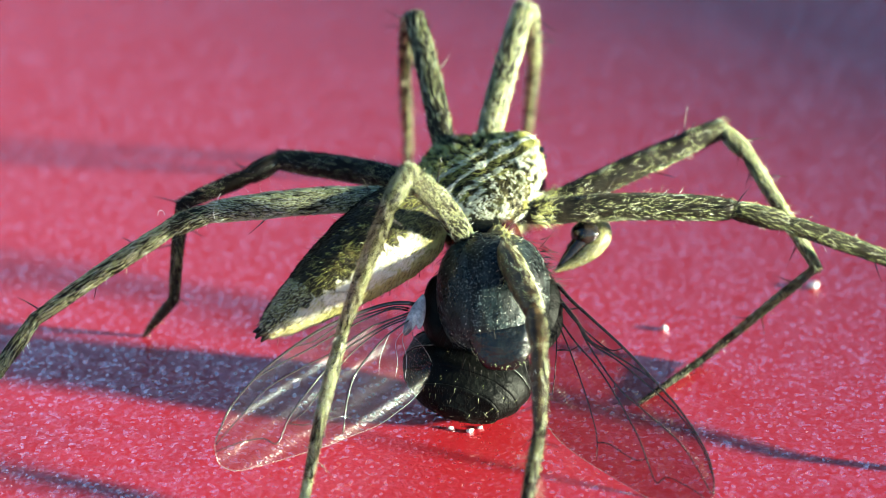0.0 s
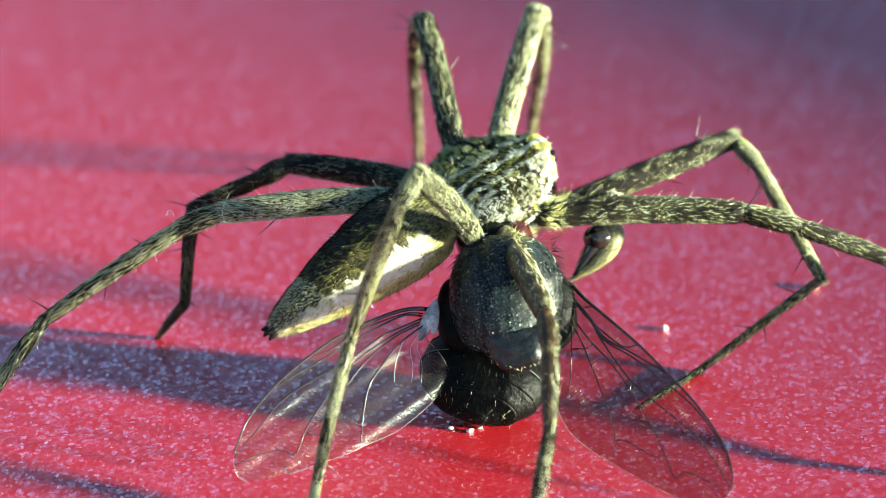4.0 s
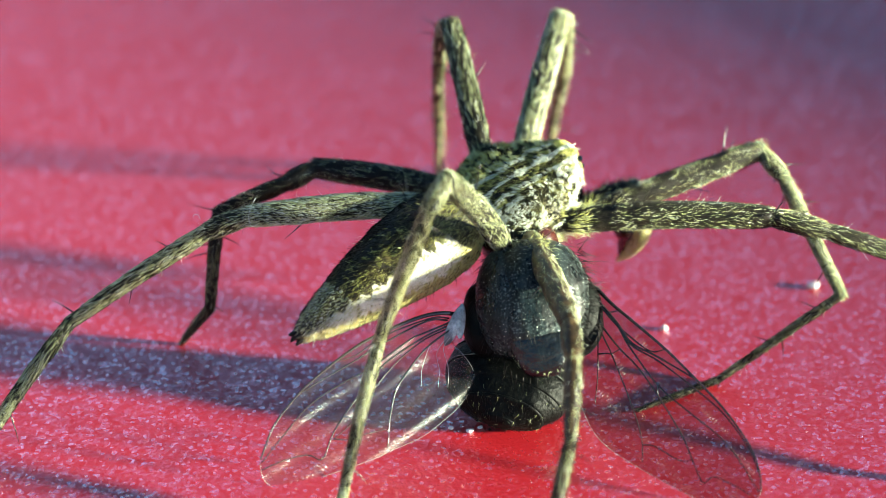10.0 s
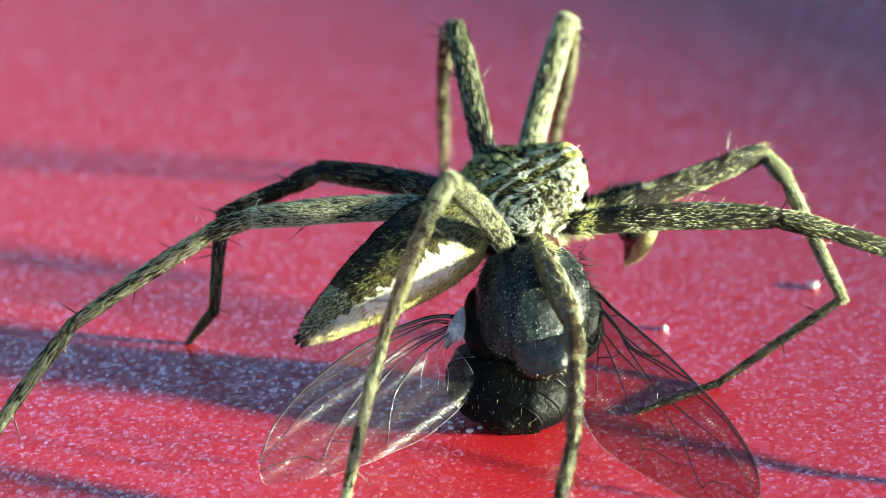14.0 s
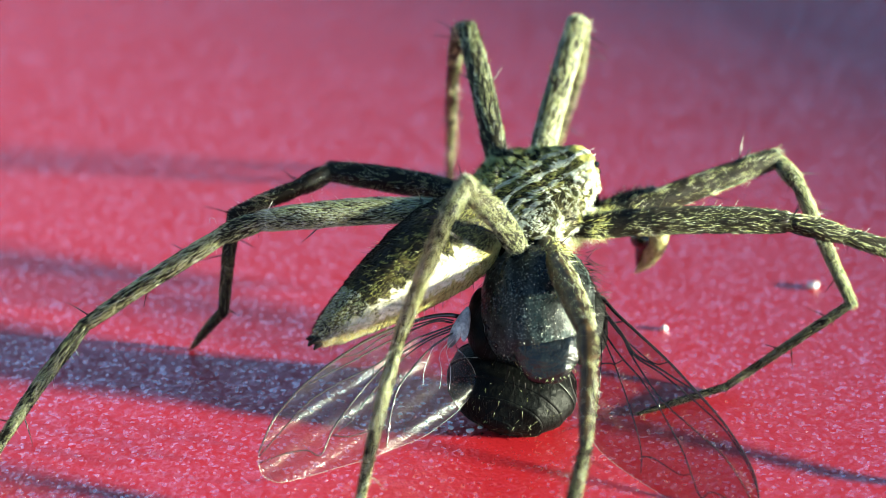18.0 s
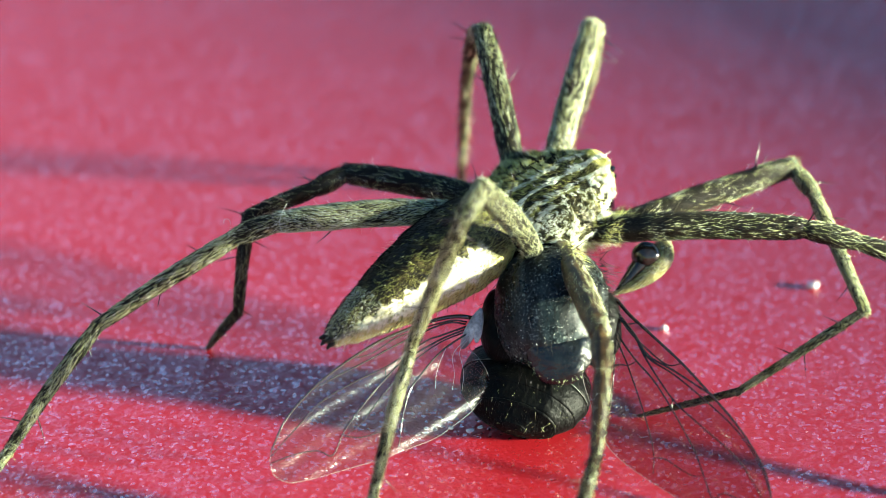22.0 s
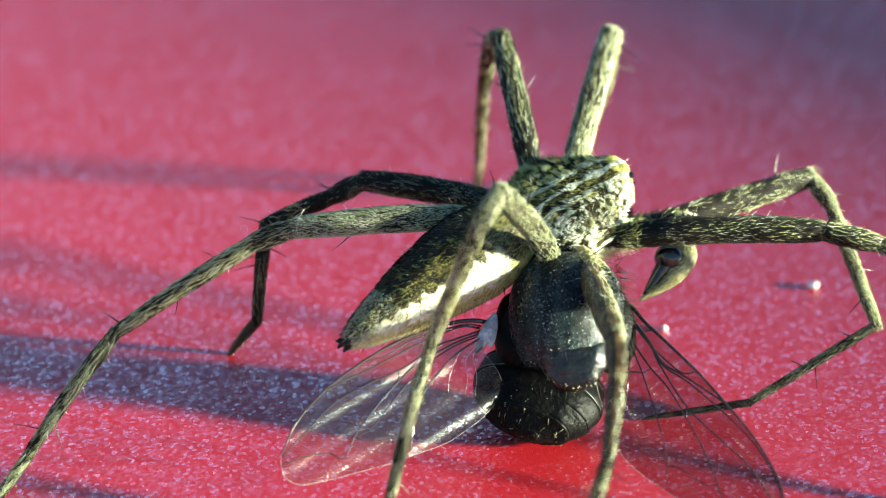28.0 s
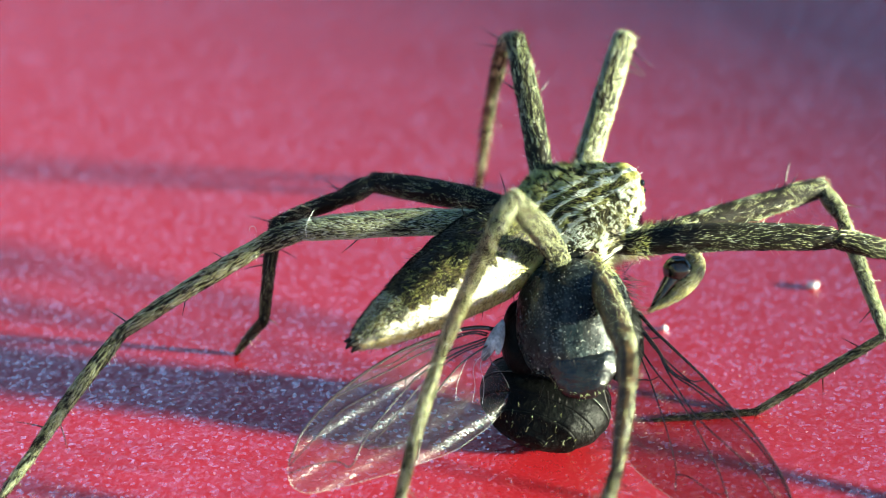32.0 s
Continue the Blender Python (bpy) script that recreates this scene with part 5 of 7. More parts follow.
    walk(PALP_TIBIA, [
        (0, pose(0.002600, -0.000690, 0.000400, 0.00, 0.00, 0.00)), (0.5, pose(0.002600, -0.000690, 0.000400, 0.00, 0.00, 0.00)),
        (1, pose(0.002600, -0.000690, 0.000400, 0.00, 0.00, 0.00)), (1.5, pose(0.002600, -0.000690, 0.000400, 0.00, 0.00, 0.00)),
        (2, pose(0.002600, -0.000690, 0.000400, 0.00, 0.00, 0.00)), (2.5, pose(0.002600, -0.000690, 0.000400, 0.00, 0.00, 0.00)),
        (3, pose(0.002600, -0.000690, 0.000400, 0.00, 0.00, 0.00)), (3.5, pose(0.002600, -0.000690, 0.000400, 0.00, 0.00, 0.00)),
        (5.5, pose(0.002600, -0.000690, 0.000400, 0.00, 0.00, 0.00)), (6, pose(0.002600, -0.000690, 0.000400, 0.00, 0.00, 0.00)),
        (6.5, pose(0.002600, -0.000690, 0.000400, 0.00, 0.00, 0.00)), (7, pose(0.002600, -0.000690, 0.000400, 0.00, 0.00, 0.00)),
        (7.25, pose(0.002600, -0.000690, 0.000400, 0.00, 0.00, 0.00)), (7.35, pose(0.002600, -0.000690, 0.000400, 7.41, -14.82, -20.20)),
        (7.45, pose(0.002600, -0.000690, 0.000400, 20.60, -25.82, -44.06)), (7.5, pose(0.002600, -0.000690, 0.000400, 29.21, -29.04, -57.60)),
        (7.55, pose(0.002600, -0.000690, 0.000400, 38.65, -30.33, -71.85)), (8, pose(0.002600, -0.000690, 0.000400, 38.65, -30.33, -71.85)),
        (8.5, pose(0.002600, -0.000690, 0.000400, 38.65, -30.33, -71.85)), (9, pose(0.002600, -0.000690, 0.000400, 38.65, -30.33, -71.85)),
        (9.5, pose(0.002600, -0.000690, 0.000400, 38.65, -30.33, -71.85)), (10, pose(0.002600, -0.000690, 0.000400, 38.65, -30.33, -71.85)),
        (10.5, pose(0.002600, -0.000690, 0.000400, 38.65, -30.33, -71.85)), (11, pose(0.002600, -0.000690, 0.000400, 38.65, -30.33, -71.85)),
        (11.5, pose(0.002600, -0.000690, 0.000400, 38.65, -30.33, -71.85)), (12, pose(0.002600, -0.000690, 0.000400, 38.65, -30.33, -71.85)),
        (12.5, pose(0.002600, -0.000690, 0.000400, 38.65, -30.33, -71.85)), (13, pose(0.002600, -0.000690, 0.000400, 38.65, -30.33, -71.85)),
        (13.5, pose(0.002600, -0.000690, 0.000400, 38.65, -30.33, -71.85)), (14, pose(0.002600, -0.000690, 0.000400, 38.65, -30.33, -71.85)),
        (14.5, pose(0.002600, -0.000690, 0.000400, 38.65, -30.33, -71.85)), (16.5, pose(0.002600, -0.000690, 0.000400, 38.65, -30.33, -71.85)),
        (17, pose(0.002600, -0.000690, 0.000400, 38.65, -30.33, -71.85)), (17.5, pose(0.002600, -0.000690, 0.000400, 38.65, -30.33, -71.85)),
        (18, pose(0.002600, -0.000690, 0.000400, 38.65, -30.33, -71.85)), (18.5, pose(0.002600, -0.000690, 0.000400, 38.65, -30.33, -71.85)),
        (18.85, pose(0.002600, -0.000690, 0.000400, 38.65, -30.33, -71.85)), (18.95, pose(0.002600, -0.000690, 0.000400, 20.60, -25.82, -44.06)),
        (19, pose(0.002600, -0.000690, 0.000400, 13.27, -20.96, -31.57)), (19.05, pose(0.002600, -0.000690, 0.000400, 7.41, -14.82, -20.20)),
        (19.15, pose(0.002600, -0.000690, 0.000400, 0.00, 0.00, 0.00)), (19.5, pose(0.002600, -0.000690, 0.000400, 0.00, 0.00, 0.00)),
        (20, pose(0.002600, -0.000690, 0.000400, 0.00, 0.00, 0.00)), (20.5, pose(0.002600, -0.000690, 0.000400, 0.00, 0.00, 0.00)),
        (21, pose(0.002600, -0.000690, 0.000400, 0.00, 0.00, 0.00)), (21.5, pose(0.002600, -0.000690, 0.000400, 0.00, 0.00, 0.00)),
        (22, pose(0.002600, -0.000690, 0.000400, 0.00, 0.00, 0.00)), (22.5, pose(0.002600, -0.000690, 0.000400, 0.00, 0.00, 0.00)),
        (23, pose(0.002600, -0.000690, 0.000400, 0.00, 0.00, 0.00)), (23.5, pose(0.002600, -0.000690, 0.000400, 0.00, 0.00, 0.00)),
        (24, pose(0.002600, -0.000690, 0.000400, 0.00, 0.00, 0.00)), (24.5, pose(0.002600, -0.000690, 0.000400, 0.00, 0.00, 0.00)),
        (25, pose(0.002600, -0.000690, 0.000400, 0.00, 0.00, 0.00)), (25.5, pose(0.002600, -0.000690, 0.000400, 0.00, 0.00, 0.00)),
        (27.5, pose(0.002600, -0.000690, 0.000400, 0.00, 0.00, 0.00)), (28, pose(0.002600, -0.000690, 0.000400, 0.00, 0.00, 0.00)),
        (28.5, pose(0.002600, -0.000690, 0.000400, 0.00, 0.00, 0.00)), (29, pose(0.002600, -0.000690, 0.000400, 0.00, 0.00, 0.00)),
        (29.5, pose(0.002600, -0.000690, 0.000400, 0.00, 0.00, 0.00)), (30, pose(0.002600, -0.000690, 0.000400, 0.00, 0.00, 0.00)),
        (30.5, pose(0.002600, -0.000690, 0.000400, 0.00, 0.00, 0.00)), (31, pose(0.002600, -0.000690, 0.000400, 0.00, 0.00, 0.00)),
        (31.5, pose(0.002600, -0.000690, 0.000400, 0.00, 0.00, 0.00)), (32, pose(0.002600, -0.000690, 0.000400, 0.00, 0.00, 0.00)),
    ])
    walk(CYMBIUM, [
        (0, pose(0.002600, -0.000690, 0.000400, 0.00, 0.00, 0.00)), (0.5, pose(0.002600, -0.000690, 0.000400, 0.00, 0.00, 0.00)),
        (1, pose(0.002600, -0.000690, 0.000400, 0.00, 0.00, 0.00)), (1.5, pose(0.002600, -0.000690, 0.000400, 0.00, 0.00, 0.00)),
        (2, pose(0.002600, -0.000690, 0.000400, 0.00, 0.00, 0.00)), (2.5, pose(0.002600, -0.000690, 0.000400, 0.00, 0.00, 0.00)),
        (3, pose(0.002600, -0.000690, 0.000400, 0.00, 0.00, 0.00)), (3.5, pose(0.002600, -0.000690, 0.000400, 0.00, 0.00, 0.00)),
        (5.5, pose(0.002600, -0.000690, 0.000400, 0.00, 0.00, 0.00)), (6, pose(0.002600, -0.000690, 0.000400, 0.00, 0.00, 0.00)),
        (6.5, pose(0.002600, -0.000690, 0.000400, 0.00, 0.00, 0.00)), (7, pose(0.002600, -0.000690, 0.000400, 0.00, 0.00, 0.00)),
        (7.25, pose(0.002600, -0.000690, 0.000400, 0.00, 0.00, 0.00)), (7.35, pose(0.002600, -0.000690, 0.000400, 7.41, -14.82, -20.20)),
        (7.45, pose(0.002600, -0.000690, 0.000400, 20.60, -25.82, -44.06)), (7.5, pose(0.002600, -0.000690, 0.000400, 29.21, -29.04, -57.60)),
        (7.55, pose(0.002600, -0.000690, 0.000400, 38.65, -30.33, -71.85)), (8, pose(0.002600, -0.000690, 0.000400, 38.65, -30.33, -71.85)),
        (8.5, pose(0.002600, -0.000690, 0.000400, 38.65, -30.33, -71.85)), (9, pose(0.002600, -0.000690, 0.000400, 38.65, -30.33, -71.85)),
        (9.5, pose(0.002600, -0.000690, 0.000400, 38.65, -30.33, -71.85)), (10, pose(0.002600, -0.000690, 0.000400, 38.65, -30.33, -71.85)),
        (10.5, pose(0.002600, -0.000690, 0.000400, 38.65, -30.33, -71.85)), (11, pose(0.002600, -0.000690, 0.000400, 38.65, -30.33, -71.85)),
        (11.5, pose(0.002600, -0.000690, 0.000400, 38.65, -30.33, -71.85)), (12, pose(0.002600, -0.000690, 0.000400, 38.65, -30.33, -71.85)),
        (12.5, pose(0.002600, -0.000690, 0.000400, 38.65, -30.33, -71.85)), (13, pose(0.002600, -0.000690, 0.000400, 38.65, -30.33, -71.85)),
        (13.5, pose(0.002600, -0.000690, 0.000400, 38.65, -30.33, -71.85)), (14, pose(0.002600, -0.000690, 0.000400, 38.65, -30.33, -71.85)),
        (14.5, pose(0.002600, -0.000690, 0.000400, 38.65, -30.33, -71.85)), (16.5, pose(0.002600, -0.000690, 0.000400, 38.65, -30.33, -71.85)),
        (17, pose(0.002600, -0.000690, 0.000400, 38.65, -30.33, -71.85)), (17.5, pose(0.002600, -0.000690, 0.000400, 38.65, -30.33, -71.85)),
        (18, pose(0.002600, -0.000690, 0.000400, 38.65, -30.33, -71.85)), (18.5, pose(0.002600, -0.000690, 0.000400, 38.65, -30.33, -71.85)),
        (18.85, pose(0.002600, -0.000690, 0.000400, 38.65, -30.33, -71.85)), (18.95, pose(0.002600, -0.000690, 0.000400, 20.60, -25.82, -44.06)),
        (19, pose(0.002600, -0.000690, 0.000400, 13.27, -20.96, -31.57)), (19.05, pose(0.002600, -0.000690, 0.000400, 7.41, -14.82, -20.20)),
        (19.15, pose(0.002600, -0.000690, 0.000400, 0.00, 0.00, 0.00)), (19.5, pose(0.002600, -0.000690, 0.000400, 0.00, 0.00, 0.00)),
        (20, pose(0.002600, -0.000690, 0.000400, 0.00, 0.00, 0.00)), (20.5, pose(0.002600, -0.000690, 0.000400, 0.00, 0.00, 0.00)),
        (21, pose(0.002600, -0.000690, 0.000400, 0.00, 0.00, 0.00)), (21.5, pose(0.002600, -0.000690, 0.000400, 0.00, 0.00, 0.00)),
        (22, pose(0.002600, -0.000690, 0.000400, 0.00, 0.00, 0.00)), (22.5, pose(0.002600, -0.000690, 0.000400, 0.00, 0.00, 0.00)),
        (23, pose(0.002600, -0.000690, 0.000400, 0.00, 0.00, 0.00)), (23.5, pose(0.002600, -0.000690, 0.000400, 0.00, 0.00, 0.00)),
        (24, pose(0.002600, -0.000690, 0.000400, 0.00, 0.00, 0.00)), (24.5, pose(0.002600, -0.000690, 0.000400, 0.00, 0.00, 0.00)),
        (25, pose(0.002600, -0.000690, 0.000400, 0.00, 0.00, 0.00)), (25.5, pose(0.002600, -0.000690, 0.000400, 0.00, 0.00, 0.00)),
        (27.5, pose(0.002600, -0.000690, 0.000400, 0.00, 0.00, 0.00)), (28, pose(0.002600, -0.000690, 0.000400, 0.00, 0.00, 0.00)),
        (28.5, pose(0.002600, -0.000690, 0.000400, 0.00, 0.00, 0.00)), (29, pose(0.002600, -0.000690, 0.000400, 0.00, 0.00, 0.00)),
        (29.5, pose(0.002600, -0.000690, 0.000400, 0.00, 0.00, 0.00)), (30, pose(0.002600, -0.000690, 0.000400, 0.00, 0.00, 0.00)),
        (30.5, pose(0.002600, -0.000690, 0.000400, 0.00, 0.00, 0.00)), (31, pose(0.002600, -0.000690, 0.000400, 0.00, 0.00, 0.00)),
        (31.5, pose(0.002600, -0.000690, 0.000400, 0.00, 0.00, 0.00)), (32, pose(0.002600, -0.000690, 0.000400, 0.00, 0.00, 0.00)),
    ])
    walk(BULB, [
        (0, pose(0.002600, -0.000690, 0.000400, 0.00, 0.00, 0.00)), (0.5, pose(0.002600, -0.000690, 0.000400, 0.00, 0.00, 0.00)),
        (1, pose(0.002600, -0.000690, 0.000400, 0.00, 0.00, 0.00)), (1.5, pose(0.002600, -0.000690, 0.000400, 0.00, 0.00, 0.00)),
        (2, pose(0.002600, -0.000690, 0.000400, 0.00, 0.00, 0.00)), (2.5, pose(0.002600, -0.000690, 0.000400, 0.00, 0.00, 0.00)),
        (3, pose(0.002600, -0.000690, 0.000400, 0.00, 0.00, 0.00)), (3.5, pose(0.002600, -0.000690, 0.000400, 0.00, 0.00, 0.00)),
        (5.5, pose(0.002600, -0.000690, 0.000400, 0.00, 0.00, 0.00)), (6, pose(0.002600, -0.000690, 0.000400, 0.00, 0.00, 0.00)),
        (6.5, pose(0.002600, -0.000690, 0.000400, 0.00, 0.00, 0.00)), (7, pose(0.002600, -0.000690, 0.000400, 0.00, 0.00, 0.00)),
        (7.25, pose(0.002600, -0.000690, 0.000400, 0.00, 0.00, 0.00)), (7.35, pose(0.002600, -0.000690, 0.000400, 7.41, -14.82, -20.20)),
        (7.45, pose(0.002600, -0.000690, 0.000400, 20.60, -25.82, -44.06)), (7.5, pose(0.002600, -0.000690, 0.000400, 29.21, -29.04, -57.60)),
        (7.55, pose(0.002600, -0.000690, 0.000400, 38.65, -30.33, -71.85)), (8, pose(0.002600, -0.000690, 0.000400, 38.65, -30.33, -71.85)),
        (8.5, pose(0.002600, -0.000690, 0.000400, 38.65, -30.33, -71.85)), (9, pose(0.002600, -0.000690, 0.000400, 38.65, -30.33, -71.85)),
        (9.5, pose(0.002600, -0.000690, 0.000400, 38.65, -30.33, -71.85)), (10, pose(0.002600, -0.000690, 0.000400, 38.65, -30.33, -71.85)),
        (10.5, pose(0.002600, -0.000690, 0.000400, 38.65, -30.33, -71.85)), (11, pose(0.002600, -0.000690, 0.000400, 38.65, -30.33, -71.85)),
        (11.5, pose(0.002600, -0.000690, 0.000400, 38.65, -30.33, -71.85)), (12, pose(0.002600, -0.000690, 0.000400, 38.65, -30.33, -71.85)),
        (12.5, pose(0.002600, -0.000690, 0.000400, 38.65, -30.33, -71.85)), (13, pose(0.002600, -0.000690, 0.000400, 38.65, -30.33, -71.85)),
        (13.5, pose(0.002600, -0.000690, 0.000400, 38.65, -30.33, -71.85)), (14, pose(0.002600, -0.000690, 0.000400, 38.65, -30.33, -71.85)),
        (14.5, pose(0.002600, -0.000690, 0.000400, 38.65, -30.33, -71.85)), (16.5, pose(0.002600, -0.000690, 0.000400, 38.65, -30.33, -71.85)),
        (17, pose(0.002600, -0.000690, 0.000400, 38.65, -30.33, -71.85)), (17.5, pose(0.002600, -0.000690, 0.000400, 38.65, -30.33, -71.85)),
        (18, pose(0.002600, -0.000690, 0.000400, 38.65, -30.33, -71.85)), (18.5, pose(0.002600, -0.000690, 0.000400, 38.65, -30.33, -71.85)),
        (18.85, pose(0.002600, -0.000690, 0.000400, 38.65, -30.33, -71.85)), (18.95, pose(0.002600, -0.000690, 0.000400, 20.60, -25.82, -44.06)),
        (19, pose(0.002600, -0.000690, 0.000400, 13.27, -20.96, -31.57)), (19.05, pose(0.002600, -0.000690, 0.000400, 7.41, -14.82, -20.20)),
        (19.15, pose(0.002600, -0.000690, 0.000400, 0.00, 0.00, 0.00)), (19.5, pose(0.002600, -0.000690, 0.000400, 0.00, 0.00, 0.00)),
        (20, pose(0.002600, -0.000690, 0.000400, 0.00, 0.00, 0.00)), (20.5, pose(0.002600, -0.000690, 0.000400, 0.00, 0.00, 0.00)),
        (21, pose(0.002600, -0.000690, 0.000400, 0.00, 0.00, 0.00)), (21.5, pose(0.002600, -0.000690, 0.000400, 0.00, 0.00, 0.00)),
        (22, pose(0.002600, -0.000690, 0.000400, 0.00, 0.00, 0.00)), (22.5, pose(0.002600, -0.000690, 0.000400, 0.00, 0.00, 0.00)),
        (23, pose(0.002600, -0.000690, 0.000400, 0.00, 0.00, 0.00)), (23.5, pose(0.002600, -0.000690, 0.000400, 0.00, 0.00, 0.00)),
        (24, pose(0.002600, -0.000690, 0.000400, 0.00, 0.00, 0.00)), (24.5, pose(0.002600, -0.000690, 0.000400, 0.00, 0.00, 0.00)),
        (25, pose(0.002600, -0.000690, 0.000400, 0.00, 0.00, 0.00)), (25.5, pose(0.002600, -0.000690, 0.000400, 0.00, 0.00, 0.00)),
        (27.5, pose(0.002600, -0.000690, 0.000400, 0.00, 0.00, 0.00)), (28, pose(0.002600, -0.000690, 0.000400, 0.00, 0.00, 0.00)),
        (28.5, pose(0.002600, -0.000690, 0.000400, 0.00, 0.00, 0.00)), (29, pose(0.002600, -0.000690, 0.000400, 0.00, 0.00, 0.00)),
        (29.5, pose(0.002600, -0.000690, 0.000400, 0.00, 0.00, 0.00)), (30, pose(0.002600, -0.000690, 0.000400, 0.00, 0.00, 0.00)),
        (30.5, pose(0.002600, -0.000690, 0.000400, 0.00, 0.00, 0.00)), (31, pose(0.002600, -0.000690, 0.000400, 0.00, 0.00, 0.00)),
        (31.5, pose(0.002600, -0.000690, 0.000400, 0.00, 0.00, 0.00)), (32, pose(0.002600, -0.000690, 0.000400, 0.00, 0.00, 0.00)),
    ])
    walk(LEG_L1, [
        (0, pose(0.001350, 0.003900, 0.006000, 0.00, 0.00, 0.00)), (1, pose(0.001350, 0.003900, 0.006000, -0.45, 0.71, 0.03)),
        (2, pose(0.001350, 0.003900, 0.006000, 0.35, 0.87, 0.62)), (3, pose(0.001350, 0.003900, 0.006000, 0.67, 1.05, 0.61)),
        (3.5, pose(0.001350, 0.003900, 0.006000, 0.76, 1.20, 0.87)), (5.5, pose(0.001350, 0.003900, 0.006000, 1.61, 0.84, 1.62)),
        (6.5, pose(0.001350, 0.003900, 0.006000, 0.39, -0.11, 1.55)), (7.5, pose(0.001350, 0.003900, 0.006000, 0.30, -0.17, 1.97)),
        (8.5, pose(0.001350, 0.003900, 0.006000, 0.96, 1.10, 2.36)), (9.5, pose(0.001350, 0.003900, 0.006000, 0.66, 0.97, 2.27)),
        (10.5, pose(0.001350, 0.003900, 0.006000, 0.47, 1.68, 2.79)), (11.5, pose(0.001350, 0.003900, 0.006000, 0.44, 2.02, 2.73)),
        (12.5, pose(0.001350, 0.003900, 0.006000, 1.11, 2.43, 3.03)), (13.5, pose(0.001350, 0.003900, 0.006000, 0.86, 1.61, 2.74)),
        (14.5, pose(0.001350, 0.003900, 0.006000, 1.27, 2.66, 3.02)), (16.5, pose(0.001350, 0.003900, 0.006000, 1.45, 2.50, 3.72)),
        (17, pose(0.001350, 0.003900, 0.006000, 1.64, 2.44, 3.74)), (18, pose(0.001350, 0.003900, 0.006000, 1.56, 2.77, 3.68)),
        (19, pose(0.001350, 0.003900, 0.006000, 1.66, 2.78, 4.16)), (20, pose(0.001350, 0.003900, 0.006000, 1.49, 3.10, 4.73)),
        (21, pose(0.001350, 0.003900, 0.006000, 2.02, 3.55, 4.83)), (22, pose(0.001350, 0.003900, 0.006000, 1.26, 2.25, 4.66)),
        (23, pose(0.001350, 0.003900, 0.006000, 2.49, 3.16, 5.24)), (24, pose(0.001350, 0.003900, 0.006000, 1.18, 3.53, 5.24)),
        (25, pose(0.001350, 0.003900, 0.006000, 1.91, 4.07, 6.00)), (25.5, pose(0.001350, 0.003900, 0.006000, 0.72, 3.37, 5.84)),
        (27.5, pose(0.001350, 0.003900, 0.006000, 0.72, 2.85, 5.73)), (28.5, pose(0.001350, 0.003900, 0.006000, 1.57, 4.22, 6.66)),
        (29.5, pose(0.001350, 0.003900, 0.006000, 2.39, 5.23, 7.20)), (30.5, pose(0.001350, 0.003900, 0.006000, 2.49, 3.36, 6.51)),
        (31.5, pose(0.001350, 0.003900, 0.006000, 3.11, 3.88, 6.96)), (32, pose(0.001350, 0.003900, 0.006000, 3.32, 4.14, 7.25)),
    ])
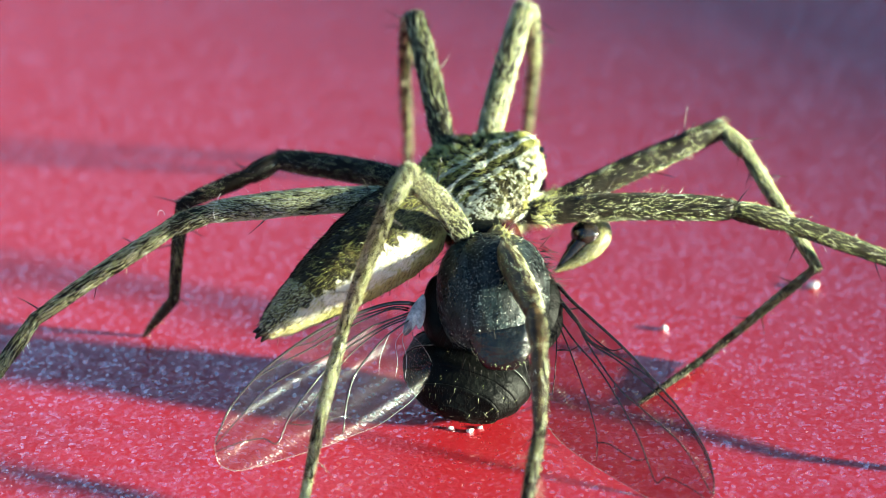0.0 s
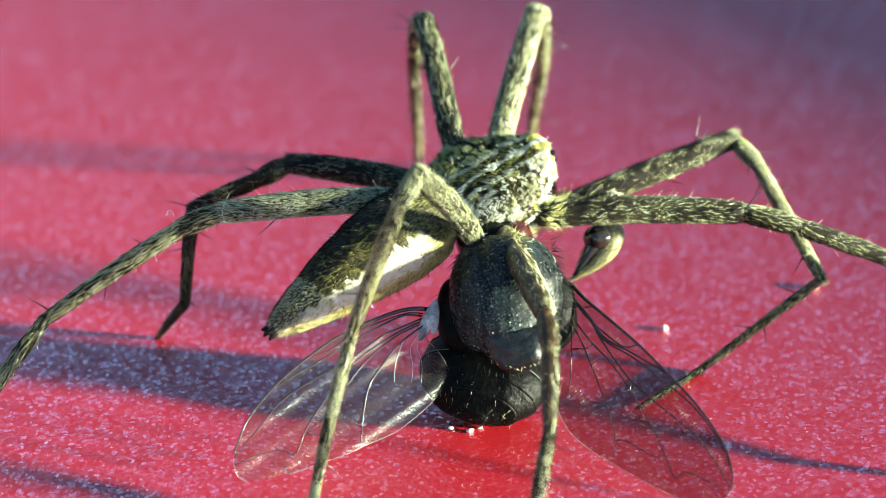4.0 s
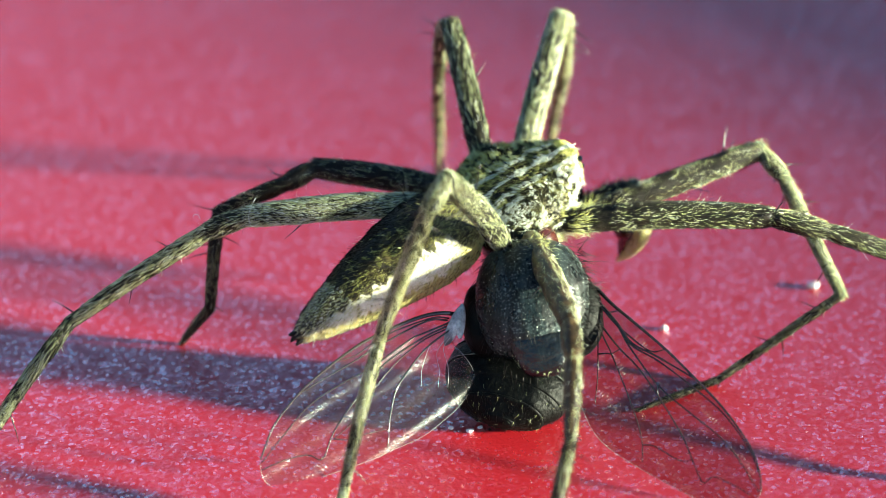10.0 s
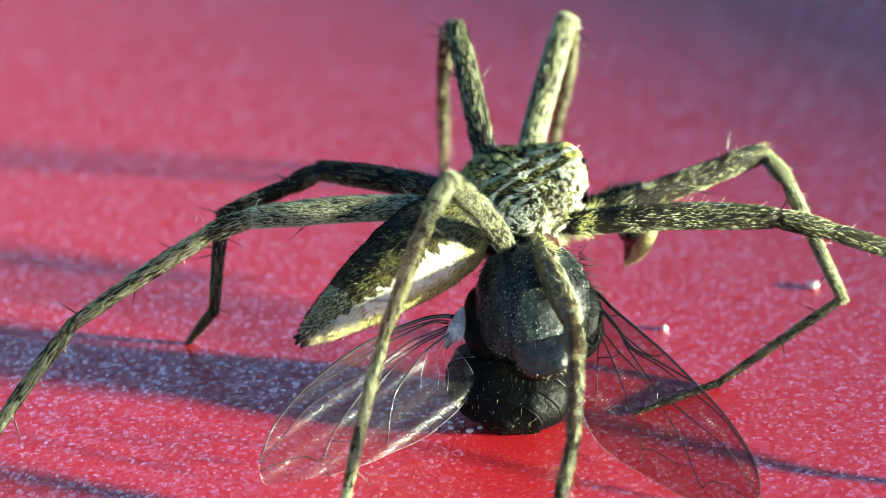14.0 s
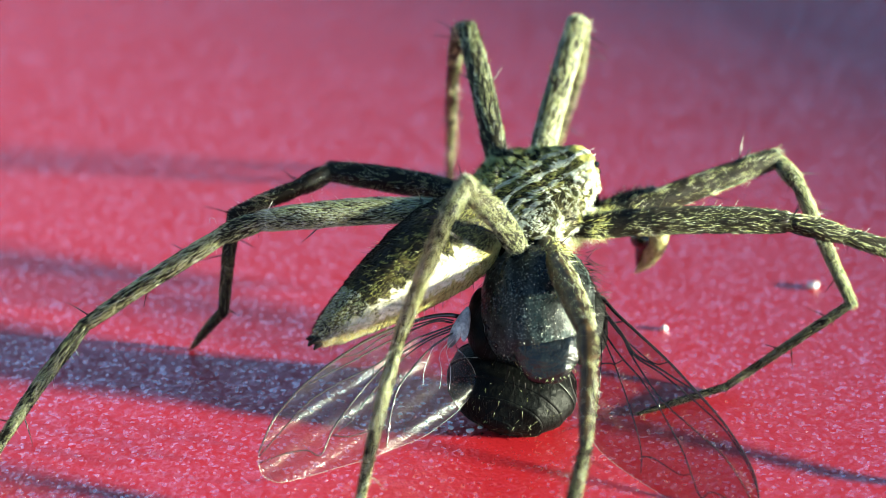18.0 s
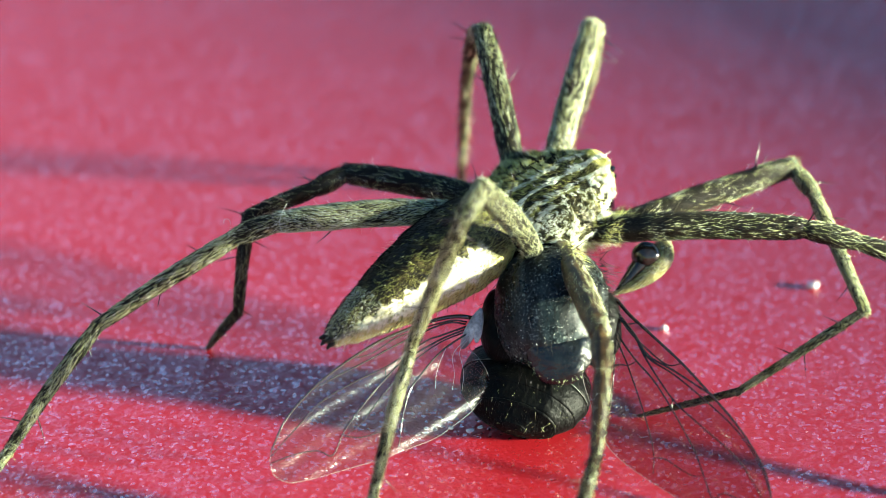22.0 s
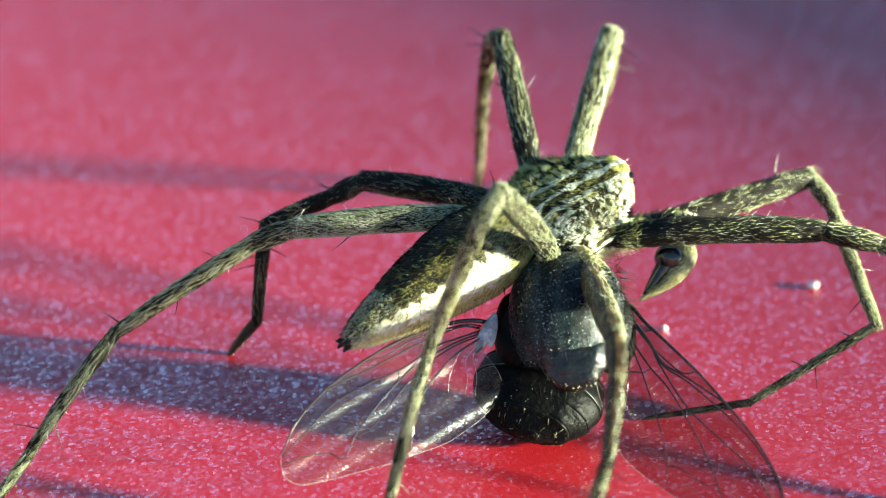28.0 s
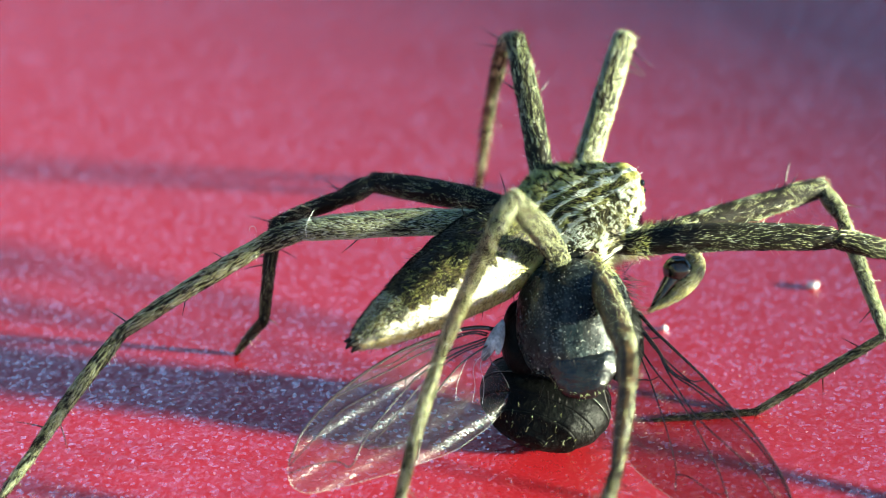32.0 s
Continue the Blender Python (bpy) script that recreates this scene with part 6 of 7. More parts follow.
    walk(LEG_L2, [
        (0, pose(0.000350, 0.003200, 0.006000, 0.00, 0.00, 0.00)), (1, pose(0.000350, 0.003200, 0.006000, -0.75, -0.90, -0.14)),
        (2, pose(0.000350, 0.003200, 0.006000, 0.30, -0.24, 0.28)), (3, pose(0.000350, 0.003200, 0.006000, 0.56, -0.74, 0.20)),
        (3.5, pose(0.000350, 0.003200, 0.006000, 0.70, -1.33, 0.26)), (5.5, pose(0.000350, 0.003200, 0.006000, 1.96, -0.23, 0.65)),
        (6.5, pose(0.000350, 0.003200, 0.006000, 1.14, -0.79, 0.71)), (7.5, pose(0.000350, 0.003200, 0.006000, 1.45, -1.44, 0.85)),
        (8.5, pose(0.000350, 0.003200, 0.006000, 1.59, -0.42, 1.03)), (9.5, pose(0.000350, 0.003200, 0.006000, 1.20, -0.88, 0.86)),
        (10.5, pose(0.000350, 0.003200, 0.006000, 1.19, -0.48, 1.12)), (11.5, pose(0.000350, 0.003200, 0.006000, 0.90, -0.13, 1.00)),
        (12.5, pose(0.000350, 0.003200, 0.006000, 1.71, -0.02, 1.24)), (13.5, pose(0.000350, 0.003200, 0.006000, 1.55, -0.52, 0.99)),
        (14.5, pose(0.000350, 0.003200, 0.006000, 1.64, 0.04, 1.09)), (16.5, pose(0.000350, 0.003200, 0.006000, 2.18, -0.13, 1.45)),
        (17, pose(0.000350, 0.003200, 0.006000, 2.34, -0.26, 1.40)), (18, pose(0.000350, 0.003200, 0.006000, 2.22, -0.37, 1.28)),
        (19, pose(0.000350, 0.003200, 0.006000, 2.42, -0.20, 1.56)), (20, pose(0.000350, 0.003200, 0.006000, 2.22, -0.20, 1.86)),
        (21, pose(0.000350, 0.003200, 0.006000, 2.63, 0.01, 1.86)), (22, pose(0.000350, 0.003200, 0.006000, 2.06, -0.77, 1.79)),
        (23, pose(0.000350, 0.003200, 0.006000, 3.22, -0.24, 2.11)), (24, pose(0.000350, 0.003200, 0.006000, 1.74, -0.57, 2.04)),
        (25, pose(0.000350, 0.003200, 0.006000, 2.70, -0.16, 2.35)), (25.5, pose(0.000350, 0.003200, 0.006000, 1.54, -0.64, 2.31)),
        (27.5, pose(0.000350, 0.003200, 0.006000, 1.70, -1.48, 2.18)), (28.5, pose(0.000350, 0.003200, 0.006000, 2.22, -0.63, 2.55)),
        (29.5, pose(0.000350, 0.003200, 0.006000, 2.71, 0.10, 2.86)), (30.5, pose(0.000350, 0.003200, 0.006000, 2.94, -1.22, 2.45)),
        (31.5, pose(0.000350, 0.003200, 0.006000, 3.31, -0.26, 2.70)), (32, pose(0.000350, 0.003200, 0.006000, 3.44, 0.03, 2.81)),
    ])
    walk(LEG_L3, [
        (0, pose(0.000300, 0.002700, 0.005900, 0.02, -0.02, -0.02)), (1, pose(0.000300, 0.002700, 0.005900, -0.11, -1.15, 0.22)),
        (2, pose(0.000300, 0.002700, 0.005900, -0.28, -0.24, 0.49)), (3, pose(0.000300, 0.002700, 0.005900, -0.26, -0.37, 0.50)),
        (3.5, pose(0.000300, 0.002700, 0.005900, -0.14, -1.26, 0.24)), (5.5, pose(0.000300, 0.002700, 0.005900, 0.15, -0.41, -0.44)),
        (6.5, pose(0.000300, 0.002700, 0.005900, -0.13, -0.64, 0.17)), (7.5, pose(0.000300, 0.002700, 0.005900, -0.22, -0.83, 0.46)),
        (8.5, pose(0.000300, 0.002700, 0.005900, -0.05, -0.56, 0.03)), (9.5, pose(0.000300, 0.002700, 0.005900, -0.03, -1.22, 0.04)),
        (10.5, pose(0.000300, 0.002700, 0.005900, -0.13, -0.90, 0.24)), (11.5, pose(0.000300, 0.002700, 0.005900, -0.06, -0.91, 0.12)),
        (12.5, pose(0.000300, 0.002700, 0.005900, -0.09, -0.33, 0.14)), (13.5, pose(0.000300, 0.002700, 0.005900, 0.32, -1.27, -0.72)),
        (14.5, pose(0.000300, 0.002700, 0.005900, 0.31, -1.02, -0.78)), (16.5, pose(0.000300, 0.002700, 0.005900, -0.10, -0.58, 0.14)),
        (17, pose(0.000300, 0.002700, 0.005900, -0.05, -0.52, 0.17)), (18, pose(0.000300, 0.002700, 0.005900, 0.01, -0.60, 0.21)),
        (19, pose(0.000300, 0.002700, 0.005900, 0.29, -0.73, -0.35)), (20, pose(0.000300, 0.002700, 0.005900, 0.13, -0.78, 0.04)),
        (21, pose(0.000300, 0.002700, 0.005900, 0.30, -0.60, -0.32)), (22, pose(0.000300, 0.002700, 0.005900, 0.47, -1.97, -0.58)),
        (23, pose(0.000300, 0.002700, 0.005900, 0.25, -0.98, -0.24)), (24, pose(0.000300, 0.002700, 0.005900, 0.06, -1.53, 0.24)),
        (25, pose(0.000300, 0.002700, 0.005900, 0.12, -0.83, 0.16)), (25.5, pose(0.000300, 0.002700, 0.005900, 0.28, -2.12, -0.07)),
        (27.5, pose(0.000300, 0.002700, 0.005900, 0.63, -3.36, -0.83)), (28.5, pose(0.000300, 0.002700, 0.005900, 0.54, -2.92, -0.84)),
        (29.5, pose(0.000300, 0.002700, 0.005900, 0.63, -2.56, -1.04)), (30.5, pose(0.000300, 0.002700, 0.005900, 1.01, -4.06, -1.76)),
        (31.5, pose(0.000300, 0.002700, 0.005900, 1.22, -4.04, -2.43)), (32, pose(0.000300, 0.002700, 0.005900, 1.25, -4.07, -2.48)),
    ])
    walk(LEG_L4, [
        (0, pose(-0.000300, 0.002000, 0.006000, 0.00, 0.00, 0.00)), (1, pose(-0.000300, 0.002000, 0.006000, -0.45, -0.70, -0.08)),
        (2, pose(-0.000300, 0.002000, 0.006000, -0.19, -0.36, -0.18)), (3, pose(-0.000300, 0.002000, 0.006000, -0.64, -0.94, -0.60)),
        (3.5, pose(-0.000300, 0.002000, 0.006000, -0.63, -1.26, -0.61)), (5.5, pose(-0.000300, 0.002000, 0.006000, 0.02, -0.80, -1.14)),
        (6.5, pose(-0.000300, 0.002000, 0.006000, -0.31, -1.07, -0.89)), (7.5, pose(-0.000300, 0.002000, 0.006000, -0.12, -1.16, -0.82)),
        (8.5, pose(-0.000300, 0.002000, 0.006000, -0.08, -0.91, -1.11)), (9.5, pose(-0.000300, 0.002000, 0.006000, -0.21, -1.41, -1.32)),
        (10.5, pose(-0.000300, 0.002000, 0.006000, 0.15, -1.08, -1.12)), (11.5, pose(-0.000300, 0.002000, 0.006000, 0.28, -0.90, -1.17)),
        (12.5, pose(-0.000300, 0.002000, 0.006000, 0.37, -0.53, -1.11)), (13.5, pose(-0.000300, 0.002000, 0.006000, 0.06, -1.07, -1.42)),
        (14.5, pose(-0.000300, 0.002000, 0.006000, 0.22, -0.87, -1.38)), (16.5, pose(-0.000300, 0.002000, 0.006000, 0.40, -1.19, -1.64)),
        (17, pose(-0.000300, 0.002000, 0.006000, 0.54, -1.26, -1.58)), (18, pose(-0.000300, 0.002000, 0.006000, 0.85, -1.08, -1.40)),
        (19, pose(-0.000300, 0.002000, 0.006000, 0.61, -1.28, -1.59)), (20, pose(-0.000300, 0.002000, 0.006000, 1.02, -1.13, -1.20)),
        (21, pose(-0.000300, 0.002000, 0.006000, 1.07, -0.92, -1.21)), (22, pose(-0.000300, 0.002000, 0.006000, 1.24, -1.83, -1.38)),
        (23, pose(-0.000300, 0.002000, 0.006000, 0.98, -1.77, -1.86)), (24, pose(-0.000300, 0.002000, 0.006000, 0.87, -1.85, -1.34)),
        (25, pose(-0.000300, 0.002000, 0.006000, 1.12, -1.65, -1.50)), (25.5, pose(-0.000300, 0.002000, 0.006000, 0.75, -2.32, -1.47)),
        (27.5, pose(-0.000300, 0.002000, 0.006000, 1.04, -2.69, -1.20)), (28.5, pose(-0.000300, 0.002000, 0.006000, 1.13, -2.75, -1.63)),
        (29.5, pose(-0.000300, 0.002000, 0.006000, 1.58, -2.11, -1.25)), (30.5, pose(-0.000300, 0.002000, 0.006000, 1.46, -3.35, -1.82)),
        (31.5, pose(-0.000300, 0.002000, 0.006000, 1.63, -3.37, -2.16)), (32, pose(-0.000300, 0.002000, 0.006000, 1.56, -3.46, -2.07)),
    ])
    walk(LEG_R1, [
        (0, pose(0.003350, 0.002300, 0.005250, 0.28, 0.05, -0.01)), (0.5, pose(0.003350, 0.002300, 0.005250, -0.06, -0.06, 0.14)),
        (1, pose(0.003350, 0.002300, 0.005250, -0.02, 0.41, -0.08)), (1.5, pose(0.003350, 0.002300, 0.005250, -0.79, 0.74, 0.11)),
        (2, pose(0.003350, 0.002300, 0.005250, -1.07, 0.35, 0.10)), (2.5, pose(0.003350, 0.002300, 0.005250, -1.05, 0.44, 0.08)),
        (3, pose(0.003350, 0.002300, 0.005250, -0.16, 0.69, -0.07)), (3.5, pose(0.003350, 0.002300, 0.005250, -0.93, 1.54, 0.01)),
        (5.5, pose(0.003350, 0.002300, 0.005250, -3.22, 0.96, 0.37)), (6, pose(0.003350, 0.002300, 0.005250, -2.57, 1.14, 0.04)),
        (6.5, pose(0.003350, 0.002300, 0.005250, -4.13, 1.09, 0.37)), (7, pose(0.003350, 0.002300, 0.005250, -5.11, 1.27, 0.37)),
        (7.5, pose(0.003350, 0.002300, 0.005250, -5.69, 1.34, 0.27)), (8, pose(0.003350, 0.002300, 0.005250, -4.64, 1.86, 0.13)),
        (8.5, pose(0.003350, 0.002300, 0.005250, -6.03, 1.79, 0.53)), (9, pose(0.003350, 0.002300, 0.005250, -6.08, 1.26, 0.44)),
        (9.5, pose(0.003350, 0.002300, 0.005250, -5.02, 1.82, 0.19)), (10, pose(0.003350, 0.002300, 0.005250, -5.88, 2.12, 0.29)),
        (10.5, pose(0.003350, 0.002300, 0.005250, -5.87, 2.18, 0.28)), (11, pose(0.003350, 0.002300, 0.005250, -7.08, 1.87, 0.55)),
        (11.5, pose(0.003350, 0.002300, 0.005250, -5.90, 2.00, 0.11)), (12, pose(0.003350, 0.002300, 0.005250, -5.90, 2.25, 0.25)),
        (12.5, pose(0.003350, 0.002300, 0.005250, -5.92, 2.42, 0.29)), (13, pose(0.003350, 0.002300, 0.005250, -5.83, 2.28, 0.22)),
        (13.5, pose(0.003350, 0.002300, 0.005250, -5.96, 2.35, 0.26)), (14, pose(0.003350, 0.002300, 0.005250, -7.45, 2.11, 0.59)),
        (14.5, pose(0.003350, 0.002300, 0.005250, -6.32, 2.10, 0.21)), (16.5, pose(0.003350, 0.002300, 0.005250, -7.26, 2.48, 0.28)),
        (17, pose(0.003350, 0.002300, 0.005250, -7.00, 2.38, 0.28)), (17.5, pose(0.003350, 0.002300, 0.005250, -6.16, 2.09, 0.19)),
        (18, pose(0.003350, 0.002300, 0.005250, -6.44, 2.25, 0.29)), (18.5, pose(0.003350, 0.002300, 0.005250, -4.76, 2.68, -0.05)),
        (19, pose(0.003350, 0.002300, 0.005250, -7.07, 2.50, 0.42)), (19.5, pose(0.003350, 0.002300, 0.005250, -7.95, 2.23, 0.27)),
        (20, pose(0.003350, 0.002300, 0.005250, -8.65, 2.12, 0.45)), (20.5, pose(0.003350, 0.002300, 0.005250, -7.55, 1.97, 0.21)),
        (21, pose(0.003350, 0.002300, 0.005250, -8.32, 1.84, 0.52)), (21.5, pose(0.003350, 0.002300, 0.005250, -7.57, 2.09, 0.15)),
        (22, pose(0.003350, 0.002300, 0.005250, -6.96, 2.35, 0.13)), (22.5, pose(0.003350, 0.002300, 0.005250, -8.36, 2.29, 0.50)),
        (23, pose(0.003350, 0.002300, 0.005250, -7.59, 2.41, 0.20)), (23.5, pose(0.003350, 0.002300, 0.005250, -6.79, 2.31, 0.11)),
        (24, pose(0.003350, 0.002300, 0.005250, -8.37, 2.05, 0.45)), (24.5, pose(0.003350, 0.002300, 0.005250, -7.60, 2.46, 0.18)),
        (25, pose(0.003350, 0.002300, 0.005250, -8.49, 2.63, 0.49)), (25.5, pose(0.003350, 0.002300, 0.005250, -9.66, 2.38, 0.44)),
        (27.5, pose(0.003350, 0.002300, 0.005250, -7.70, 2.43, -0.02)), (28, pose(0.003350, 0.002300, 0.005250, -9.17, 2.87, 0.60)),
        (28.5, pose(0.003350, 0.002300, 0.005250, -8.76, 3.04, 0.35)), (29, pose(0.003350, 0.002300, 0.005250, -10.14, 2.54, 0.64)),
        (29.5, pose(0.003350, 0.002300, 0.005250, -9.89, 2.33, 0.33)), (30, pose(0.003350, 0.002300, 0.005250, -9.34, 2.46, 0.22)),
        (30.5, pose(0.003350, 0.002300, 0.005250, -6.89, 2.24, 0.05)), (31, pose(0.003350, 0.002300, 0.005250, -7.44, 2.85, 0.26)),
        (31.5, pose(0.003350, 0.002300, 0.005250, -7.84, 2.43, 0.51)), (32, pose(0.003350, 0.002300, 0.005250, -8.00, 2.43, 0.26)),
    ])
    walk(LEG_R2, [
        (0, pose(0.002500, 0.001400, 0.005700, 0.00, 0.00, 0.00)), (1, pose(0.002500, 0.001400, 0.005700, -0.98, -0.01, -0.86)),
        (2, pose(0.002500, 0.001400, 0.005700, 0.73, -0.30, 0.10)), (3, pose(0.002500, 0.001400, 0.005700, 0.78, -0.26, -0.39)),
        (3.5, pose(0.002500, 0.001400, 0.005700, 0.35, -0.47, -0.54)), (5.5, pose(0.002500, 0.001400, 0.005700, 2.25, -1.13, -0.12)),
        (6.5, pose(0.002500, 0.001400, 0.005700, 2.58, -1.58, -0.76)), (7.5, pose(0.002500, 0.001400, 0.005700, 3.65, -2.42, -2.13)),
        (8.5, pose(0.002500, 0.001400, 0.005700, 3.68, -2.07, -1.38)), (9.5, pose(0.002500, 0.001400, 0.005700, 3.69, -2.52, -1.59)),
        (10.5, pose(0.002500, 0.001400, 0.005700, 3.98, -2.48, -1.74)), (11.5, pose(0.002500, 0.001400, 0.005700, 3.98, -2.88, -1.37)),
        (12.5, pose(0.002500, 0.001400, 0.005700, 4.40, -2.30, -1.73)), (13.5, pose(0.002500, 0.001400, 0.005700, 4.24, -2.77, -1.98)),
        (14.5, pose(0.002500, 0.001400, 0.005700, 4.90, -3.03, -1.87)), (16.5, pose(0.002500, 0.001400, 0.005700, 5.75, -3.44, -2.81)),
        (17, pose(0.002500, 0.001400, 0.005700, 5.49, -3.42, -2.60)), (18, pose(0.002500, 0.001400, 0.005700, 5.53, -3.68, -2.48)),
        (19, pose(0.002500, 0.001400, 0.005700, 5.44, -3.59, -2.58)), (20, pose(0.002500, 0.001400, 0.005700, 6.26, -4.38, -3.30)),
        (21, pose(0.002500, 0.001400, 0.005700, 6.95, -4.54, -3.24)), (22, pose(0.002500, 0.001400, 0.005700, 6.92, -5.38, -4.55)),
        (23, pose(0.002500, 0.001400, 0.005700, 7.73, -5.08, -4.32)), (24, pose(0.002500, 0.001400, 0.005700, 6.75, -5.51, -3.69)),
        (25, pose(0.002500, 0.001400, 0.005700, 8.02, -5.69, -4.33)), (25.5, pose(0.002500, 0.001400, 0.005700, 7.79, -6.43, -4.95)),
        (27.5, pose(0.002500, 0.001400, 0.005700, 7.65, -7.02, -4.95)), (28.5, pose(0.002500, 0.001400, 0.005700, 8.78, -7.38, -4.93)),
        (29.5, pose(0.002500, 0.001400, 0.005700, 9.52, -7.55, -4.13)), (30.5, pose(0.002500, 0.001400, 0.005700, 8.79, -7.78, -4.42)),
        (31.5, pose(0.002500, 0.001400, 0.005700, 9.67, -8.25, -4.53)), (32, pose(0.002500, 0.001400, 0.005700, 9.95, -8.53, -4.58)),
    ])
    walk(LEG_R3, [
        (0, pose(0.001700, 0.000600, 0.005700, 0.00, 0.00, 0.00)), (1, pose(0.001700, 0.000600, 0.005700, 0.01, 1.35, 0.29)),
        (2, pose(0.001700, 0.000600, 0.005700, 0.30, 0.88, 0.22)), (3, pose(0.001700, 0.000600, 0.005700, 0.69, 1.08, 0.22)),
        (3.5, pose(0.001700, 0.000600, 0.005700, 0.62, 0.88, 0.45)), (5.5, pose(0.001700, 0.000600, 0.005700, 0.79, 0.18, -0.52)),
        (6.5, pose(0.001700, 0.000600, 0.005700, 0.77, 0.49, -0.36)), (7.5, pose(0.001700, 0.000600, 0.005700, 1.14, 1.63, -0.74)),
        (8.5, pose(0.001700, 0.000600, 0.005700, 1.05, 1.42, -0.59)), (9.5, pose(0.001700, 0.000600, 0.005700, 0.97, 1.31, -0.79)),
        (10.5, pose(0.001700, 0.000600, 0.005700, 1.05, 1.48, -1.07)), (11.5, pose(0.001700, 0.000600, 0.005700, 0.42, 1.38, -1.17)),
        (12.5, pose(0.001700, 0.000600, 0.005700, 1.13, 1.42, -1.01)), (13.5, pose(0.001700, 0.000600, 0.005700, 1.00, 1.56, -0.99)),
        (14.5, pose(0.001700, 0.000600, 0.005700, 0.79, 0.96, -1.30)), (16.5, pose(0.001700, 0.000600, 0.005700, 1.43, 1.57, -1.39)),
        (17, pose(0.001700, 0.000600, 0.005700, 1.39, 1.75, -1.44)), (18, pose(0.001700, 0.000600, 0.005700, 1.28, 1.38, -1.56)),
        (19, pose(0.001700, 0.000600, 0.005700, 1.40, 1.87, -1.72)), (20, pose(0.001700, 0.000600, 0.005700, 1.19, 2.05, -1.60)),
        (21, pose(0.001700, 0.000600, 0.005700, 1.21, 1.68, -1.55)), (22, pose(0.001700, 0.000600, 0.005700, 1.57, 2.60, -1.67)),
        (23, pose(0.001700, 0.000600, 0.005700, 1.99, 2.23, -1.88)), (24, pose(0.001700, 0.000600, 0.005700, 0.93, 2.26, -1.83)),
        (25, pose(0.001700, 0.000600, 0.005700, 1.63, 2.88, -2.46)), (25.5, pose(0.001700, 0.000600, 0.005700, 1.04, 3.03, -2.16)),
        (27.5, pose(0.001700, 0.000600, 0.005700, 1.13, 3.33, -2.28)), (28.5, pose(0.001700, 0.000600, 0.005700, 1.67, 3.75, -2.42)),
        (29.5, pose(0.001700, 0.000600, 0.005700, 1.38, 2.85, -2.40)), (30.5, pose(0.001700, 0.000600, 0.005700, 2.28, 4.00, -1.75)),
        (31.5, pose(0.001700, 0.000600, 0.005700, 2.22, 4.07, -2.38)), (32, pose(0.001700, 0.000600, 0.005700, 2.18, 3.77, -2.37)),
    ])
    walk(LEG_R4, [
        (0, pose(0.001000, -0.000500, 0.005500, 0.00, 0.00, 0.00)), (1, pose(0.001000, -0.000500, 0.005500, 0.04, -0.02, -0.00)),
        (2, pose(0.001000, -0.000500, 0.005500, 0.29, -0.16, -0.00)), (3, pose(0.001000, -0.000500, 0.005500, 0.55, -0.30, -0.00)),
        (3.5, pose(0.001000, -0.000500, 0.005500, 0.65, -0.36, -0.00)), (5.5, pose(0.001000, -0.000500, 0.005500, 1.00, -0.55, -0.01)),
        (6.5, pose(0.001000, -0.000500, 0.005500, 0.79, -0.44, -0.00)), (7.5, pose(0.001000, -0.000500, 0.005500, 0.98, -0.54, -0.00)),
        (8.5, pose(0.001000, -0.000500, 0.005500, 0.96, -0.53, -0.00)), (9.5, pose(0.001000, -0.000500, 0.005500, 1.09, -0.61, -0.00)),
        (10.5, pose(0.001000, -0.000500, 0.005500, 1.04, -0.58, -0.00)), (11.5, pose(0.001000, -0.000500, 0.005500, 0.75, -0.42, 0.00)),
        (12.5, pose(0.001000, -0.000500, 0.005500, 0.91, -0.50, -0.00)), (13.5, pose(0.001000, -0.000500, 0.005500, 1.07, -0.60, -0.00)),
        (14.5, pose(0.001000, -0.000500, 0.005500, 1.05, -0.58, -0.01)), (16.5, pose(0.001000, -0.000500, 0.005500, 1.44, -0.80, -0.01)),
        (17, pose(0.001000, -0.000500, 0.005500, 1.51, -0.84, -0.01)), (18, pose(0.001000, -0.000500, 0.005500, 1.43, -0.80, -0.00)),
        (19, pose(0.001000, -0.000500, 0.005500, 1.54, -0.86, -0.00)), (20, pose(0.001000, -0.000500, 0.005500, 1.50, -0.84, 0.00)),
        (21, pose(0.001000, -0.000500, 0.005500, 1.49, -0.83, 0.00)), (22, pose(0.001000, -0.000500, 0.005500, 1.86, -1.05, 0.01)),
        (23, pose(0.001000, -0.000500, 0.005500, 2.15, -1.20, 0.00)), (24, pose(0.001000, -0.000500, 0.005500, 1.58, -0.89, 0.02)),
        (25, pose(0.001000, -0.000500, 0.005500, 1.97, -1.11, 0.01)), (25.5, pose(0.001000, -0.000500, 0.005500, 1.69, -0.95, 0.02)),
        (27.5, pose(0.001000, -0.000500, 0.005500, 1.90, -1.08, 0.04)), (28.5, pose(0.001000, -0.000500, 0.005500, 2.24, -1.28, 0.05)),
        (29.5, pose(0.001000, -0.000500, 0.005500, 2.21, -1.26, 0.04)), (30.5, pose(0.001000, -0.000500, 0.005500, 2.83, -1.63, 0.07)),
        (31.5, pose(0.001000, -0.000500, 0.005500, 2.95, -1.70, 0.07)), (32, pose(0.001000, -0.000500, 0.005500, 3.03, -1.74, 0.08)),
    ])
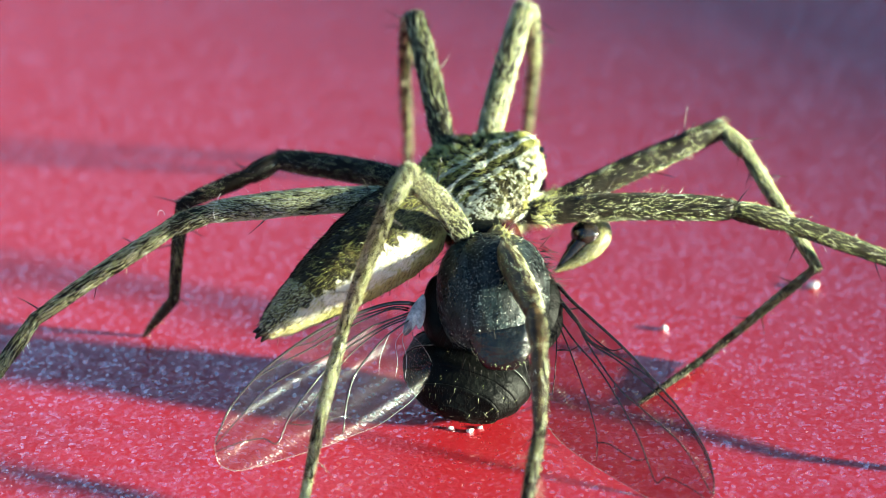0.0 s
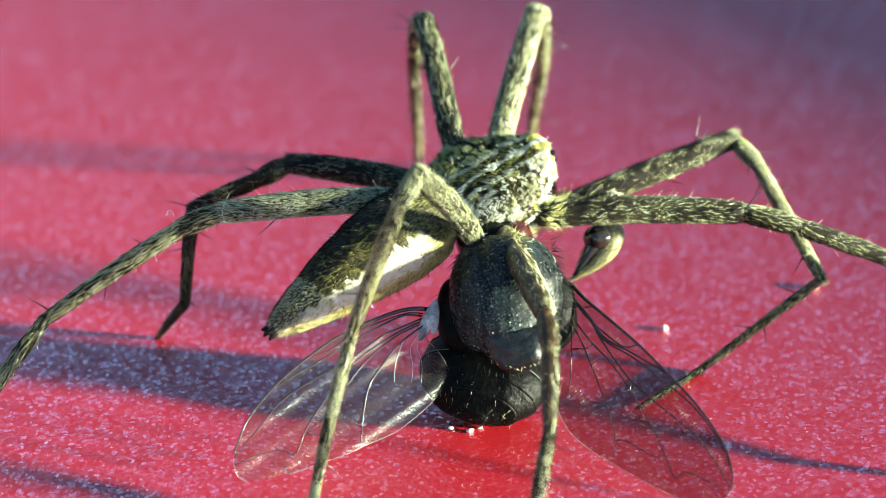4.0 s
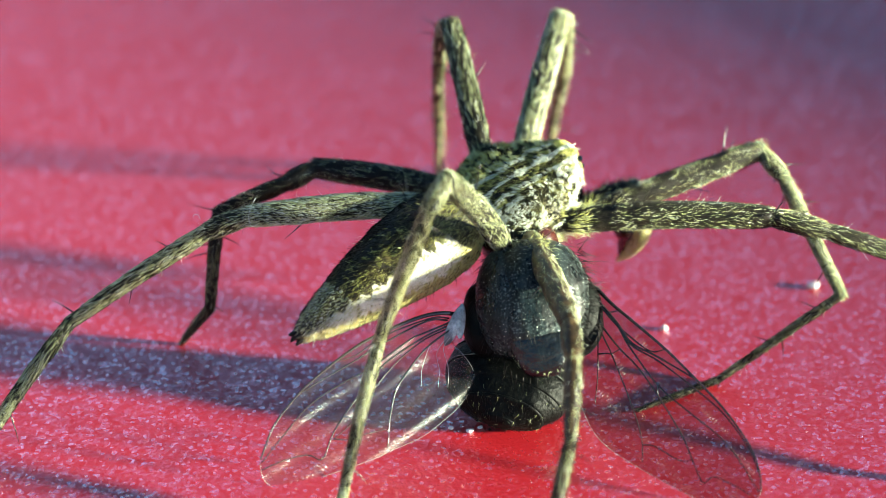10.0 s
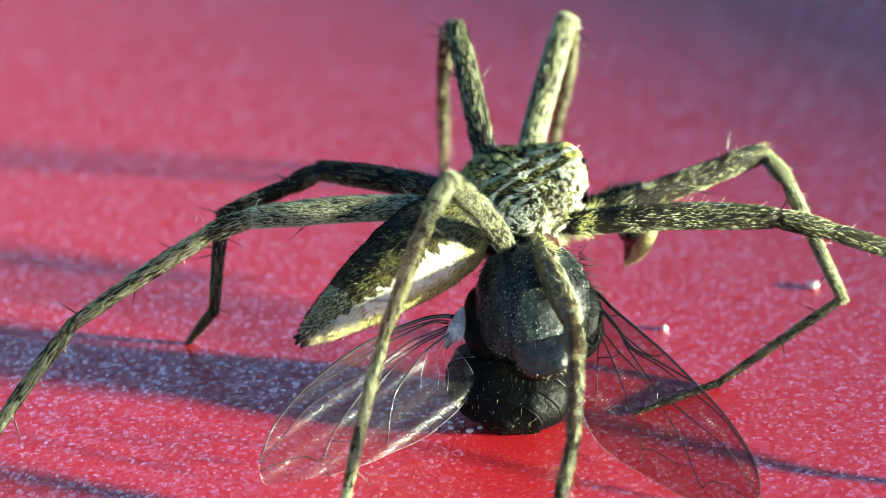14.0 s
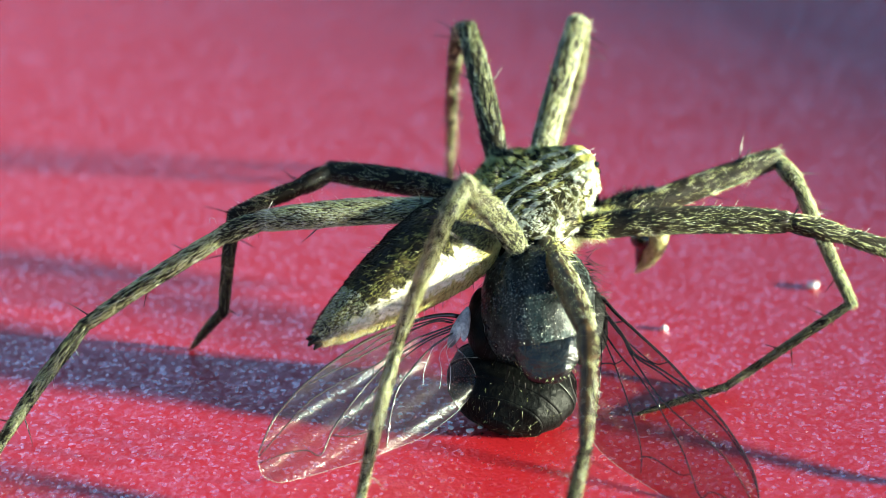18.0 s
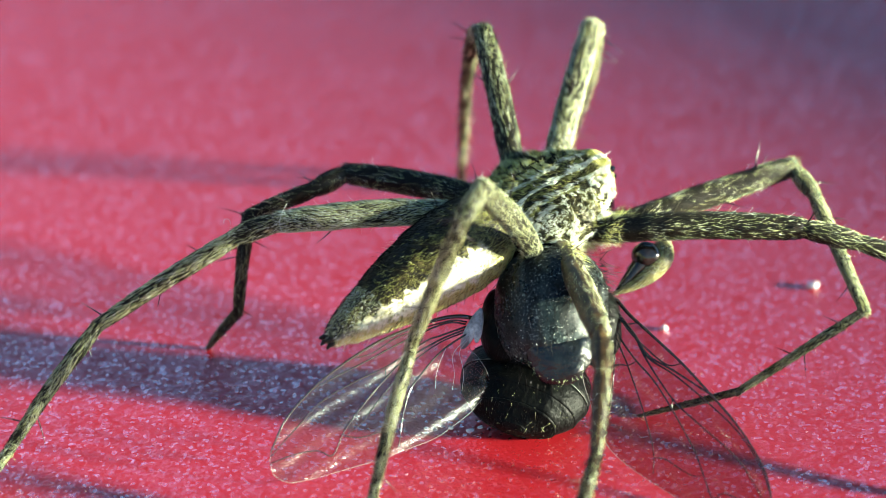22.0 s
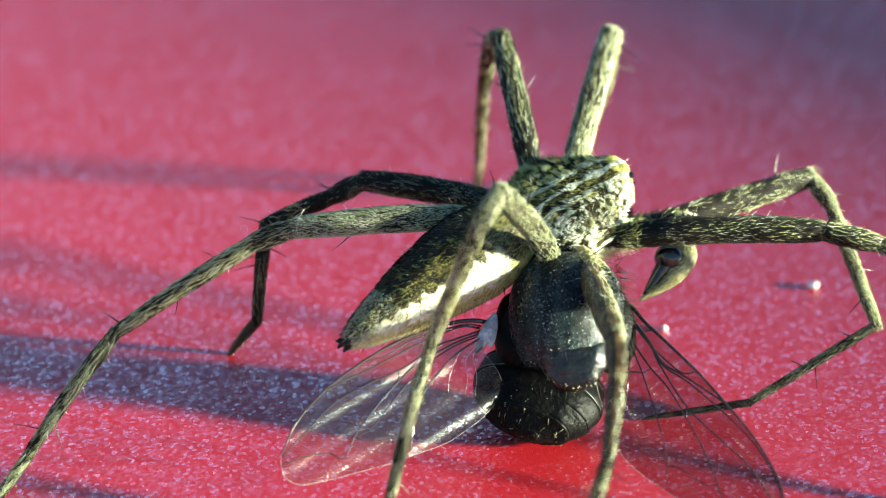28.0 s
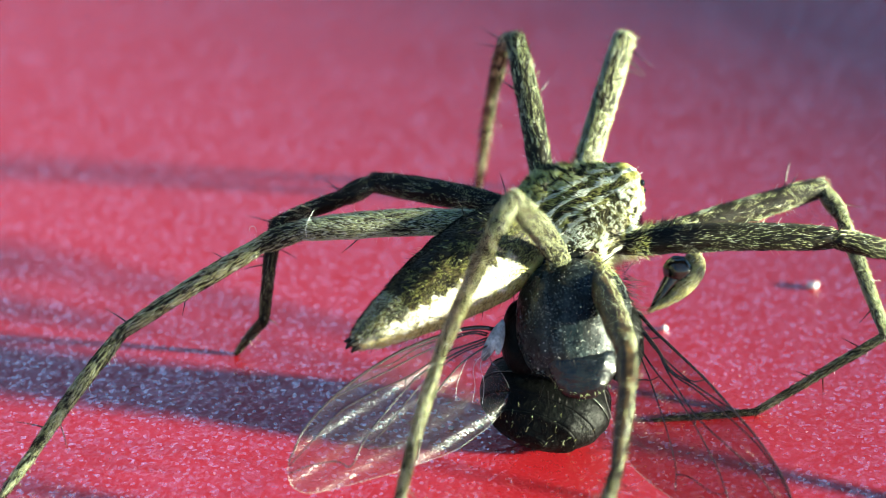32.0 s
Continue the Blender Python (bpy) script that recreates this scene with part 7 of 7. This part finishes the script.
    walk(SHIN_A, [
        (0, pose(0.007292, 0.002430, 0.002350, 0.35, 0.11, 0.20)), (0.5, pose(0.007292, 0.002430, 0.002350, 2.40, 0.33, 1.82)),
        (1, pose(0.007292, 0.002430, 0.002350, 0.03, -0.40, 0.48)), (1.5, pose(0.007292, 0.002430, 0.002350, 0.88, 0.52, 0.20)),
        (2, pose(0.007292, 0.002430, 0.002350, 0.83, 0.87, -0.24)), (2.5, pose(0.007292, 0.002430, 0.002350, 1.37, 0.85, 0.28)),
        (3, pose(0.007292, 0.002430, 0.002350, 0.27, 0.38, -0.20)), (3.5, pose(0.007292, 0.002430, 0.002350, -0.12, 0.56, -0.78)),
        (5.5, pose(0.007292, 0.002430, 0.002350, 2.86, 2.83, -0.62)), (6, pose(0.007292, 0.002430, 0.002350, 1.28, 1.88, -0.98)),
        (6.5, pose(0.007292, 0.002430, 0.002350, 2.33, 2.52, -0.75)), (7, pose(0.007292, 0.002430, 0.002350, 2.97, 3.47, -1.20)),
        (7.5, pose(0.007292, 0.002430, 0.002350, 1.91, 3.16, -1.81)), (8, pose(0.007292, 0.002430, 0.002350, 1.91, 2.91, -1.55)),
        (8.5, pose(0.007292, 0.002430, 0.002350, 4.62, 4.20, -0.54)), (9, pose(0.007292, 0.002430, 0.002350, 5.39, 4.56, -0.22)),
        (9.5, pose(0.007292, 0.002430, 0.002350, 3.90, 3.93, -0.83)), (10, pose(0.007292, 0.002430, 0.002350, 2.94, 3.93, -1.66)),
        (10.5, pose(0.007292, 0.002430, 0.002350, 2.86, 4.02, -1.85)), (11, pose(0.007292, 0.002430, 0.002350, 4.88, 4.96, -1.09)),
        (11.5, pose(0.007292, 0.002430, 0.002350, 1.99, 4.04, -2.62)), (12, pose(0.007292, 0.002430, 0.002350, 1.96, 4.13, -2.79)),
        (12.5, pose(0.007292, 0.002430, 0.002350, 2.52, 4.33, -2.54)), (13, pose(0.007292, 0.002430, 0.002350, 1.48, 3.86, -2.97)),
        (13.5, pose(0.007292, 0.002430, 0.002350, 2.00, 4.10, -2.79)), (14, pose(0.007292, 0.002430, 0.002350, 4.53, 5.38, -1.91)),
        (14.5, pose(0.007292, 0.002430, 0.002350, 3.05, 4.66, -2.42)), (16.5, pose(0.007292, 0.002430, 0.002350, 1.78, 5.18, -4.08)),
        (17, pose(0.007292, 0.002430, 0.002350, 1.96, 5.30, -4.09)), (17.5, pose(0.007292, 0.002430, 0.002350, 1.11, 4.98, -4.53)),
        (18, pose(0.007292, 0.002430, 0.002350, 1.36, 5.12, -4.49)), (18.5, pose(0.007292, 0.002430, 0.002350, -0.53, 3.88, -4.88)),
        (19, pose(0.007292, 0.002430, 0.002350, 1.65, 5.36, -4.57)), (19.5, pose(0.007292, 0.002430, 0.002350, 1.24, 5.36, -4.92)),
        (20, pose(0.007292, 0.002430, 0.002350, 1.93, 5.67, -4.62)), (20.5, pose(0.007292, 0.002430, 0.002350, 0.86, 5.32, -5.20)),
        (21, pose(0.007292, 0.002430, 0.002350, 2.45, 6.03, -4.54)), (21.5, pose(0.007292, 0.002430, 0.002350, 0.21, 5.21, -5.64)),
        (22, pose(0.007292, 0.002430, 0.002350, -0.73, 4.56, -5.84)), (22.5, pose(0.007292, 0.002430, 0.002350, 1.24, 5.92, -5.59)),
        (23, pose(0.007292, 0.002430, 0.002350, 0.52, 5.61, -5.88)), (23.5, pose(0.007292, 0.002430, 0.002350, -0.79, 4.95, -6.37)),
        (24, pose(0.007292, 0.002430, 0.002350, 0.30, 5.58, -6.11)), (24.5, pose(0.007292, 0.002430, 0.002350, -0.40, 5.34, -6.49)),
        (25, pose(0.007292, 0.002430, 0.002350, 0.94, 6.02, -6.11)), (25.5, pose(0.007292, 0.002430, 0.002350, 1.20, 6.05, -5.89)),
        (27.5, pose(0.007292, 0.002430, 0.002350, -1.28, 5.31, -7.31)), (28, pose(0.007292, 0.002430, 0.002350, 2.03, 6.99, -6.19)),
        (28.5, pose(0.007292, 0.002430, 0.002350, 1.22, 6.13, -5.96)), (29, pose(0.007292, 0.002430, 0.002350, 3.13, 7.38, -5.58)),
        (29.5, pose(0.007292, 0.002430, 0.002350, 1.99, 7.25, -6.30)), (30, pose(0.007292, 0.002430, 0.002350, 1.11, 7.06, -6.81)),
        (30.5, pose(0.007292, 0.002430, 0.002350, -0.39, 6.05, -7.11)), (31, pose(0.007292, 0.002430, 0.002350, 0.17, 6.33, -6.95)),
        (31.5, pose(0.007292, 0.002430, 0.002350, 0.53, 6.20, -6.58)), (32, pose(0.007292, 0.002430, 0.002350, 0.07, 6.25, -7.00)),
    ])
    walk(SHIN_B, [
        (0, pose(0.007292, 0.002430, 0.002350, 0.35, 0.11, 0.20)), (0.5, pose(0.007292, 0.002430, 0.002350, 2.40, 0.33, 1.82)),
        (1, pose(0.007292, 0.002430, 0.002350, 0.03, -0.40, 0.48)), (1.5, pose(0.007292, 0.002430, 0.002350, 0.88, 0.52, 0.20)),
        (2, pose(0.007292, 0.002430, 0.002350, 0.83, 0.87, -0.24)), (2.5, pose(0.007292, 0.002430, 0.002350, 1.37, 0.85, 0.28)),
        (3, pose(0.007292, 0.002430, 0.002350, 0.27, 0.38, -0.20)), (3.5, pose(0.007292, 0.002430, 0.002350, -0.12, 0.56, -0.78)),
        (5.5, pose(0.007292, 0.002430, 0.002350, 2.86, 2.83, -0.62)), (6, pose(0.007292, 0.002430, 0.002350, 1.28, 1.88, -0.98)),
        (6.5, pose(0.007292, 0.002430, 0.002350, 2.33, 2.52, -0.75)), (7, pose(0.007292, 0.002430, 0.002350, 2.97, 3.47, -1.20)),
        (7.5, pose(0.007292, 0.002430, 0.002350, 1.91, 3.16, -1.81)), (8, pose(0.007292, 0.002430, 0.002350, 1.91, 2.91, -1.55)),
        (8.5, pose(0.007292, 0.002430, 0.002350, 4.62, 4.20, -0.54)), (9, pose(0.007292, 0.002430, 0.002350, 5.39, 4.56, -0.22)),
        (9.5, pose(0.007292, 0.002430, 0.002350, 3.90, 3.93, -0.83)), (10, pose(0.007292, 0.002430, 0.002350, 2.94, 3.93, -1.66)),
        (10.5, pose(0.007292, 0.002430, 0.002350, 2.86, 4.02, -1.85)), (11, pose(0.007292, 0.002430, 0.002350, 4.88, 4.96, -1.09)),
        (11.5, pose(0.007292, 0.002430, 0.002350, 1.99, 4.04, -2.62)), (12, pose(0.007292, 0.002430, 0.002350, 1.96, 4.13, -2.79)),
        (12.5, pose(0.007292, 0.002430, 0.002350, 2.52, 4.33, -2.54)), (13, pose(0.007292, 0.002430, 0.002350, 1.48, 3.86, -2.97)),
        (13.5, pose(0.007292, 0.002430, 0.002350, 2.00, 4.10, -2.79)), (14, pose(0.007292, 0.002430, 0.002350, 4.53, 5.38, -1.91)),
        (14.5, pose(0.007292, 0.002430, 0.002350, 3.05, 4.66, -2.42)), (16.5, pose(0.007292, 0.002430, 0.002350, 1.78, 5.18, -4.08)),
        (17, pose(0.007292, 0.002430, 0.002350, 1.96, 5.30, -4.09)), (17.5, pose(0.007292, 0.002430, 0.002350, 1.11, 4.98, -4.53)),
        (18, pose(0.007292, 0.002430, 0.002350, 1.36, 5.12, -4.49)), (18.5, pose(0.007292, 0.002430, 0.002350, -0.53, 3.88, -4.88)),
        (19, pose(0.007292, 0.002430, 0.002350, 1.65, 5.36, -4.57)), (19.5, pose(0.007292, 0.002430, 0.002350, 1.24, 5.36, -4.92)),
        (20, pose(0.007292, 0.002430, 0.002350, 1.93, 5.67, -4.62)), (20.5, pose(0.007292, 0.002430, 0.002350, 0.86, 5.32, -5.20)),
        (21, pose(0.007292, 0.002430, 0.002350, 2.45, 6.03, -4.54)), (21.5, pose(0.007292, 0.002430, 0.002350, 0.21, 5.21, -5.64)),
        (22, pose(0.007292, 0.002430, 0.002350, -0.73, 4.56, -5.84)), (22.5, pose(0.007292, 0.002430, 0.002350, 1.24, 5.92, -5.59)),
        (23, pose(0.007292, 0.002430, 0.002350, 0.52, 5.61, -5.88)), (23.5, pose(0.007292, 0.002430, 0.002350, -0.79, 4.95, -6.37)),
        (24, pose(0.007292, 0.002430, 0.002350, 0.30, 5.58, -6.11)), (24.5, pose(0.007292, 0.002430, 0.002350, -0.40, 5.34, -6.49)),
        (25, pose(0.007292, 0.002430, 0.002350, 0.94, 6.02, -6.11)), (25.5, pose(0.007292, 0.002430, 0.002350, 1.20, 6.05, -5.89)),
        (27.5, pose(0.007292, 0.002430, 0.002350, -1.28, 5.31, -7.31)), (28, pose(0.007292, 0.002430, 0.002350, 2.03, 6.99, -6.19)),
        (28.5, pose(0.007292, 0.002430, 0.002350, 1.22, 6.13, -5.96)), (29, pose(0.007292, 0.002430, 0.002350, 3.13, 7.38, -5.58)),
        (29.5, pose(0.007292, 0.002430, 0.002350, 1.99, 7.25, -6.30)), (30, pose(0.007292, 0.002430, 0.002350, 1.11, 7.06, -6.81)),
        (30.5, pose(0.007292, 0.002430, 0.002350, -0.39, 6.05, -7.11)), (31, pose(0.007292, 0.002430, 0.002350, 0.17, 6.33, -6.95)),
        (31.5, pose(0.007292, 0.002430, 0.002350, 0.53, 6.20, -6.58)), (32, pose(0.007292, 0.002430, 0.002350, 0.07, 6.25, -7.00)),
    ])
    walk(FOOT_A, [
        (0, pose(0.010697, -0.001851, -0.001283, -0.14, 0.21, 0.12)), (0.5, pose(0.010798, -0.001621, -0.001447, -1.71, 1.71, 1.62)),
        (1, pose(0.010750, -0.001854, -0.001228, -0.67, 0.62, 0.65)), (1.5, pose(0.010671, -0.001817, -0.001346, -0.21, 0.89, 0.08)),
        (2, pose(0.010615, -0.001846, -0.001363, 0.52, 0.74, -0.72)), (2.5, pose(0.010654, -0.001781, -0.001402, -0.56, 1.28, 0.41)),
        (3, pose(0.010650, -0.001880, -0.001292, 0.06, 0.40, -0.13)), (3.5, pose(0.010595, -0.001937, -0.001274, -0.42, 0.87, 0.33)),
        (5.5, pose(0.010453, -0.001734, -0.001624, -1.07, 3.17, 0.62)), (6, pose(0.010493, -0.001859, -0.001455, -1.01, 2.35, 0.72)),
        (6.5, pose(0.010465, -0.001777, -0.001568, -0.39, 2.74, -0.09)), (7, pose(0.010365, -0.001757, -0.001668, -0.16, 3.28, -0.46)),
        (7.5, pose(0.010344, -0.001861, -0.001573, 0.06, 2.98, -0.65)), (8, pose(0.010381, -0.001847, -0.001559, -1.81, 3.83, 1.42)),
        (8.5, pose(0.010354, -0.001610, -0.001824, -2.46, 5.17, 1.88)), (9, pose(0.010347, -0.001539, -0.001896, -3.09, 5.65, 2.54)),
        (9.5, pose(0.010356, -0.001674, -0.001759, -3.08, 5.32, 2.60)), (10, pose(0.010299, -0.001783, -0.001691, -1.84, 4.62, 1.22)),
        (10.5, pose(0.010279, -0.001799, -0.001689, -1.75, 4.69, 1.10)), (11, pose(0.010258, -0.001620, -0.001883, -2.36, 5.80, 1.60)),
        (11.5, pose(0.010222, -0.001895, -0.001628, -1.39, 4.10, 0.78)), (12, pose(0.010203, -0.001906, -0.001630, -1.29, 4.20, 0.65)),
        (12.5, pose(0.010207, -0.001856, -0.001682, -1.54, 4.51, 0.88)), (13, pose(0.010209, -0.001947, -0.001581, -0.65, 3.84, -0.05)),
        (13.5, pose(0.010205, -0.001903, -0.001632, -1.51, 4.32, 0.90)), (14, pose(0.010170, -0.001685, -0.001881, -1.86, 5.54, 1.05)),
        (14.5, pose(0.010191, -0.001814, -0.001738, -1.74, 4.98, 1.03)), (16.5, pose(0.010032, -0.001977, -0.001674, -0.65, 4.80, -0.26)),
        (17, pose(0.010021, -0.001965, -0.001693, -1.16, 4.91, 0.36)), (17.5, pose(0.010011, -0.002043, -0.001614, -1.25, 4.88, 0.47)),
        (18, pose(0.010005, -0.002024, -0.001640, -1.13, 4.89, 0.34)), (18.5, pose(0.010059, -0.002169, -0.001432, -1.76, 4.36, 1.22)),
        (19, pose(0.009982, -0.002008, -0.001673, -3.16, 6.62, 2.42)), (19.5, pose(0.009955, -0.002050, -0.001644, -5.52, 8.22, 5.04)),
        (20, pose(0.009955, -0.001990, -0.001711, -5.50, 8.37, 4.92)), (20.5, pose(0.009936, -0.002089, -0.001613, -6.06, 8.78, 5.50)),
        (21, pose(0.009935, -0.001950, -0.001766, -5.71, 8.88, 4.94)), (21.5, pose(0.009909, -0.002151, -0.001559, -5.41, 7.94, 4.81)),
        (22, pose(0.009937, -0.002223, -0.001454, -5.89, 8.15, 5.37)), (22.5, pose(0.009863, -0.002078, -0.001673, -5.25, 8.28, 4.43)),
        (23, pose(0.009862, -0.002140, -0.001603, -5.75, 8.25, 5.11)), (23.5, pose(0.009868, -0.002248, -0.001470, -6.01, 8.23, 5.44)),
        (24, pose(0.009846, -0.002164, -0.001586, -5.63, 8.22, 4.91)), (24.5, pose(0.009832, -0.002227, -0.001521, -5.47, 8.20, 4.69)),
        (25, pose(0.009815, -0.002120, -0.001656, -4.19, 7.77, 2.97)), (25.5, pose(0.009831, -0.002093, -0.001677, -4.73, 7.69, 3.73)),
        (27.5, pose(0.009766, -0.002318, -0.001452, -6.34, 8.45, 5.68)), (28, pose(0.009739, -0.002045, -0.001786, -5.85, 8.63, 4.90)),
        (28.5, pose(0.009819, -0.002094, -0.001683, -3.46, 6.93, 2.17)), (29, pose(0.009755, -0.001942, -0.001885, -2.90, 7.46, 1.16)),
        (29.5, pose(0.009712, -0.002050, -0.001796, -3.27, 7.22, 1.83)), (30, pose(0.009687, -0.002130, -0.001723, -5.64, 8.77, 4.63)),
        (30.5, pose(0.009733, -0.002247, -0.001559, -6.73, 8.30, 6.24)), (31, pose(0.009728, -0.002203, -0.001615, -6.36, 8.96, 5.59)),
        (31.5, pose(0.009766, -0.002165, -0.001636, -1.86, 5.75, 0.53)), (32, pose(0.009729, -0.002212, -0.001604, -1.58, 5.50, 0.26)),
    ])
    walk(FOOT_B, [
        (0, pose(0.006547, -0.002538, -0.004965, -0.48, 0.43, 0.38)), (0.5, pose(0.006576, -0.002519, -0.005000, -0.47, 0.41, 0.61)),
        (1, pose(0.006581, -0.002614, -0.004875, -0.06, -0.03, 1.32)), (1.5, pose(0.006477, -0.002506, -0.004979, 0.29, -0.28, 0.19)),
        (2, pose(0.006423, -0.002429, -0.005015, 0.38, -0.37, 0.30)), (2.5, pose(0.006440, -0.002516, -0.005002, 0.39, -0.30, -0.62)),
        (3, pose(0.006485, -0.002536, -0.004964, -0.08, 0.08, 0.21)), (3.5, pose(0.006406, -0.002658, -0.004906, -0.17, 0.12, 0.86)),
        (5.5, pose(0.006125, -0.002519, -0.005076, 1.59, -0.66, -8.76)), (6, pose(0.006217, -0.002647, -0.004970, 1.61, -0.71, -8.55)),
        (6.5, pose(0.006154, -0.002465, -0.005061, 2.36, -1.45, -8.26)), (7, pose(0.006017, -0.002402, -0.005123, 2.69, -1.57, -9.53)),
        (7.5, pose(0.006012, -0.002477, -0.005054, 3.75, -2.09, -12.52)), (8, pose(0.006027, -0.002741, -0.004952, 3.20, -1.49, -12.99)),
        (8.5, pose(0.005932, -0.002584, -0.005104, 3.63, -1.80, -13.63)), (9, pose(0.005912, -0.002605, -0.005130, 3.41, -1.50, -14.18)),
        (9.5, pose(0.005940, -0.002742, -0.005018, 3.24, -1.56, -12.81)), (10, pose(0.005896, -0.002665, -0.005022, 4.18, -2.03, -15.27)),
        (10.5, pose(0.005870, -0.002666, -0.005016, 4.47, -2.17, -16.01)), (11, pose(0.005795, -0.002566, -0.005115, 4.54, -2.15, -16.47)),
        (11.5, pose(0.005842, -0.002714, -0.005005, 4.21, -1.84, -16.45)), (12, pose(0.005815, -0.002709, -0.005001, 4.44, -2.01, -16.69)),
        (12.5, pose(0.005805, -0.002692, -0.005026, 4.58, -2.17, -16.54)), (13, pose(0.005833, -0.002654, -0.004988, 4.75, -2.48, -15.75)),
        (13.5, pose(0.005814, -0.002739, -0.004990, 4.64, -2.21, -16.57)), (14, pose(0.005712, -0.002556, -0.005141, 4.84, -2.40, -16.54)),
        (14.5, pose(0.005764, -0.002675, -0.005042, 4.60, -2.13, -16.74)), (16.5, pose(0.005597, -0.002668, -0.005007, 6.22, -2.67, -21.52)),
        (17, pose(0.005588, -0.002737, -0.005011, 5.85, -2.15, -22.33)), (17.5, pose(0.005582, -0.002830, -0.004933, 5.68, -2.11, -21.74)),
        (18, pose(0.005572, -0.002792, -0.004960, 5.80, -2.26, -21.62)), (18.5, pose(0.005672, -0.003045, -0.004785, 5.57, -2.11, -21.35)),
        (19, pose(0.005491, -0.003071, -0.004829, 8.60, -3.24, -28.54)), (19.5, pose(0.005450, -0.003474, -0.004634, 13.02, -4.19, -38.54)),
        (20, pose(0.005440, -0.003403, -0.004689, 12.70, -4.01, -38.09)), (20.5, pose(0.005418, -0.003584, -0.004548, 13.73, -4.40, -39.57)),
        (21, pose(0.005395, -0.003381, -0.004699, 12.54, -3.87, -37.80)), (21.5, pose(0.005412, -0.003548, -0.004573, 13.52, -4.49, -38.58)),
        (22, pose(0.005447, -0.003695, -0.004443, 13.95, -4.82, -38.66)), (22.5, pose(0.005338, -0.003437, -0.004663, 12.86, -4.29, -37.15)),
        (23, pose(0.005359, -0.003583, -0.004586, 13.53, -3.82, -40.04)), (23.5, pose(0.005377, -0.003734, -0.004450, 13.62, -4.34, -38.83)),
        (24, pose(0.005339, -0.003584, -0.004574, 13.63, -4.26, -38.96)), (24.5, pose(0.005320, -0.003619, -0.004513, 14.22, -4.94, -38.57)),
        (25, pose(0.005278, -0.003295, -0.004705, 11.70, -2.02, -38.11)), (25.5, pose(0.005318, -0.003361, -0.004723, 12.33, -2.22, -39.42)),
        (27.5, pose(0.005273, -0.003844, -0.004408, 14.84, -3.47, -42.85)), (28, pose(0.005212, -0.003479, -0.004737, 12.67, -1.47, -42.22)),
        (28.5, pose(0.005308, -0.003157, -0.004810, 9.43, 0.22, -36.67)), (29, pose(0.005195, -0.002890, -0.004979, 9.08, 0.55, -36.68)),
        (29.5, pose(0.005178, -0.003074, -0.004903, 10.28, 0.42, -42.14)), (30, pose(0.005144, -0.003531, -0.004666, 13.17, -1.35, -46.27)),
        (30.5, pose(0.005267, -0.003841, -0.004520, 12.51, -1.44, -44.46)), (31, pose(0.005206, -0.003726, -0.004530, 13.09, -1.98, -44.73)),
        (31.5, pose(0.005288, -0.002996, -0.004879, 7.09, 1.55, -34.83)), (32, pose(0.005261, -0.003003, -0.004871, 7.69, 1.36, -37.69)),
    ])


motions()
